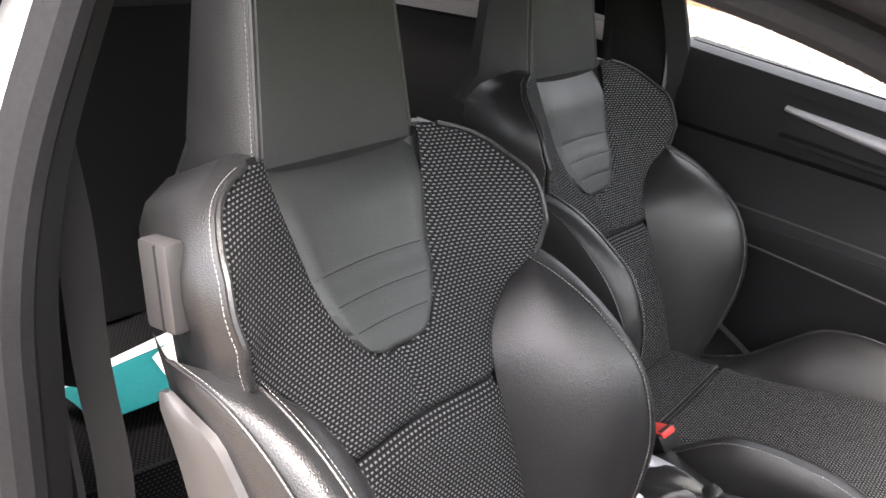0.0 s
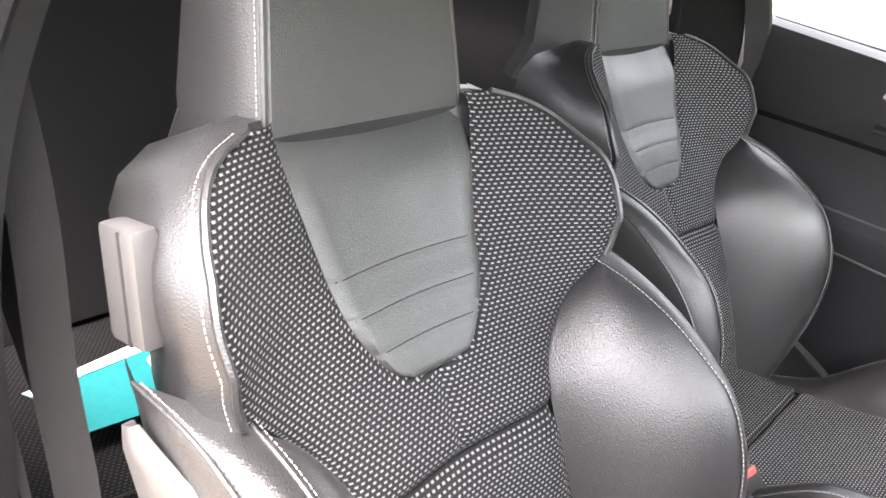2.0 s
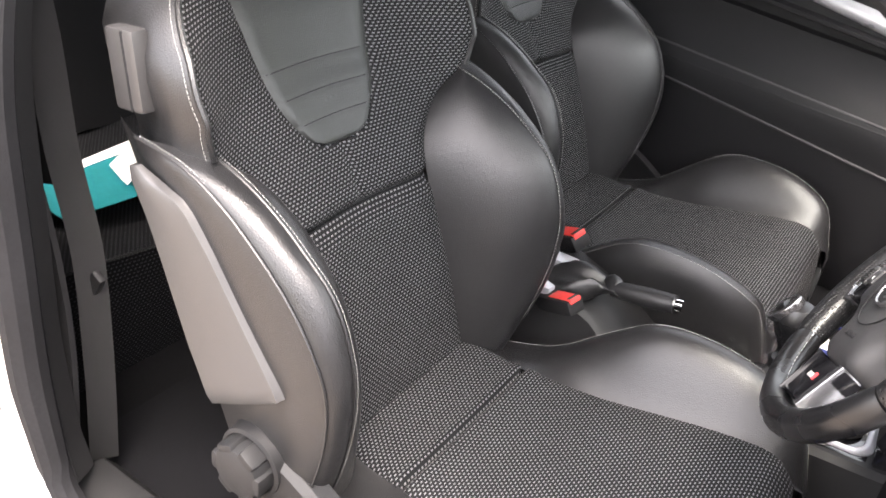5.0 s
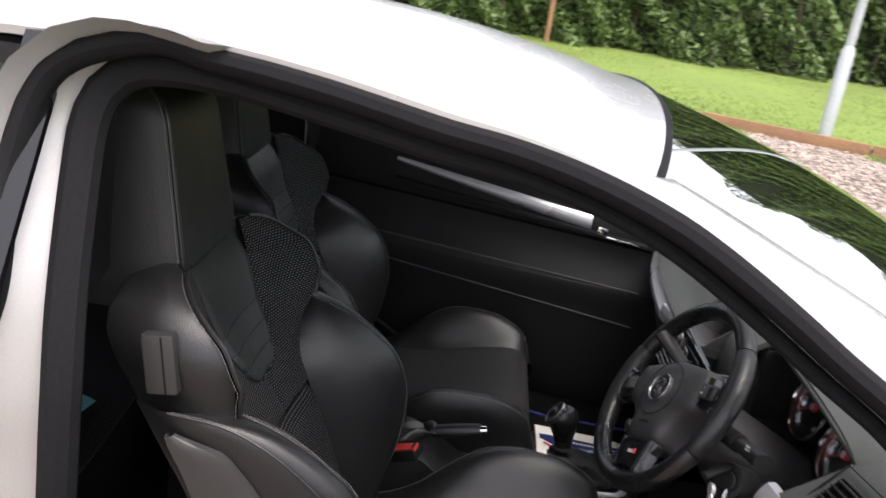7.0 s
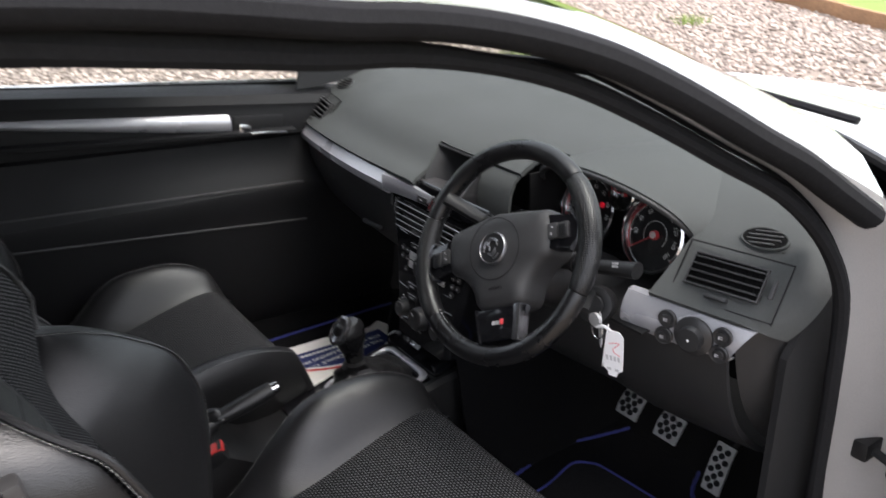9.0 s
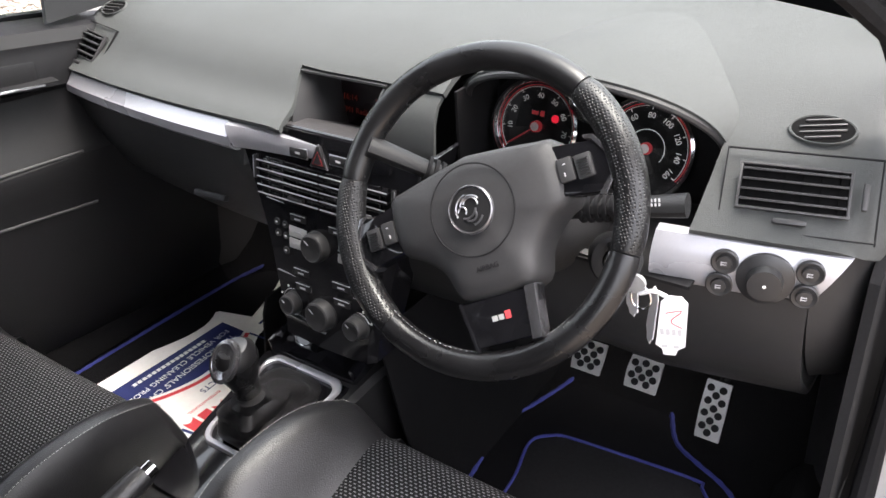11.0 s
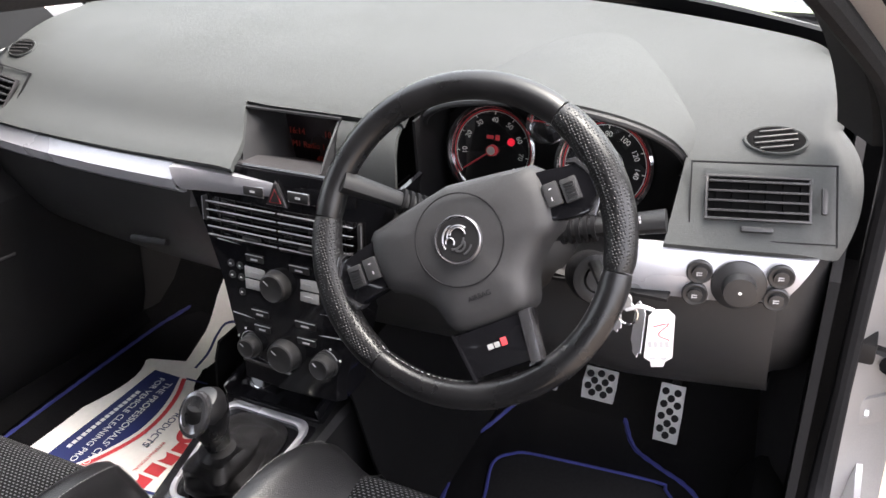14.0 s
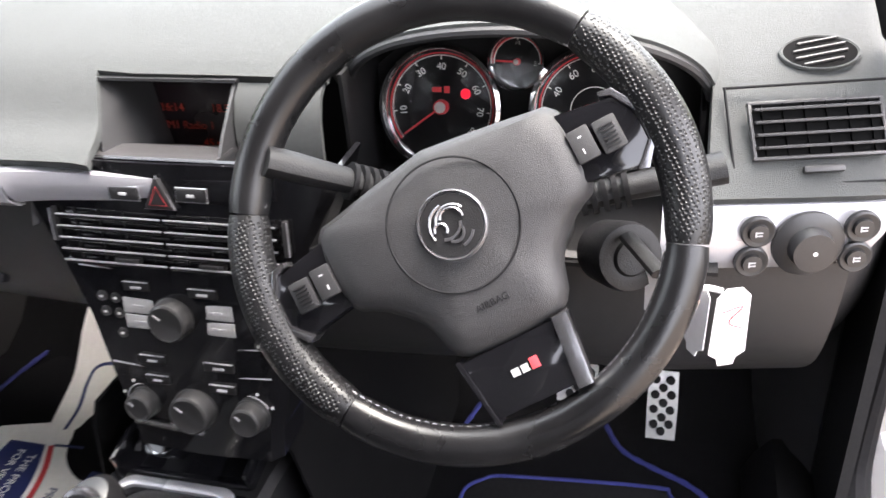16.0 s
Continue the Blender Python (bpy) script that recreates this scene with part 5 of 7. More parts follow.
for y0, z0, r, h in DIALS:
    round_knob("heater_dial", y0, z0, r, h, "round dark grey heater dial" if r < 0.02 else "large round dark grey heater dial")
    part("dial_arc", moved(tube([((r * 1.30) * math.sin(a), (r * 1.30) * math.cos(a), 0.0010) for a in np.linspace(-2.0, 1.1 if r < 0.02 else 2.0, 26)], 0.0005, 4), on_stack(y0, z0)), GREY_INK, stack, "thin pale arc round the dial")
    for a in (-70, -25, 20, 65):
        part("dial_tick", moved(block((0.0028, 0.0030, 0.0005), 0, ((r * 1.30 + 0.005) * math.sin(radians(a)), (r * 1.30 + 0.005) * math.cos(radians(a)), 0.0012)), on_stack(y0, z0)), WHITE_INK, stack)
part("chrome_lip", moved(slab([(-0.082, 0.006), (-0.082, -0.001), (0.000, -0.006), (0.004, 0.000), (-0.02, 0.002)], 0.006, 0.0015), on_stack(-0.032, 0.576)), CHROME, stack, "bright lip over the tray")

# ---- steering wheel ----
PERF = surface("perforated_leather", (0.005, 0.005, 0.0054), 0.38, grain=280, bump=0.6, patch=8, vary=0.2, kind="dots")
RIM_LEATHER = surface("rim_leather", (0.007, 0.007, 0.0075), 0.30, grain=500, bump=0.08, patch=14, vary=0.3, rough_vary=0.12)
DARK_CHROME = surface("dark_chrome", (0.22, 0.22, 0.23), 0.2, 0.9, grain=300, vary=0.05)
WHEEL_C = Vector((0.0282, -0.3439, 0.8791))
WHEEL_TILT, WHEEL_TURN, WHEEL_ROLL, RIM_R, RIM_T = 29.4, 3.8, -29.0, 0.1745, 0.0168
wheel_pose = Matrix.Translation(WHEEL_C) @ pose(0, 0, 0, 0, 0, WHEEL_TURN) @ pose(0, 0, 0, 0, WHEEL_TILT, 0) @ pose(0, 0, 0, WHEEL_ROLL, 0, 0) @ Matrix.Scale(0.945, 4)
steering = thing("steering_wheel", "black leather three-spoke steering wheel turned a little", "steering wheel", wheel_pose)


def w_at(deg, r, x=0.0):
    """A point of the wheel by the angle the driver sees, anticlockwise from the right."""
    a = radians(deg)
    return np.array((x, -r * math.cos(a), r * math.sin(a)))


def rim_arc(a0, a1, swell):
    n = max(12, int(abs(a1 - a0) / 3))
    pts, rad = [], []
    for k in range(n + 1):
        s = k / n
        pts.append(w_at(a0 + (a1 - a0) * s, RIM_R))
        rad.append(RIM_T + swell * math.sin(math.pi * s) ** 0.7 - 0.0012 * (s in (0.0, 1.0)))
    return tube(pts, RIM_T, 16, radii=rad)


part("rim_top", rim_arc(30.4, 149.6, 0.0), RIM_LEATHER, steering, "smooth worn black leather")
part("rim_bottom", rim_arc(212.4, 327.6, 0.0), RIM_LEATHER, steering, "smooth worn black leather")
part("rim_grip", rim_arc(-32, 30, 0.0022), PERF, steering, "perforated black leather grip")
part("rim_grip", rim_arc(150, 212, 0.0022), PERF, steering, "perforated black leather grip")
for a, b in ((30, 150), (152, 175), (195, 255), (285, 328), (5, 28)):
    part("stitching", stitches([w_at(d, RIM_R - RIM_T * 0.93, -0.004) for d in np.linspace(a, b, 24)], 0.007, 0.0042, 0.0005), GREY_INK, steering, "light stitching inside the rim")


def plate(outline, x_back, x_front, bevel, n_round=3):
    """A plate in the wheel's plane: outline of (right, up)."""
    g = slab(outline, x_back - x_front, bevel)
    return [(x_back - z, -x, y) for x, y, z in g[0]], g[1]


pad_line = smooth_line([(0.0, 0.066), (0.04, 0.060), (0.085, 0.052), (0.107, 0.045), (0.113, 0.010), (0.107, -0.022), (0.085, -0.035), (0.060, -0.060), (0.047, -0.093), (0.020, -0.100), (-0.020, -0.100), (-0.047, -0.093), (-0.060, -0.060), (-0.085, -0.035), (-0.107, -0.022), (-0.113, 0.010), (-0.107, 0.045), (-0.085, 0.052), (-0.04, 0.060), (0.0, 0.066)], 64)[:-1]
pad_rings = []
for off, x in ((0.0, 0.045), (0.0, 0.004), (0.003, -0.006), (0.010, -0.013), (0.025, -0.0165), (0.048, -0.019), (0.06, -0.0195)):
    ring_p = []
    for u, v in pad_line:
        ln = math.hypot(u, v)
        k = max(0.02, 1 - off / ln)
        ring_p.append((x, -u * k, v * k))
    pad_rings.append(ring_p)
part("airbag_pad", loft(pad_rings), DASH_LOW, steering, "grained dark grey airbag cover")
part("pad_ring", tube([w_at(d, 0.052, -0.0195) for d in np.linspace(0, 360, 64, endpoint=False)], 0.0009, 5, closed=True), RUBBER, steering, "thin round groove")
BADGE = surface("badge_metal", (0.20, 0.20, 0.21), 0.28, 0.8, grain=300, vary=0.06)
badge = part("badge", moved(lathe([(-0.014, 0.0275), (-0.024, 0.0275), (-0.0255, 0.0262), (-0.0235, 0.0250), (-0.0238, 0.001)], 40), pose(0, 0, 0)), BADGE, steering, "round bright badge with a plain raised shape")
part("badge_field", lathe([(-0.0236, 0.0243), (-0.0243, 0.0240), (-0.0243, 0.001)], 40), SHELL, badge)
strokes = [tube([(-0.0252, r * math.cos(a) + dy, r * math.sin(a) + dz) for a in np.linspace(a0, a1, 12)], 0.0013, 5) for r, a0, a1, dy, dz in ((0.017, -0.3, 1.5, 0, 0), (0.013, 0.2, 2.6, -0.002, 0.002), (0.009, 0.4, 3.3, -0.002, 0.004), (0.012, 3.4, 5.2, 0.004, 0.003), (0.007, 2.9, 5.6, 0.0, -0.006), (0.016, 3.7, 4.6, 0.0, -0.002), (0.005, 0.0, 4.0, 0.009, 0.0))]
for g in strokes:
    part("badge_shape", g, BADGE, badge)
writing("pad_text", "AIRBAG", 0.008, frame_on((-0.0178, 0.0, -0.066), (0, -1, 0), (0, 0, 1)), RUBBER, steering, 0.0006)
for sg in (-1, 1):
    arm = part("spoke", plate([(sg * a, b) for a, b in ([(0.096, 0.040), (0.150, 0.030), (0.160, 0.012), (0.160, -0.012), (0.148, -0.026), (0.098, -0.018)] if sg > 0 else [(0.098, -0.018), (0.148, -0.026), (0.160, -0.012), (0.160, 0.012), (0.150, 0.030), (0.096, 0.040)])], 0.016, -0.009, 0.004), GLOSS_BLACK, steering, "gloss black spoke with control buttons")
    part("spoke_trim", plate([(sg * a, b) for a, b in ([(0.140, 0.038), (0.151, 0.036), (0.164, 0.014), (0.163, -0.012), (0.149, -0.030), (0.141, -0.027), (0.158, -0.010), (0.159, 0.012), (0.148, 0.031), (0.140, 0.034)] if sg > 0 else [(0.140, 0.034), (0.148, 0.031), (0.159, 0.012), (0.158, -0.010), (0.141, -0.027), (0.149, -0.030), (0.163, -0.012), (0.164, 0.014), (0.151, 0.036), (0.140, 0.038)])], 0.010, -0.011, 0.001), DARK_CHROME, arm)
    b = part("spoke_buttons", joined(block((0.006, 0.0175, 0.026), 0.002, (-0.012, -sg * 0.114, 0.008)), block((0.006, 0.0185, 0.026), 0.002, (-0.012, -sg * 0.1345, 0.006))), DASH_LOW, arm, "grey rocker buttons and roller")
    part("roller", joined(*[block((0.003, 0.011, 0.0016), 0.0005, (-0.0155, -sg * 0.1345, -0.003 + 0.0032 * k)) for k in range(6)]), SHELL, arm)
    part("button_mark", joined(block((0.0006, 0.003, 0.0012), 0, (-0.0153, -sg * 0.114, 0.014)), block((0.0006, 0.0012, 0.004), 0, (-0.0153, -sg * 0.1125, 0.003))), GREY_INK, arm)
low = part("lower_spoke", plate([(-0.047, -0.098), (-0.038, -0.150), (0.038, -0.150), (0.047, -0.098)], 0.014, -0.010, 0.003), GLOSS_BLACK, steering, "gloss black lower spoke with a small red and silver mark")
part("spoke_bar", plate([(0.046, -0.096), (0.040, -0.154), (0.027, -0.154), (0.033, -0.096)], 0.012, -0.0125, 0.002), DARK_CHROME, low, "dark bright-edged bar down the spoke")
part("spoke_bar", plate([(-0.050, -0.096), (-0.046, -0.096), (-0.038, -0.154), (-0.042, -0.154)], 0.012, -0.0115, 0.001), GLOSS_BLACK, low)
part("mark_silver", joined(block((0.0008, 0.0065, 0.006), 0, (-0.0106, 0.010, -0.122)), block((0.0008, 0.0060, 0.006), 0, (-0.0106, 0.002, -0.122))), METAL, low, "plain silver mark")
part("mark_red", block((0.0008, 0.007, 0.009), 0.0003, (-0.0106, -0.0065, -0.121)), RED_INK, low, "plain red mark")

# column, stalks, ignition with key tags
column = thing("steering_column", "dark grey steering column shroud with stalks", "column", DASH_AT)
m_col = DASH_AT.inverted() @ Matrix.Translation(WHEEL_C) @ pose(0, 0, 0, 0, WHEEL_TILT, 0)
part("shroud", moved(loft([[(x, 0.055 * k * math.cos(a), 0.050 * k * math.sin(a) - 0.006) for a in np.linspace(0, 2 * math.pi, 28, endpoint=False)] for x, k in ((0.035, 0.9), (0.045, 1.05), (0.10, 1.15), (0.20, 1.2), (0.26, 1.2))]), m_col), DASH_LOW, column, "dark grey plastic shroud")
for sg, end in ((1, (0.02, -0.205, 0.930)), (-1, (0.115, -0.545, 0.893))):
    base = m_col @ Vector((0.075, sg * 0.05, 0.018))
    e = Vector(end)
    d = (e - base)
    pts = [tuple(base + d * s) for s in np.linspace(0, 1, 12)]
    rad = [0.014 if s < 0.45 else 0.0130 + 0.006 * (s - 0.45) for s in np.linspace(0, 1, 12)]
    st = part("stalk", tube(pts, 0.012, 12, radii=rad, flat=0.75), SHELL, column, "black control stalk")
    for k in range(5):
        part("stalk_rib", tube([tuple(base + d * (0.22 + 0.06 * k)), tuple(base + d * (0.25 + 0.06 * k))], 0.0155, 12), RUBBER, st)
    mm = frame_on(tuple(base + d * 0.80 + Vector((-0.012, 0, 0.007))), tuple(-d if sg > 0 else d), (0.3, 0, 1))
    if sg > 0:
        part("stalk_mark", moved(joined(tube([(-0.011, 0, 0), (-0.006, 0.005, 0), (-0.006, 0.002, 0), (-0.001, 0.002, 0), (-0.001, -0.002, 0), (-0.006, -0.002, 0), (-0.006, -0.005, 0)], 0.0005, 4, closed=True), tube([(0.011, 0, 0), (0.006, 0.005, 0), (0.006, 0.002, 0), (0.001, 0.002, 0), (0.001, -0.002, 0), (0.006, -0.002, 0), (0.006, -0.005, 0)], 0.0005, 4, closed=True), tube([(0.015, 0.005, 0), (0.015, -0.005, 0)], 0.0005, 4)), mm), WHITE_INK, st)
    else:
        part("stalk_mark", moved(joined(*[block((0.002, 0.0035, 0.0005), 0, (0.004 * u, 0.005 * v, 0)) for u in (-1, 0, 1) for v in (-1, 0, 1)]), mm), GREY_INK, st)
IGN = Vector((0.098, -0.478, 0.815))
m_ign = frame_on(IGN, (0.5, -0.86, 0), (0.45, 0, 0.9))
part("ignition_lock", moved(lathe([(-0.05, 0.028), (-0.01, 0.030), (0.0, 0.028), (0.002, 0.020), (0.001, 0.016), (0.004, 0.014), (0.004, 0.001)], 28, "z"), m_ign), SHELL, column, "black ignition lock")
keys = thing("key_tags", "car key with white paper tags hanging from the ignition", "key", pose(0.013, 0.019, 0.015))
part("key", joined(tube([tuple(IGN + Vector((-0.002, -0.004, 0.0))), tuple(IGN + Vector((-0.045, -0.032, -0.006)))], 0.0075, 10, flat=0.6)), SHELL, keys, "black car key in the lock")
part("key_bow", moved(lathe([(0, 0.010), (0.006, 0.011), (0.007, 0.001)], 16, "z"), frame_on(IGN + Vector((-0.030, -0.045, -0.02)), (0, -1, 0), (0, 0, 1))), METAL, keys, "bright key head")
part("key_ring", tube([tuple(IGN + Vector((-0.035, -0.052 + 0.011 * math.cos(a), -0.035 + 0.014 * math.sin(a)))) for a in np.linspace(0, 2 * math.pi, 20, endpoint=False)], 0.0012, 6, closed=True), CHROME, keys)


def tag(at, turn, label, size=0.8):
    line = [(-0.017, 0.030), (-0.008, 0.040), (0.008, 0.040), (0.017, 0.030), (0.019, -0.040), (0.010, -0.047), (0.008, -0.056), (-0.008, -0.056), (-0.010, -0.047), (-0.019, -0.040)]
    return part("tag", moved(slab([(a * size, 0.040 - (0.040 - b) * size) for a, b in line], 0.0012), Matrix.Translation(at) @ turn), WHITE_CARD, keys, label)


t_turn = frame_on((0, 0, 0), (0.35, -0.94, 0.0), (0.05, -0.22, 0.97))
t1 = tag(IGN + Vector((-0.035, -0.088, -0.060)), t_turn, "white paper key tag with handwriting")
m_t = Matrix.Translation(IGN + Vector((-0.035, -0.088, -0.060))) @ t_turn
part("tag_line", moved(tube(smooth_line([(-0.008, 0.018, 0.0015), (0.008, 0.022, 0.0015), (-0.002, 0.008, 0.0015), (0.010, 0.0, 0.0015)], 16), 0.0006, 4), m_t), RED_INK, t1)
part("tag_line", moved(joined(*[block((0.004, 0.008, 0.0004), 0, (-0.010 + 0.006 * k, -0.006, 0.0014), (0, 0, 10)) for k in range(4)], *[block((0.006, 0.004, 0.0004), 0, (-0.006 + 0.012 * k, -0.025, 0.0014)) for k in range(2)]), m_t), GREY_INK, t1)
tag(IGN + Vector((-0.028, -0.062, -0.065)), frame_on((0, 0, 0), (0.80, 0.6, 0.0), (0.0, -0.08, 0.99)), "white paper key tag seen edge on", 0.7)
tag(IGN + Vector((-0.005, -0.030, -0.066)), frame_on((0, 0, 0), (0.55, 0.83, 0.0), (0.1, 0.25, 0.96)), "white paper key tag", 0.6)
part("tag_loop", tube(smooth_line([tuple(IGN + Vector((-0.035, -0.050, -0.030))), tuple(IGN + Vector((-0.036, -0.066, -0.022))), tuple(IGN + Vector((-0.036, -0.080, -0.024)))], 10), 0.0025, 6), WHITE_CARD, keys)

# ---- floor, console, pedals, mats ----
FLOOR_Z = 0.25
rows = []
for x in np.linspace(-1.75, 0.74, 40):
    up = 0.30 * max(0, (x - 0.50) / 0.24) ** 1.2 + 0.10 * max(0, min(1, (-0.95 - x) / 0.1))
    rows.append([(x, y, FLOOR_Z + up) for y in np.linspace(-0.75, 0.75, 30)])
floor = part("floor", sheet(rows, 0.012, True), CARPET)
tagged(floor, "black carpeted car floor", "floor", kind="structure")
CONSOLE_AT = pose(0.042, 0.012, 0.010)
console = thing("centre_console", "black centre console between the seats with gear lever surround", "console", CONSOLE_AT)
rows = []
for x in np.linspace(-0.95, 0.10, 30):
    top = float(np.interp(x, [-0.95, -0.62, -0.46, -0.40, -0.34, -0.28, -0.15, 0.02, 0.10], [0.515, 0.515, 0.512, 0.49, 0.44, 0.425, 0.445, 0.465, 0.48]))
    w = float(np.interp(x, [-0.95, -0.45, -0.25, 0.05, 0.10], [0.080, 0.080, 0.078, 0.095, 0.105]))
    rows.append([(x, y, z) for y, z in ((-w - 0.03, FLOOR_Z), (-w - 0.008, top - 0.06), (-w, top - 0.008), (-w + 0.010, top), (0, top), (w - 0.010, top), (w, top - 0.008), (w + 0.008, top - 0.06), (w + 0.03, FLOOR_Z))])
part("console_body", sheet(rows, 0.004, True), SHELL, console, "black moulded console body")
rows = [[(x, y, z) for y, z in ((-0.20, FLOOR_Z), (-0.150, 0.40), (-0.128, 0.52), (-0.112, 0.56))] for x in np.linspace(0.06, 0.70, 8)]
part("console_side", sheet(rows, 0.004, True), CARPET, console, "dark carpeted console side")
part("console_side", sheet([[(x, -y, z) for x, y, z in r] for r in rows], 0.004), CARPET, console, "dark carpeted console side")


def on_console(x, y, z, slope=-6):
    return pose(x, y, z, 0, slope, 0)


def rounded(w, h, r, n=5):
    out = []
    for cx, cy, a0 in ((w / 2 - r, h / 2 - r, 0), (-w / 2 + r, h / 2 - r, 90), (-w / 2 + r, -h / 2 + r, 180), (w / 2 - r, -h / 2 + r, 270)):
        for k in range(n + 1):
            a = radians(a0 + 90 * k / n)
            out.append((cx + r * math.cos(a), cy + r * math.sin(a)))
    return out


# tray under the dials: gloss black tub with an open front
tray = part("tray", block((0.082, 0.165, 0.006), 0.002, (0.086, 0.0135, 0.474), (0, -6, 0)), GLOSS_BLACK, console, "gloss black open tray")
for size, at, turn in (((0.008, 0.175, 0.050), (0.128, 0.0135, 0.498), 0), ((0.088, 0.006, 0.034), (0.084, 0.098, 0.486), -12), ((0.088, 0.008, 0.040), (0.084, -0.074, 0.488), -12)):
    part("tray_wall", block(size, 0.003, at, (0, turn, 0)), GLOSS_BLACK, tray, "gloss black tray wall")
part("tray_lip", block((0.008, 0.175, 0.012), 0.003, (0.045, 0.0135, 0.470)), GLOSS_BLACK, tray, "gloss black lip")
ash = part("ashtray_lid", block((0.062, 0.066, 0.005), 0.002, (0.094, 0.058, 0.492), (0, -34, 0)), GLOSS_BLACK, tray, "gloss black ashtray lid")
part("lid_arc", tube([(0.094 + 0.026 * math.cos(a), 0.058 + 0.026 * math.sin(a), 0.4955 + 0.0175 * math.cos(a)) for a in np.linspace(0.6, 4.0, 16)], 0.0012, 5), CHROME, ash)
part("surround", moved(slab([(x, y * (0.80 + 0.9 * x) + 0.05 * x) for x, y in rounded(0.29, 0.200, 0.02)], 0.010, 0.003), on_console(-0.095, 0.010, 0.444)), GLOSS_BLACK, console, "gloss black surround of the gear lever")
# the frame narrows to the rear
fr_line = [(x, y * (0.84 + 1.3 * x) + 0.06 * x) for x, y in rounded(0.168, 0.150, 0.024, 6)]
gear = thing("gear_lever", "gear lever with black knob, chrome plate and leather gaiter", "gear lever", CONSOLE_AT)
m_g = on_console(-0.058, 0.008, 0.457)
rows = []
for x, y in fr_line + [fr_line[0]]:
    n = Vector((x, y - 0.06 * x)).normalized()
    w = 0.010 + 0.006 * max(0, (x - 0.060) / 0.024)
    rows.append([(x + n.x * a * w, y + n.y * a * w, z) for a, z in ((0, -0.002), (0.02, 0.006), (0.25, 0.0075), (0.8, 0.0065), (1, 0.004), (1.05, -0.002))])
part("gaiter_frame", moved(sheet(rows), m_g), SILVER_TRIM, gear, "satin silver gaiter frame, broad at its front")
KNOB = np.array((-0.122, -0.032, 0.602))
rings = []
for s in np.linspace(0, 1, 14):
    ringp = []
    for j in range(44):
        a = 2 * math.pi * j / 44
        gx = 0.080 * math.copysign(abs(math.cos(a)) ** 0.55, math.cos(a))
        b = Vector((gx, 0.067 * math.copysign(abs(math.sin(a)) ** 0.55, math.sin(a)) * (0.84 + 1.3 * gx) + 0.06 * gx, 0.006))
        b = m_g @ b
        t = Vector((KNOB[0] + 0.004 + 0.018 * math.cos(a), KNOB[1] + 0.018 * math.sin(a), KNOB[2] - 0.055))
        p = b.lerp(t, s)
        crease = 0.006 * math.sin(math.pi * s) * (math.sin(3 * a + 4 * s) + 0.7 * math.sin(5 * a - 8 * s + 1.3)) + 0.004 * math.sin(22 * s + 2 * math.sin(a)) * s
        sag = -0.006 * math.sin(math.pi * s)
        r = Vector((math.cos(a), math.sin(a), 0))
        p = p + r * crease + Vector((0, 0, sag)) + r * (0.010 * math.sin(math.pi * s))
        ringp.append(tuple(p))
    rings.append(ringp)
part("gaiter", loft(rings), LEATHER, gear, "creased black leather gaiter")
prof = [(-0.070, 0.013), (-0.050, 0.0165), (-0.030, 0.019), (-0.010, 0.0245), (0.012, 0.0275), (0.028, 0.0255), (0.038, 0.018), (0.042, 0.002)]
m_k = Matrix.Translation(KNOB) @ pose(0, 0, 0, 6, -10, 0)
part("knob", moved(lathe(prof, 32, "z"), m_k @ Matrix.Diagonal((1.15, 0.92, 1, 1))), RIM_LEATHER, gear, "black leather gear knob")
m_p = m_k @ pose(-0.0175, 0.0, 0.0285, 0, -46, 0)
pl = part("knob_plate", moved(lathe([(-0.008, 0.0215), (0.002, 0.0235), (0.005, 0.0225), (0.0058, 0.0190), (0.0050, 0.0180), (0.0052, 0.001)], 30, "z"), m_p @ Matrix.Diagonal((1.30, 0.92, 1, 1))), DARK_CHROME, gear, "oval chrome plate on the knob")
part("shift_pattern", moved(joined(*[block((0.022, 0.0014, 0.0008), 0, (0, -0.008 + 0.008 * k, 0.0056)) for k in range(3)], block((0.0014, 0.0174, 0.0008), 0, (0, 0, 0.0056))), m_p), BLACK_INK, pl)

# handbrake
hb = thing("handbrake", "black leather handbrake lever with chrome button", "handbrake", CONSOLE_AT)
A, Bq = np.array((-0.478, -0.022, 0.512)), np.array((-0.288, -0.034, 0.557))
part("grip", tube([A + (Bq - A) * s for s in np.linspace(0.42, 0.97, 14)], 0.015, 14, radii=[0.0135 + 0.003 * math.sin(2.6 * s) for s in np.linspace(0, 1, 14)]), LEATHER, hb, "black leather grip")
part("button", tube([A + (Bq - A) * s for s in (0.96, 1.0, 1.04)], 0.0105, 12), CHROME, hb, "chrome release button")
rings = []
for s in np.linspace(0, 1, 9):
    c = np.array((-0.470, -0.046, 0.514)) * (1 - s) + (A + (Bq - A) * 0.46) * s
    w = np.array((0.052, 0.040)) * (1 - s) + np.array((0.017, 0.017)) * s
    rings.append([(c[0] + w[0] * math.cos(a) * (1 + 0.17 * math.sin(5 * a + 4 * s) * math.sin(3.14 * s)), c[1] + w[1] * math.sin(a) * (1 + 0.22 * math.sin(4 * a + 9 * s) * math.sin(3.14 * s)), c[2] + (0.018 + 0.010 * math.sin(3 * a)) * math.sin(3.14 * s)) for a in np.linspace(0, 2 * math.pi, 32, endpoint=False)])
part("gaiter", loft(rings), LEATHER, hb, "creased black leather gaiter")
hb_line = [(-0.552, 0.017), (-0.523, -0.102), (-0.478, -0.101), (-0.476, -0.084), (-0.514, -0.072), (-0.518, -0.012), (-0.436, -0.012), (-0.419, -0.010), (-0.428, 0.006), (-0.452, 0.016), (-0.495, 0.019)]
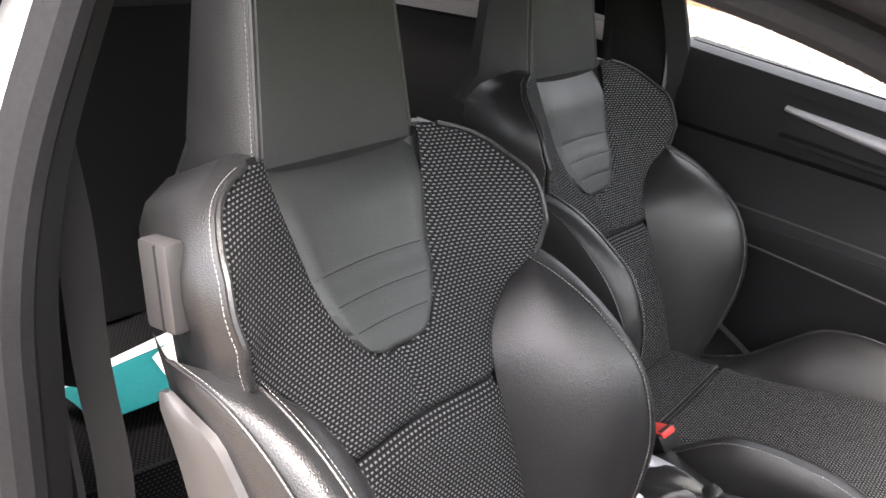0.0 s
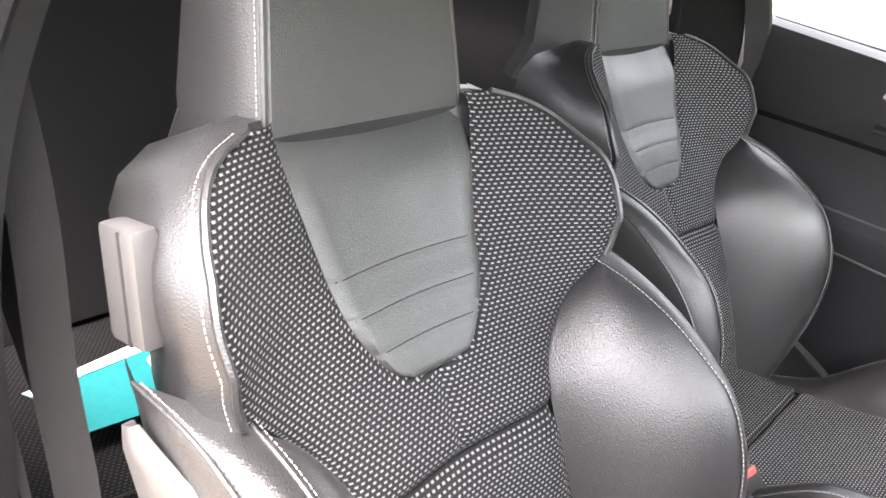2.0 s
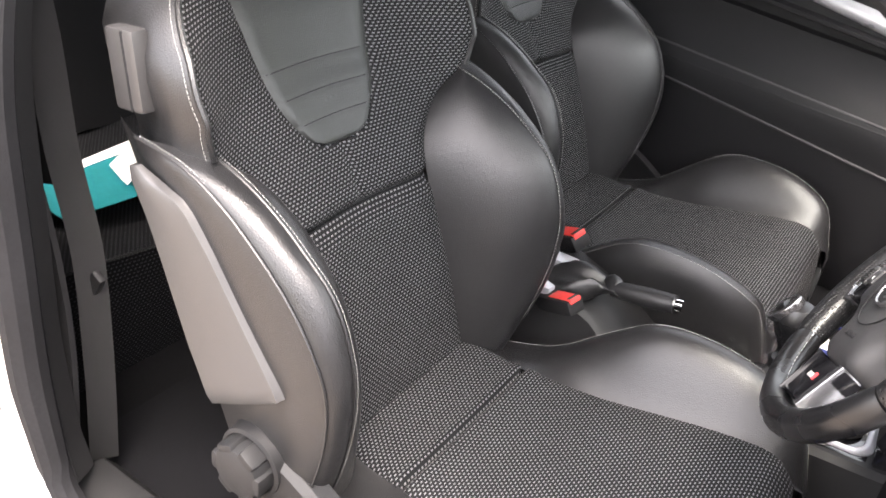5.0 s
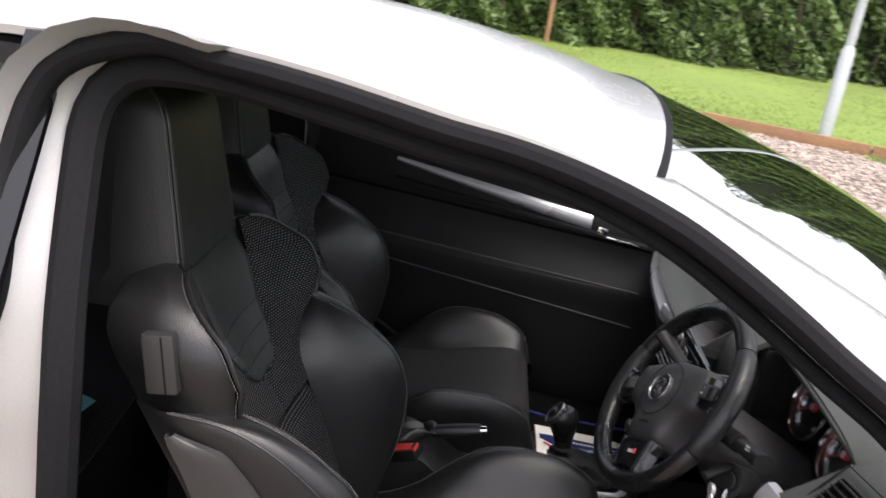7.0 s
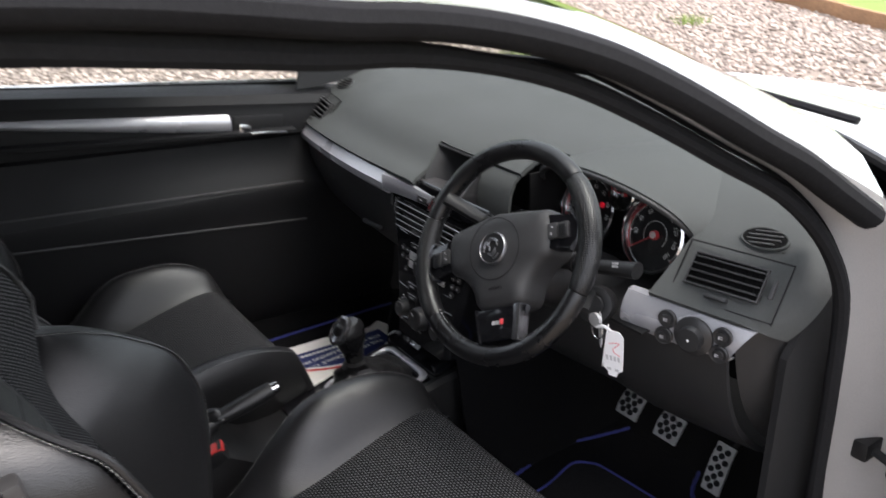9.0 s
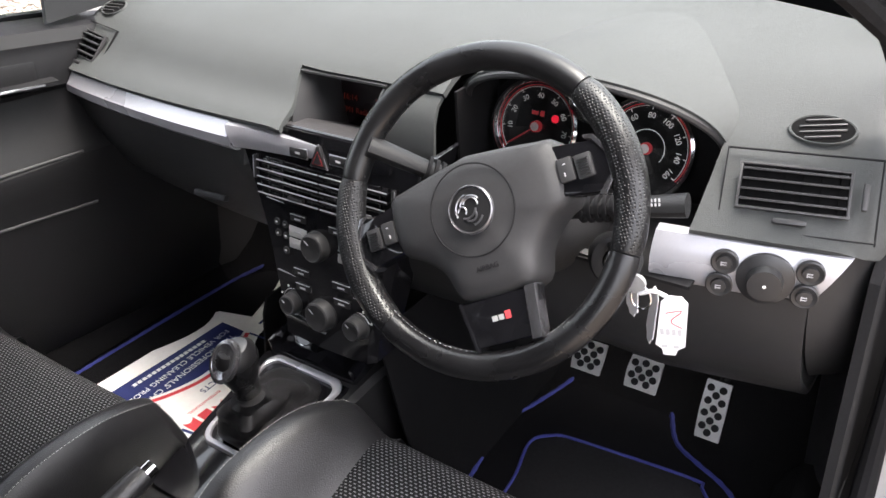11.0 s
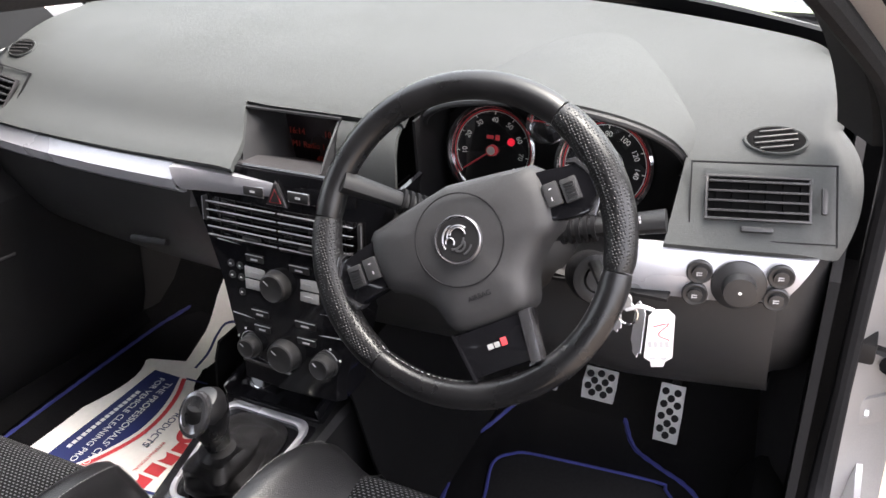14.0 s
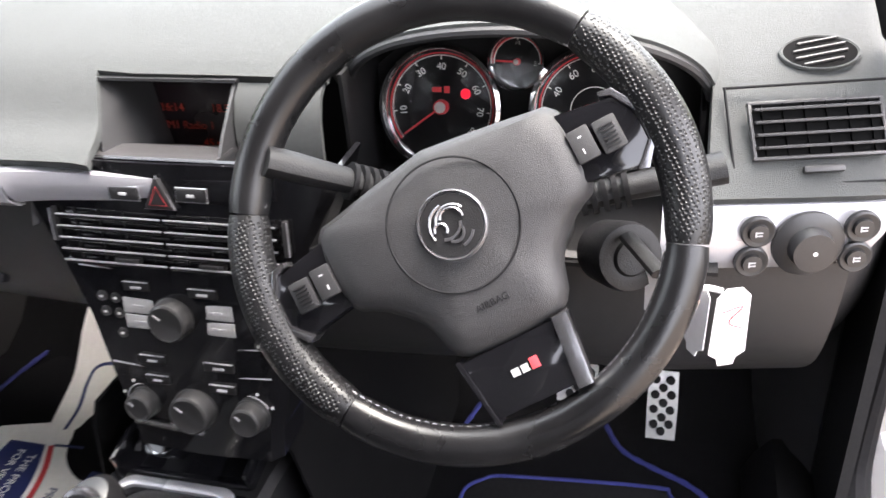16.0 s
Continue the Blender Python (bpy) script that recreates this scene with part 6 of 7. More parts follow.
part("gaiter_frame", moved(slab(hb_line, 0.014, 0.003), pose(0, 0, 0.514)), SILVER_TRIM, hb, "silver-grey gaiter surround open at one side")

# seat belt buckles
for at, tilt, size in (((-0.422, -0.118, 0.532), (12, -25, -22), 1.1), ((-0.500, 0.048, 0.546), (20, -25, -26), 1.3)):
    bk = thing("belt_buckle", "black seat belt buckle with red release button", "buckle", CONSOLE_AT, group="seat belt buckles")
    m = pose(*at, *tilt) @ Matrix.Scale(size, 4)
    part("buckle_body", moved(block((0.075, 0.030, 0.024), 0.005, (-0.035, 0, 0)), m), SHELL, bk)
    part("release_button", moved(block((0.048, 0.020, 0.008), 0.002, (-0.020, 0, 0.010)), m), RED_PLASTIC, bk, "red plastic release button")
    part("buckle_slot", moved(block((0.006, 0.017, 0.0012), 0, (-0.001, 0, 0.0142)), m), BLACK_INK, bk)
    part("buckle_stem", moved(block((0.10, 0.022, 0.006), 0.002, (-0.11, 0, -0.004)), m), SHELL, bk)

# pedals
def pedal(name, c, w, h, label, holes, lean):
    th = thing(name, label, "pedal", pose(-0.008, 0.009, 0.008), group="pedals")
    m = frame_on(c, (0, -1, 0), (math.sin(radians(lean)), 0, math.cos(radians(lean))))
    rows = [[(u * w / 2 * (1 - 0.06 * abs(v)), v * h / 2, -0.004 * v * v) for v in np.linspace(-1, 1, 9)] for u in np.linspace(-1, 1, 7)]
    p = part("pad", moved(sheet(rows, 0.006), m), METAL, th, "drilled brushed metal pad")
    for u, v in holes:
        part("stud", moved(lathe([(-0.001, 0.0062), (0.0022, 0.0058), (0.0024, 0.0005)], 12, "z"), m @ Matrix.Translation((u * w / 2, v * h / 2, 0.0066))), RUBBER, p, "black rubber stud")
    part("arm", tube([m @ Vector((0, h * 0.2, -0.006)), m @ Vector((0, h * 0.5, -0.04)), m @ Vector((0, h * 0.9 + 0.04, -0.07))], 0.008, 8), SHELL, th)


grid7 = [(-0.62, 0.6), (0.0, 0.72), (0.62, 0.6), (-0.32, 0.2), (0.32, 0.2), (-0.64, -0.2), (0, -0.22), (0.64, -0.2), (-0.34, -0.6), (0.34, -0.6)]
pedal("throttle_pedal", (0.446, -0.515, 0.350), 0.042, 0.098, "drilled metal throttle pedal", [(-0.5, 0.78), (0.45, 0.78), (0, 0.55), (0.55, 0.35), (-0.5, 0.33), (0.05, 0.10), (-0.55, -0.1), (0.52, -0.1), (0.0, -0.33), (-0.5, -0.55), (0.5, -0.52), (0, -0.75)], 24)
pedal("brake_pedal", (0.440, -0.397, 0.380), 0.058, 0.052, "drilled metal brake pedal", grid7, 38)
pedal("clutch_pedal", (0.430, -0.302, 0.388), 0.056, 0.052, "drilled metal clutch pedal", grid7, 38)

# mats
def mat(name, outline, z, label, inner=None):
    th = thing(name, label, "floor mat", group="floor mats")
    part("mat_cloth", moved(slab([(x, y) for x, y in outline], 0.008, 0.002), pose(0, 0, z)), MAT_CLOTH, th)
    pts = smooth_line([(x, y, z + 0.008) for x, y in outline + [outline[0]]], 160)[:-1]
    rad = [0.0036 + 0.0012 * (i % 2) for i in range(len(pts))]
    part("mat_edge", tube(pts, 0.004, 6, closed=True, radii=rad), BLUE_EDGE, th, "blue whipped edge")
    if inner:
        q = smooth_line([(x, y, z + 0.010) for x, y in inner + [inner[0]]], 120)[:-1]
        part("heel_pad", moved(slab(inner, 0.003, 0.001), pose(0, 0, z + 0.007)), RUBBER, th, "worn black heel pad")
        part("pad_edge", tube(q, 0.003, 6, closed=True), BLUE_EDGE, th, "blue stitched edge with a frayed end")
    return th


mat("floor_mat", [(-0.05, -0.19), (0.18, -0.193), (0.33, -0.165), (0.385, -0.19), (0.464, -0.214), (0.55, -0.24), (0.60, -0.30), (0.58, -0.385), (0.50, -0.42), (0.44, -0.452), (0.41, -0.50), (0.385, -0.55), (0.35, -0.583), (0.25, -0.62), (0.10, -0.63), (-0.05, -0.62)], FLOOR_Z + 0.002, "black carpet mat with blue edging in the driver's footwell",
    [(0.05, -0.26), (0.21, -0.258), (0.31, -0.238), (0.345, -0.265), (0.356, -0.30), (0.372, -0.50), (0.36, -0.525), (0.30, -0.55), (0.05, -0.56)])
mat("floor_mat", [(-0.15, 0.19), (0.20, 0.19), (0.48, 0.20), (0.52, 0.30), (0.52, 0.56), (0.44, 0.62), (0.0, 0.645), (-0.15, 0.64)], FLOOR_Z + 0.002, "black carpet mat with blue edging in the passenger footwell")
mat("floor_mat", [(-1.0, -0.64), (-0.80, -0.64), (-0.66, -0.60), (-0.66, -0.22), (-0.80, -0.18), (-1.0, -0.18)], FLOOR_Z + 0.002, "black carpet mat with blue edging behind the driver's seat")

# ---- passenger door, inside ----
PDOOR_AT = pose(0.055, 0.015, -0.004)
pdoor = thing("passenger_door", "closed passenger door with dark trim and silver strip", "door", PDOOR_AT)


def door_y(x):
    return 0.638 + 0.085 * (0.15 - x)


DOOR_Z = [0.30, 0.36, 0.48, 0.58, 0.655, 0.69, 0.71, 0.735, 0.79, 0.818, 0.828, 0.880, 0.888]
DOOR_D = [0.03, 0.004, -0.018, -0.022, -0.024, -0.030, -0.024, -0.002, 0.010, 0.014, 0.004, 0.002, 0.006]
rows = []
for x in np.linspace(-0.90, 0.36, 40):
    rise = 0.09 * (0.1 - x)
    row = [(x, door_y(x) + d, z + rise * max(0, (z - 0.6) / 0.3)) for z, d in zip(DOOR_Z, DOOR_D)]
    b = 0.934 - 0.13 * x
    row += [(x, door_y(x) + 0.004, b - 0.02), (x, door_y(x) + 0.014, b - 0.004), (x, door_y(x) + 0.04, b + 0.002), (x, door_y(x) + 0.12, b)]
    rows.append(row)
part("door_trim", sheet(rows, 0.008), DOOR_TRIM, pdoor, "dark grey moulded door trim")
rows = []
for x in np.linspace(-0.63, -0.062, 24):
    s = (x + 0.63) / 0.568
    h = 0.006 + 0.036 * s ** 0.8
    z0 = 0.898 - 0.126 * (x + 0.062)
    rows.append([(x, door_y(x) - 0.004 - 0.012 * math.sin(math.pi * q) ** 0.6, z0 - h + h * q) for q in np.linspace(0, 1, 7)])
part("silver_strip", sheet(rows, 0.003), SILVER_TRIM, pdoor, "satin silver strip")
rows = [[(x, door_y(x) - 0.002 - 0.020 * math.sin(math.pi * q), 0.842 + 0.10 * (0.06 - x) - 0.008 + 0.012 * q) for q in np.linspace(0, 1, 6)] for x in np.linspace(-0.63, 0.10, 24)]
part("pull_ledge", sheet(rows, 0.003), DOOR_TRIM, pdoor)
part("handle_cup", block((0.13, 0.010, 0.052), 0.012, (0.010, door_y(0.01) - 0.003, 0.862), (0, 6, -4)), SHELL, pdoor, "black handle recess")
part("door_handle", joined(block((0.095, 0.012, 0.011), 0.004, (0.030, door_y(0.03) - 0.018, 0.842), (0, 6, -4)), block((0.030, 0.012, 0.030), 0.005, (-0.03, door_y(-0.03) - 0.014, 0.858), (0, 14, -3))), CHROME, pdoor, "chrome door lever")
for z0, z1 in ((0.743, 0.705), (0.668, 0.600)):
    line = []
    for x in np.linspace(-0.88, 0.10, 30):
        z = z0 + (z1 - z0) * (x + 0.56) / 0.64
        rise = 0.09 * (0.1 - x)
        q = [h + rise * max(0, (h - 0.6) / 0.3) for h in DOOR_Z]
        line.append((x, door_y(x) + float(np.interp(z, q, DOOR_D)) - 0.0075, z))
    # lighter grey than the trim paints in the highlight along the crease
    part("trim_crease", tube(line, 0.0032, 8), DASH_LOW, pdoor, "raised crease in the trim, its highlight painted lighter")
part("armrest_edge", tube([(x, door_y(x) - 0.031, 0.700 + 0.030 * (0.1 - x)) for x in np.linspace(-0.86, 0.20, 24)], 0.005, 6), DOOR_TRIM, pdoor)
part("window_seal", tube([(x, 0.785, 0.940 - 0.13 * x) for x in np.linspace(-0.88, 0.30, 16)], 0.006, 6), RUBBER, pdoor)
# mirror corner
part("mirror_corner", sheet([[(0.13, 0.655, 0.93), (0.26, 0.665, 0.93), (0.40, 0.69, 0.93)], [(0.15, 0.668, 0.99), (0.25, 0.675, 0.99), (0.36, 0.69, 0.99)], [(0.17, 0.665, 1.06), (0.21, 0.667, 1.06), (0.27, 0.675, 1.06)]], 0.01), SHELL, pdoor, "black corner cover by the mirror")
mirror = thing("door_mirror", "silver door mirror on the passenger side", "mirror")
rings = []
for s in np.linspace(0, 1, 9):
    r = math.sin(0.35 + s * 1.25)
    rings.append([(0.24 + 0.12 * (1 - s), 0.975 + 0.105 * r * math.cos(a), 1.015 + 0.065 * r * math.sin(a)) for a in np.linspace(0, 2 * math.pi, 24, endpoint=False)])
part("mirror_case", loft(rings), PAINT, mirror, "silver painted case")
part("mirror_glass", moved(lathe([(0.0, 0.095), (-0.002, 0.094), (-0.002, 0.001)], 28), pose(0.236, 0.975, 1.015) @ Matrix.Diagonal((1, 1.0, 0.60, 1))), CHROME, mirror, "mirror glass")
part("mirror_arm", tube([(0.29, 0.80, 0.965), (0.30, 0.88, 0.985)], 0.02, 8, flat=0.6), SHELL, mirror)

# ---- sill, kick panel, rear trim on the driver's side ----
part("sill_trim", sheet([[(x, -y, z) for y, z in ((0.64, FLOOR_Z), (0.655, 0.29), (0.675, 0.318), (0.71, 0.322), (0.735, 0.312))] for x in np.linspace(-0.86, 0.40, 16)], 0.004), SHELL, car, "dark plastic sill cover")
part("sill_trim", sheet([[(x, y, z) for y, z in ((0.64, FLOOR_Z), (0.655, 0.29), (0.675, 0.318), (0.71, 0.322), (0.735, 0.312))] for x in np.linspace(-0.86, 0.40, 16)], 0.004, True), CARPET, car, "dark plastic sill cover")
for sg in (-1, 1):
    rows = [[(x, sg * (0.655 + 0.07 * s), FLOOR_Z + (z1 - FLOOR_Z) * q) for q in np.linspace(0, 1, 8)] for s, x, z1 in ((0.0, 0.72, 0.70), (0.1, 0.55, 0.70), (0.3, 0.45, 0.72), (0.7, 0.38, 0.74), (1.0, 0.345, 0.74))]
    part("kick_panel", sheet(rows, 0.008), HARD_GREY, car, "dark plastic kick panel")
    # side walls of the rear cabin
    rows = [[(x, sg * (0.70 - 0.10 * max(0, z - 0.95) / 0.35 - 0.02 * math.sin((z - 0.3) * 6)), z) for z in np.linspace(FLOOR_Z, 1.02 if x < -1.02 else 1.32, 14)] for x in (*np.linspace(-1.80, -1.025, 14), *np.linspace(-1.015, -0.88, 5))]
    part("rear_side_trim", sheet(rows, 0.008), PILLAR, car, "dark rear side trim")
    rows = [[(x, sg * (0.69 + 0.10 * q), 1.02 + 0.03 * q) for q in np.linspace(0, 1, 4)] for x in np.linspace(-1.80, -1.02, 8)]
    part("window_ledge", sheet(rows, 0.004), PILLAR, car, "dark ledge under the rear quarter window")
part("luggage_panel", sheet([[(-1.72 - 0.1 * (z - 0.5), y, z) for z in np.linspace(0.3, 1.30, 6)] for y in np.linspace(-0.66, 0.66, 6)], 0.01), LINER, car, "dark rear bulkhead and parcel shelf edge")
# striker, label and bolts on the middle pillar
DULL = surface("dull_zinc", (0.30, 0.29, 0.26), 0.5, 0.5, grain=300, bump=0.2, patch=30, vary=0.25)
st = thing("door_striker", "greasy metal door striker bolted to the pillar", "striker", pose(0.12, 0.047, 0.097))
part("striker_plate", block((0.072, 0.004, 0.085), 0.002, (-1.014, -0.8095, 0.592), (0, 6, 21)), DULL, st, "dull metal plate")
part("striker_loop", tube([(-1.004, -0.808, 0.575), (-0.996, -0.836, 0.575), (-0.988, -0.843, 0.578), (-0.962, -0.838, 0.584), (-0.956, -0.828, 0.585), (-0.962, -0.790, 0.585)], 0.007, 8), DULL, st)
for dz in (-0.026, 0.026):
    part("bolt", moved(lathe([(0.0, 0.009), (-0.004, 0.0085), (-0.0045, 0.001)], 12, "y"), pose(-1.020, -0.812, 0.594 + dz, 0, 0, 21)), METAL, st)
lb = thing("pillar_label", "black information label stuck to the silver pillar", "label")
m_lb = frame_on((-0.930, -0.7725, 0.476), (0.932, 0.36, 0.34), (-0.28, -0.1, 1)) @ Matrix.Diagonal((1.5, 1.25, 1, 1))
part("label_sheet", moved(block((0.050, 0.058, 0.0008), 0), m_lb), BLACK_INK, lb)
part("label_print", moved(joined(*[block((0.0016, 0.012 - 0.003 * (k % 3), 0.0004), 0, (-0.021 + 0.0036 * k, 0.018 - 0.004 * (k % 2), 0.0007)) for k in range(12)], *[block((0.0014, 0.010, 0.0004), 0, (-0.018 + 0.0050 * k, -0.010 - 0.004 * (k % 2), 0.0007)) for k in range(7)], block((0.0008, 0.054, 0.0004), 0, (-0.0150, 0, 0.0007))), m_lb), GREY_INK, lb, "unreadable pale print")

# ---- seat belt, driver's side ----
belt_th = thing("seat_belt", "black webbing seat belt hanging at the middle pillar", "seat belt")
BELT = surface("belt_webbing", (0.005, 0.005, 0.0053), 0.9, grain=900, bump=0.5, vary=0.15)


def ribbon(pts, w, side):
    p = smooth_line(pts, 30)
    rows = [[q - np.array(side) * w / 2, q, q + np.array(side) * w / 2] for q in p]
    return sheet(rows, 0.0015)


part("webbing", ribbon([(-0.93, -0.640, 1.17), (-0.905, -0.62, 0.96), (-0.890, -0.62, 0.79), (-0.862, -0.62, 0.65), (-0.85, -0.63, 0.48), (-0.85, -0.64, 0.30)], 0.040, (0.55, 0.83, 0)), BELT, belt_th, "black belt webbing")
part("webbing", ribbon([(-0.93, -0.655, 1.17), (-1.0, -0.63, 0.98), (-1.05, -0.58, 0.80), (-1.06, -0.55, 0.65)], 0.047, (0.85, 0.5, 0)), BELT, belt_th, "black belt webbing")
part("belt_guide", block((0.05, 0.02, 0.06), 0.008, (-0.93, -0.655, 1.18)), SHELL, belt_th, "black belt guide")
part("belt_tongue", block((0.02, 0.012, 0.05), 0.004, (-0.857, -0.618, 0.60), (0, 30, 0)), SHELL, belt_th, "black belt tongue")

# ---- rear bench ----
bench = thing("rear_bench", "black rear bench seat with woven cloth and leather", "rear seat")
rows, uvs = [], []
for x in np.linspace(-1.46, -1.00, 20):
    row = []
    for y in np.linspace(-0.62, 0.62, 40):
        row.append((x, y, 0.50 + 0.02 * math.sin((x + 1.46) / 0.46 * 2.6) + 0.014 * math.cos(y * 10)))
        uvs.append((y, x))
    rows.append(row)
for k in range(1, 7):
    row = []
    for y in np.linspace(-0.62, 0.62, 40):
        row.append((-1.0 + 0.012 * math.sin(k * 0.5), y, 0.50 + 0.014 * math.cos(y * 10) - 0.038 * k))
        uvs.append((y, -1.0 + 0.038 * k))
    rows.append(row)
part("bench_cushion", sheet(rows), WEAVE_FINE, bench, "black woven cloth cushion", uv=uvs)
part("bench_base", sheet([[(-1.01, y, z) for z in (FLOOR_Z, 0.32)] for y in np.linspace(-0.63, 0.63, 6)], 0.01), CARPET, bench)
rows, uvs = [], []
for s in np.linspace(0, 1, 18):
    row = []
    for y in np.linspace(-0.62, 0.62, 40):
        row.append((-1.44 - 0.22 * s - 0.02 * math.sin(3.1 * s) + 0.012 * math.cos(y * 10), y, 0.50 + 0.55 * s))
        uvs.append((y, 0.6 * s))
    rows.append(row)
part("bench_backrest", sheet(rows, 0.05), WEAVE_FINE, bench, "black woven cloth backrest")
for y in (-0.36, 0.36):
    part("bench_headrest", block((0.09, 0.25, 0.17), 0.03, (-1.68, y, 1.12), (0, -12, 0), 3), LEATHER, bench, "black rear headrest")
part("bench_piping", tube([(-0.998, y, 0.516 + 0.014 * math.cos(y * 10)) for y in np.linspace(-0.62, 0.62, 40)], 0.002, 5), BELT, bench, "light stitched front edge")

# leaflet on the rear bench
leaf = thing("leaflet", "teal and white printed leaflet lying on the rear bench", "leaflet")
def leaf_at(a, b, lift=0.0):
    """a from the rear to the front edge, b across the car."""
    x = (-1.195 - 0.04 * b) * (1 - a) + (-1.095 + 0.055 * b) * a
    y = (-0.525 + 0.455 * b) * (1 - a) + (-0.505 + 0.355 * b) * a
    return (x, y, 0.560 + 0.006 * math.sin(5 * a + 3 * b) + 0.012 * (1 - a) + lift)


part("leaflet_sheet", sheet([[leaf_at(a, b) for a in np.linspace(0, 1, 12)] for b in np.linspace(0, 1, 16)], 0.0006), TEAL, leaf, "teal printed sheet, slightly curled")
part("leaflet_band", sheet([[leaf_at(a, b, 0.0015) for a in np.linspace(-0.02, 0.16, 4)] for b in np.linspace(0, 1, 14)], 0.0005), PAPER, leaf, "white edge of the sheet")
for a, b, r in ((0.40, 0.60, 0.028), (0.42, 0.74, 0.030), (0.40, 0.90, 0.032)):
    c = np.array(leaf_at(a, b, 0.004))
    part("leaflet_print", tube([c + np.array((r * 0.8 * math.cos(t), r * 1.15 * math.sin(t), 0.001)) for t in np.linspace(0, 2 * math.pi, 24, endpoint=False)], 0.006, 4, closed=True, flat=0.15), WHITE_INK, leaf, "plain white printed ring")
part("leaflet_print", sheet([[leaf_at(a, b, 0.003) for a in np.linspace(0.72, 0.80, 3)] for b in np.linspace(0.62, 0.92, 8)], 0.0004), WHITE_INK, leaf, "plain white printed line")
part("leaflet_fold", sheet([[(lambda q: (q[0], q[1], q[2] + 0.016 * math.sin(2.6 * (b - 0.36) / 0.16)))(leaf_at(a, b, 0.004)) for a in np.linspace(0.3, 0.72, 6)] for b in np.linspace(0.36, 0.52, 8)], 0.0005), WHITE_INK, leaf, "folded-back white corner")

# ---- paper mat in the passenger footwell ----
pm = thing("paper_mat", "printed protective paper mat in the passenger footwell", "paper mat", pose(0.075, 0.018, 0))


def paper_z(x, y):
    return FLOOR_Z + 0.014 + 0.05 * max(0, (x - 0.36) / 0.1) ** 1.4 + 0.006 * math.sin(9 * x + 6 * y) + 0.004 * math.sin(17 * y)


rows = []
for x in np.linspace(-0.14, 0.52, 34):
    ymax = float(np.interp(x, [-0.14, 0.238, 0.252, 0.445, 0.52], [0.552, 0.551, 0.452, 0.507, 0.51]))
    rows.append([(x, 0.17 + (ymax - 0.17) * q, paper_z(x, 0.17 + (ymax - 0.17) * q)) for q in np.linspace(0, 1, 20)])
part("paper_sheet", sheet(rows, 0.0006, True), PAPER, pm, "cream printed paper")


def inked(name, pts, width, material, lift=0.0012):
    p = smooth_line(pts, 40)
    t = np.gradient(p, axis=0)
    t /= np.linalg.norm(t, axis=1, keepdims=True)
    n = np.stack([-t[:, 1], t[:, 0]], axis=1)
    rows = []
    for i in range(len(p)):
        row = []
        for s in np.linspace(-0.5, 0.5, 3):
            x, y = p[i] + n[i] * s * width
            row.append((x, y, paper_z(x, y) + lift))
        rows.append(row)
    return part(name, sheet(rows, 0.0003), material, pm)


def patch(name, f, material, lift=0.0012):
    rows = []
    for a in np.linspace(0, 1, 18):
        row = []
        for b in np.linspace(0, 1, 18):
            x, y = f(a, b)
            row.append((x, y, paper_z(x, y) + lift))
        rows.append(row)
    return part(name, sheet(rows, 0.0003), material, pm)


def stripe_y(x):
    """Inner edge of the arched navy panel."""
    return 0.372 + 1.9 * (x - 0.085) ** 2 + 0.015 * max(0, x - 0.05) / 0.16


patch("navy_panel", lambda a, b: (-0.13 + 0.342 * a, 0.498 - 0.03 * max(0, a - 0.93) - (0.484 - stripe_y(-0.13 + 0.342 * a)) * b), BLUE_INK)
inked("red_stripe", [(x, stripe_y(x)) for x in np.linspace(-0.12, 0.212, 9)], 0.009, RED_INK, 0.0016)
inked("navy_line", [(0.214, 0.415), (0.220, 0.36), (0.224, 0.323), (0.228, 0.22)], 0.005, BLUE_INK)
inked("navy_line", [(-0.066, 0.300), (-0.060, 0.26), (-0.055, 0.20)], 0.006, BLUE_INK)
inked("navy_curve", [(0.249, 0.420), (0.30, 0.428), (0.36, 0.450), (0.39, 0.445), (0.40, 0.40), (0.40, 0.30)], 0.006, BLUE_INK)
patch("navy_leaf", lambda a, b: (0.256 + 0.035 * a, 0.352 - (0.02 + 0.10 * a) * b), BLUE_INK)
patch("navy_leaf", lambda a, b: (-0.08 - 0.04 * a, 0.285 - 0.07 * b * (1 - 0.8 * a)), BLUE_INK)
# plain bars where the maker's name is printed
for k in range(4):
    patch("red_mark", lambda a, b: (0.060 - 0.031 * k - 0.024 * a, 0.262 + 0.004 * k + 0.034 * b * (1 - 0.25 * (k % 2) * math.sin(math.pi * a))), RED_INK)
    patch("navy_mark", lambda a, b: (0.208 - 0.031 * k - 0.022 * a, 0.285 + 0.034 * b * (1 - 0.25 * ((k + 1) % 2) * math.sin(math.pi * a))), BLUE_INK)
inked("red_mark", [(0.088 + 0.024 * math.cos(t), 0.292 + 0.020 * math.sin(t)) for t in np.linspace(0.3, 5.6, 12)], 0.011, RED_INK, 0.0018)
inked("navy_mark", [(0.088 + 0.010 * math.cos(t), 0.292 + 0.008 * math.sin(t)) for t in np.linspace(0.3, 5.6, 12)], 0.006, BLUE_INK, 0.0018)


def floor_text(text, size, x, y, material, turn=0, lift=0.0028):
    writing("print", text, size, pose(x, y, paper_z(x, y) + 0.006, 0, 0, turn), material, pm, 0.0002)


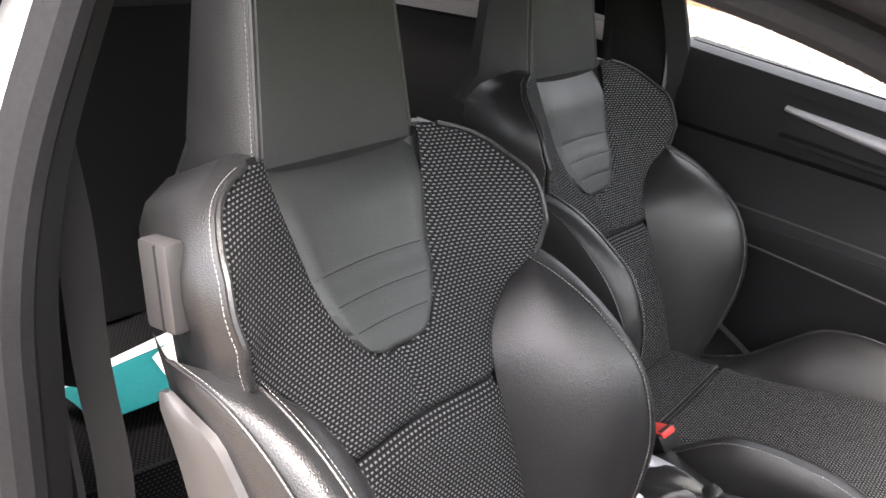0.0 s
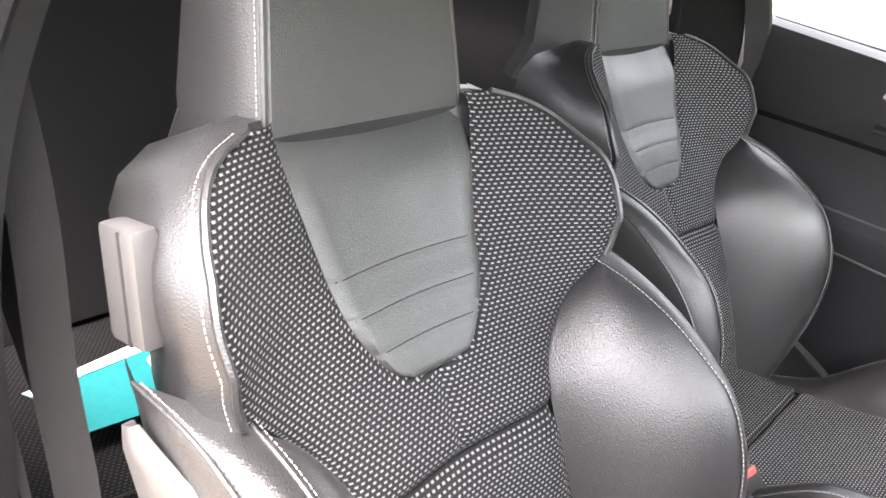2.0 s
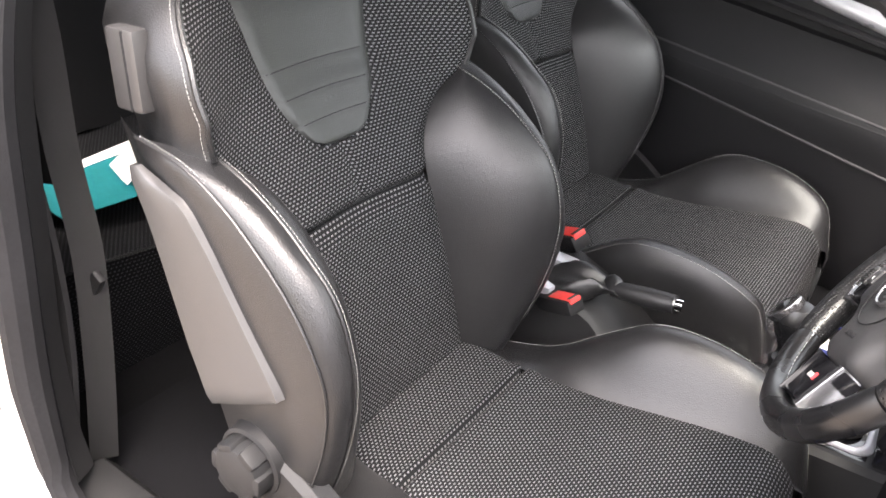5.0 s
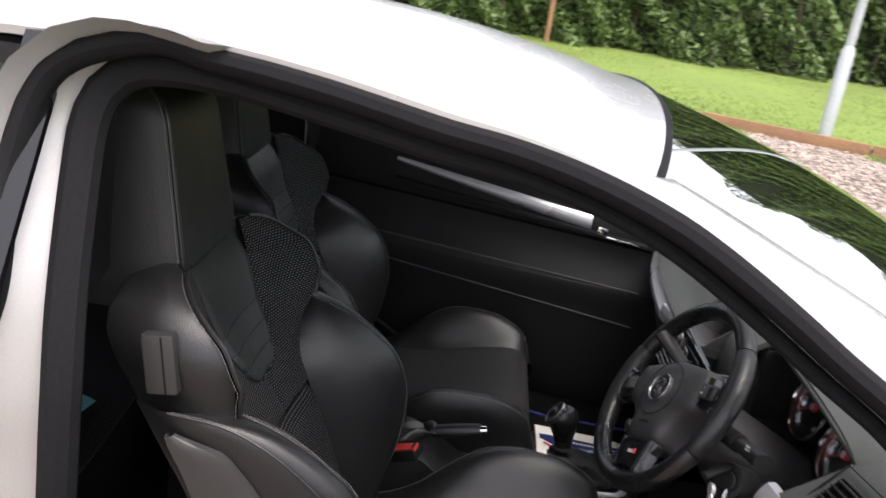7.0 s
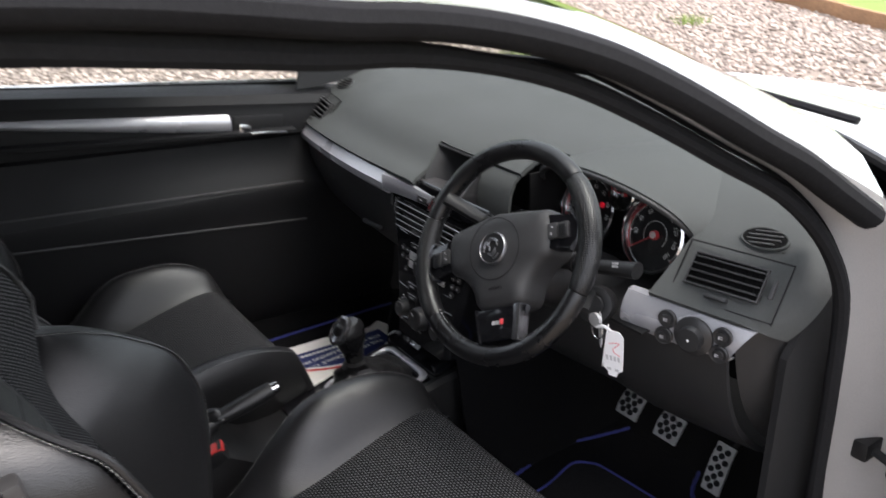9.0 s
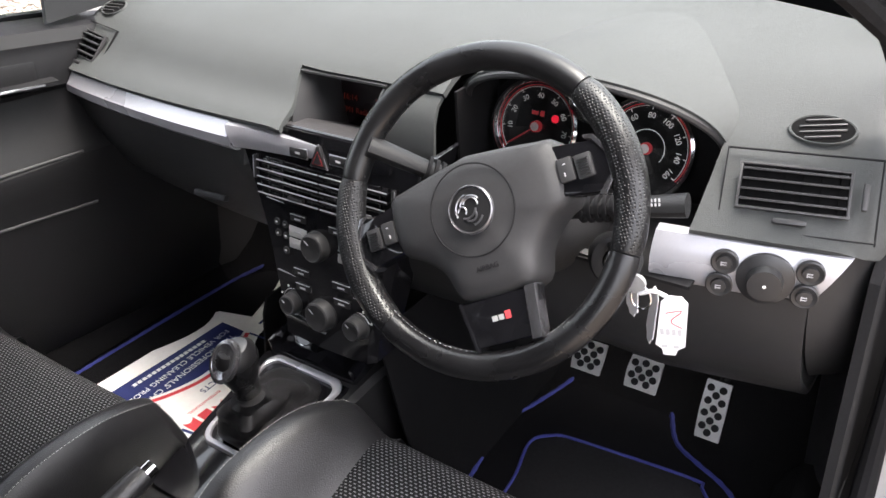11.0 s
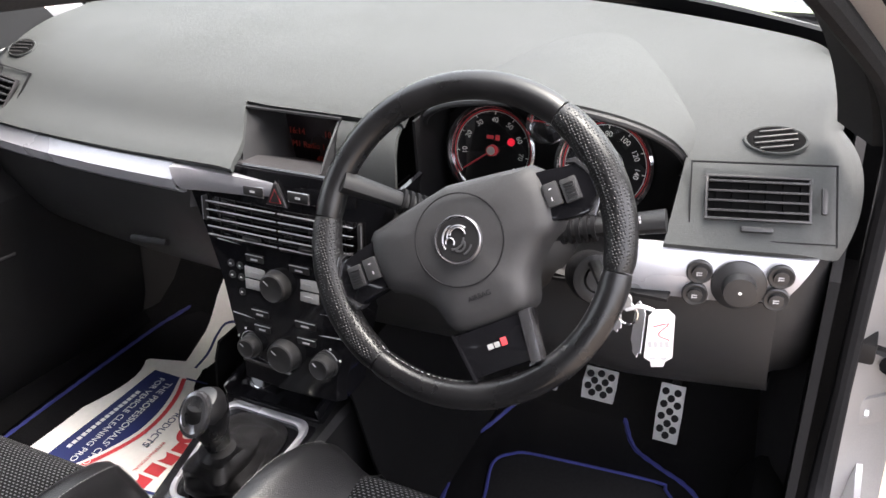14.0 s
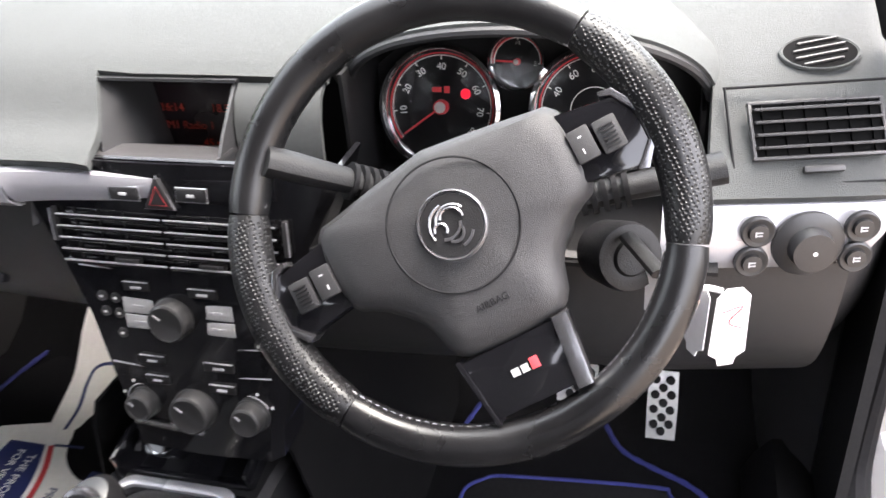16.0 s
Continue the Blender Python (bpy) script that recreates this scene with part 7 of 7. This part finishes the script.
floor_text("THE PROFESSIONALS' CHOICE", 0.0198, 0.046, 0.418, WHITE_INK, 183)
floor_text("FOR VEHICLE CLEANING PRODUCTS", 0.0186, 0.032, 0.443, WHITE_INK, 182)
part("print_bar", joined(*[block((0.0085, 0.009, 0.0004), 0, (0.139 - 0.0115 * k, 0.474, paper_z(0.139 - 0.0115 * k, 0.474) + 0.003)) for k in range(16)]), WHITE_INK, pm, "plain white printed line")
floor_text("PRODUCTS", 0.0205, 0.075, 0.347, BLUE_INK, 181)
floor_text("INTERNATIONAL", 0.0100, 0.004, 0.316, RED_INK, 180)

# ---- driver's door, standing open ----
HINGE = Vector((0.475, -0.835, 0))
DOOR_OPEN = 73
ddoor = thing("driver_door", "open silver driver's door with dark inner trim", "door", Matrix.Translation(HINGE) @ pose(0, 0, 0, 0, 0, DOOR_OPEN))
# door coordinates: closed, it runs back along -x from the hinge; inner face towards +y


def d_out(z):
    return -0.025 - 0.02 * math.sin((z - 0.25) * 4.2)


rows = [[(-u, d_out(z), z) for z in np.linspace(0.27, belt(0.4 - u) - 0.01, 12)] for u in np.linspace(0.01, 1.36, 20)]
part("door_skin", sheet(rows, 0.008, True), PAINT, ddoor, "silver outer skin")
rows = [[(-u, y, z) for u, y in ((0.008, -0.030), (0.010, 0.0), (0.02, 0.016), (0.06, 0.034), (0.11, 0.052), (0.128, 0.072), (0.134, 0.100))] for z in np.linspace(0.29, 0.94, 10)]
part("door_front_edge", sheet(rows, 0.004), JAMB, ddoor, "silver front edge of the door")
rows = [[(-1.355, -0.03 + 0.11 * q, z) for q in np.linspace(0, 1, 4)] for z in np.linspace(0.29, 1.0, 8)]
part("door_rear_edge", sheet(rows, 0.006), JAMB, ddoor)
rows = [[(-u, -0.03 + 0.12 * q, 0.275) for q in np.linspace(0, 1, 4)] for u in np.linspace(0.02, 1.35, 8)]
part("door_bottom_edge", sheet(rows, 0.006), JAMB, ddoor)
rows = []
for u in np.linspace(0.135, 1.33, 34):
    b = belt(0.4 - u)
    e = 0.02 * max(0, (0.19 - u) / 0.055)
    rows.append([(-u, y - e, z) for y, z in ((0.085, 0.30), (0.105, 0.34), (0.125, 0.45), (0.13, 0.58), (0.135, 0.66), (0.14, 0.70), (0.115, 0.735), (0.105, 0.80), (0.108, 0.88), (0.105, b - 0.03), (0.09, b - 0.005), (0.03, b))])
part("door_trim", sheet(rows, 0.008), DOOR_TRIM, ddoor, "dark grey moulded door trim")
part("speaker_corner", sheet([[(-0.03 - 0.20 * a, 0.080 - 0.012 * s, 0.955 + (0.17 * a ** 0.8) * s) for s in np.linspace(0, 1, 6)] for a in np.linspace(0.06, 1, 8)], 0.012), SHELL, ddoor, "black corner cover with a small speaker")
part("tweeter", moved(lathe([(0, 0.030), (0.005, 0.030), (0.006, 0.026), (0.004, 0.024), (0.006, 0.001)], 28, "z"), frame_on((-0.12, 0.088, 0.965), (-1, 0, 0), (0, 0, 1))), SHELL, ddoor, "round black tweeter")
part("door_pull", tube(smooth_line([(-0.50, 0.135, 0.80), (-0.52, 0.16, 0.79), (-0.75, 0.165, 0.80), (-0.78, 0.135, 0.81)], 16), 0.014, 8), SILVER_TRIM, ddoor, "silver pull handle")
part("handle", block((0.08, 0.012, 0.014), 0.004, (-0.30, 0.128, 0.86)), CHROME, ddoor, "chrome door lever")
part("pocket", block((0.6, 0.03, 0.10), 0.012, (-0.62, 0.125, 0.42)), DOOR_TRIM, ddoor, "door pocket")
# window frame
fr = [(-0.20, 0.03, 0.97), (-0.42, -0.02, 1.10), (-0.68, -0.085, 1.24), (-0.95, -0.13, 1.34), (-1.15, -0.145, 1.37), (-1.29, -0.145, 1.36), (-1.345, -0.12, 1.28), (-1.335, -0.03, 1.03)]
part("window_frame", tube(smooth_line(fr, 50), 0.020, 8, flat=0.7), RUBBER, ddoor, "black window frame")
# check strap and hinges
strap = thing("door_check", "black door check strap between pillar and door", "check strap")
hp = Matrix.Translation(HINGE) @ pose(0, 0, 0, 0, 0, DOOR_OPEN)
end = hp @ Vector((-0.02, 0.05, 0.565))
part("strap", tube([(0.435, -0.765, 0.572), tuple((Vector((0.435, -0.765, 0.572)) + end) / 2), tuple(end)], 0.009, 8, flat=0.6), SHELL, strap, "black metal strap")
part("strap_block", block((0.05, 0.03, 0.035), 0.006, (0.435, -0.765, 0.573)), SHELL, strap, "black strap bracket")
for z in (0.42, 0.80):
    hg = part("door_hinge", block((0.06, 0.016, 0.055), 0.004, (0.452, -0.815, z), (0, 0, -50)), JAMB, car, "grey metal door hinge with bolts")
    part("hinge_pin", moved(lathe([(-0.035, 0.009), (0.035, 0.009)], 12, "z"), pose(0.478, -0.842, z)), METAL, hg)
    part("bolt", moved(lathe([(0, 0.009), (0.006, 0.008), (0.0065, 0.001)], 6, "y"), pose(0.44, -0.808, z) @ pose(0, 0, 0, 180, 0, 0)), METAL, hg)
lo = hp @ Vector((-0.01, 0.03, 0.52))
part("cable_boot", tube(smooth_line([(0.46, -0.80, 0.53), (0.48, -0.83, 0.50), tuple(lo)], 24), 0.012, 10, radii=[0.011 + 0.003 * (i % 2) for i in range(24)]), RUBBER, strap, "ribbed rubber cable boot")

# ---- edging, gravel stones, hedge, lamp post ----
TIMBER = surface("weathered_timber", (0.30, 0.17, 0.09), 0.85, grain=120, bump=0.6, patch=2.5, vary=0.35)
edging = thing("timber_edging", "weathered reddish timber edging round the gravel", "edging", EDGE_AT)
rng = np.random.RandomState(11)
x = -30.0
while x < CORNER_X:
    ln = rng.uniform(1.6, 2.6)
    part("board", block((ln - 0.02, 0.07, 0.17), 0.01, (x + ln / 2, KERB_Y + rng.uniform(-0.02, 0.02), 0.06 + rng.uniform(-0.012, 0.012)), (0, rng.uniform(-0.4, 0.4), rng.uniform(-0.7, 0.7))), TIMBER, edging)
    x += ln
y = KERB_Y
while y > -14:
    ln = rng.uniform(1.6, 2.6)
    part("board", block((0.07, ln - 0.02, 0.17), 0.01, (CORNER_X + rng.uniform(-0.02, 0.02) - 0.02 * (KERB_Y - y), y - ln / 2, 0.06), (0, 0, rng.uniform(-0.7, 0.7))), TIMBER, edging)
    y -= ln

STONE = surface("gravel_stones", (0.37, 0.305, 0.26), 0.8, grain=80, patch=20, vary=0.25, random_tone=0.55)


def stones(n, x0, x1, y0, y1, size, seed):
    """Many small uneven stones in one mesh."""
    r = np.random.RandomState(seed)
    base = np.array([(1, 0, 0), (-1, 0, 0), (0, 1, 0), (0, -1, 0), (0, 0, 1), (0, 0, -1.0)])
    tri = np.array([(0, 2, 4), (2, 1, 4), (1, 3, 4), (3, 0, 4), (2, 0, 5), (1, 2, 5), (3, 1, 5), (0, 3, 5)])
    c = np.stack([r.uniform(x0, x1, n), r.uniform(y0, y1, n), r.uniform(0.0, 0.014, n)], axis=1)
    sc = size * r.uniform(0.5, 1.35, (n, 1, 1)) * np.array([1.0, 0.8, 0.6]) * r.uniform(0.7, 1.3, (n, 6, 1))
    v = base[None] * sc
    a = r.uniform(0, 2 * math.pi, n)
    ca, sa = np.cos(a)[:, None], np.sin(a)[:, None]
    v = np.stack([v[:, :, 0] * ca - v[:, :, 1] * sa, v[:, :, 0] * sa + v[:, :, 1] * ca, v[:, :, 2] + r.uniform(-0.3, 0.3, (n, 1)) * v[:, :, 0]], axis=2) + c[:, None]
    f = (tri[None] + 6 * np.arange(n)[:, None, None]).reshape(-1, 3)
    me = bpy.data.meshes.new("gravel_stones")
    me.vertices.add(n * 6), me.loops.add(len(f) * 3), me.polygons.add(len(f))
    me.vertices.foreach_set("co", v.reshape(-1))
    me.loops.foreach_set("vertex_index", f.reshape(-1))
    me.polygons.foreach_set("loop_start", np.arange(len(f)) * 3)
    me.update(), me.validate()
    me.materials.append(STONE)
    return me


for k, (n, box, size) in enumerate(((64000, (-3.0, 10.0, 2.2, 9.55), 0.026), (16000, (2.0, 10.0, -4.0, 2.2), 0.032), (16000, (-9.0, -3.0, 3.0, 12.5), 0.034), (9000, (-3.0, 4.0, 9.5, 12.0), 0.034))):
    g = new("gravel_stones", stones(n, *box, size, 20 + k))
    tagged(g, "loose pinkish and grey gravel stones", "gravel", kind="stuff")

LEAF = surface("hedge_leaves", (0.10, 0.155, 0.045), 0.6, grain=40, patch=0.6, vary=0.35, random_tone=0.6)
BARK = surface("bark", (0.09, 0.07, 0.05), 0.9, grain=60, bump=0.6, vary=0.3)


def leaves(n, place, size, seed):
    """Many small bent leaves, laid by a function of random numbers."""
    r = np.random.RandomState(seed)
    p = place(r, n)
    u = r.normal(size=(n, 3))
    u /= np.linalg.norm(u, axis=1, keepdims=True)
    w = np.cross(u, r.normal(size=(n, 3)))
    w /= np.linalg.norm(w, axis=1, keepdims=True)
    s = size * r.uniform(0.6, 1.4, (n, 1))
    v = np.stack([p - u * s, p + w * s * 0.5, p + u * s, p - w * s * 0.5], axis=1)
    v[:, 1:4:2, 2] += 0.15 * s
    f = (np.array([(0, 1, 2, 3)])[None] + 4 * np.arange(n)[:, None, None]).reshape(-1, 4)
    me = bpy.data.meshes.new("leaves")
    me.vertices.add(n * 4), me.loops.add(n * 4), me.polygons.add(n)
    me.vertices.foreach_set("co", v.reshape(-1))
    me.loops.foreach_set("vertex_index", f.reshape(-1))
    me.polygons.foreach_set("loop_start", np.arange(n) * 4)
    me.update(), me.validate()
    return me


def hedge_front(x):
    return 19.5 + 0.10 * (x - 3) + 0.5 * np.sin(x * 0.9) + 0.35 * np.sin(x * 2.3 + 1)


def hedge_place(r, n):
    x = r.uniform(-16, 24, n)
    top = 3.6 + 5.0 / (1 + np.exp(4.0 - x)) + 0.8 * np.sin(x * 0.55 + 1) + 0.5 * np.sin(x * 1.7)
    z = 0.1 + (top - 0.1) * r.uniform(0, 1, n)
    lump = 0.55 * np.sin(x * 3.1 + z * 2.0) * np.sin(z * 2.7 + x) + 0.25 * np.sin(x * 7.3 + z * 5)
    y = hedge_front(x) + lump + np.abs(r.normal(0, 0.28, n)) + 0.5 * np.maximum(0, z - 1.2) * 0.25
    return np.stack([x, y, z], axis=1)


hedge = thing("hedge", "tall dark green mixed hedge behind the lawn", "hedge")
me = leaves(120000, hedge_place, 0.085, 5)
me.materials.append(LEAF)
ob = new("leaves", me)
ob.parent = hedge
# one dark sheet behind the leaves; its colour paints the hedge's inner shade
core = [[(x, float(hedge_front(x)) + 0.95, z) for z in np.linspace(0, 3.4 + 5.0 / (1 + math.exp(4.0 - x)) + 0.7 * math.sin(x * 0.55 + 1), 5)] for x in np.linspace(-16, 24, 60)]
part("hedge_core", sheet(core), surface("hedge_shade", (0.02, 0.03, 0.012), 0.95, grain=20, bump=0.8, vary=0.4), hedge, "dark sheet behind the leaves, the hedge's inner shade in its colour")
for k in range(26):
    xx = -14 + k * 1.45 + 0.5 * math.sin(k * 5.1)
    part("stem", tube(smooth_line([(xx, float(hedge_front(xx)) + 0.35, 0), (xx + 0.1, float(hedge_front(xx)) + 0.45, 1.2), (xx - 0.1, float(hedge_front(xx)) + 0.5, 2.6)], 8), 0.04, 6), BARK, hedge)

# grass tufts: blades along the edging and weeds in the gravel
GRASS = surface("grass_blades", (0.19, 0.27, 0.06), 0.8, grain=30, patch=0.7, vary=0.3, random_tone=0.4)


def blades(n, place, h, seed):
    r = np.random.RandomState(seed)
    p = place(r, n)
    a = r.uniform(0, 2 * math.pi, n)
    w = 0.006
    side = np.stack([np.cos(a), np.sin(a), 0 * a], axis=1) * w
    hh = h * r.uniform(0.5, 1.3, (n, 1))
    lean = np.concatenate([r.normal(0, 0.35, (n, 2)), np.ones((n, 1))], axis=1) * hh
    v = np.stack([p - side, p + side, p + lean], axis=1)
    f = np.arange(n * 3)
    me = bpy.data.meshes.new("blades")
    me.vertices.add(n * 3), me.loops.add(n * 3), me.polygons.add(n)
    me.vertices.foreach_set("co", v.reshape(-1))
    me.loops.foreach_set("vertex_index", f)
    me.polygons.foreach_set("loop_start", np.arange(n) * 3)
    me.update(), me.validate()
    me.materials.append(GRASS)
    return me


def lawn_place(r, n):
    y = KERB_Y + 0.08 + 10 * r.uniform(0, 1, n) ** 1.6
    return np.stack([r.uniform(-8, 14, n), y, 0 * y + 0.085], axis=1)


def weed_place(r, n):
    cx, cy = r.uniform(-2, 9.5, 26), r.uniform(3.0, 9.3, 26)
    k = r.randint(0, 26, n)
    return np.stack([cx[k] + r.normal(0, 0.10, n), cy[k] + r.normal(0, 0.10, n), 0 * cx[k] + 0.0], axis=1)


g = new("lawn_grass", blades(60000, lawn_place, 0.045, 8))
g.matrix_basis = EDGE_AT
tagged(g, "short green lawn grass", "grass", kind="stuff")
g = new("gravel_weeds", blades(2600, weed_place, 0.09, 9))
tagged(g, "small green weeds growing through the gravel", "weeds", kind="stuff")

post = thing("street_lamp", "galvanised grey street lamp post at the lawn edge", "lamp post")
GALV = surface("galvanised_steel", (0.50, 0.53, 0.54), 0.5, 0.5, grain=80, bump=0.1, patch=3, vary=0.12)
part("post_base", moved(lathe([(-0.2, 0.085), (1.15, 0.085), (1.22, 0.06), (1.23, 0.055)], 24, "z"), pose(3.97, 9.40, 0)), GALV, post, "wider base section")
part("post_shaft", moved(lathe([(1.2, 0.055), (5.6, 0.042)], 20, "z"), pose(3.97, 9.40, 0)), GALV, post)
part("lamp_head", block((0.5, 0.18, 0.10), 0.03, (3.77, 9.40, 5.62)), GALV, post, "grey lantern")
pole = thing("timber_pole", "thin reddish timber pole in front of the hedge", "pole")
part("shaft", tube([(0.78, 19.0, 0), (0.80, 19.0, 4.2)], 0.06, 10), TIMBER, pole)
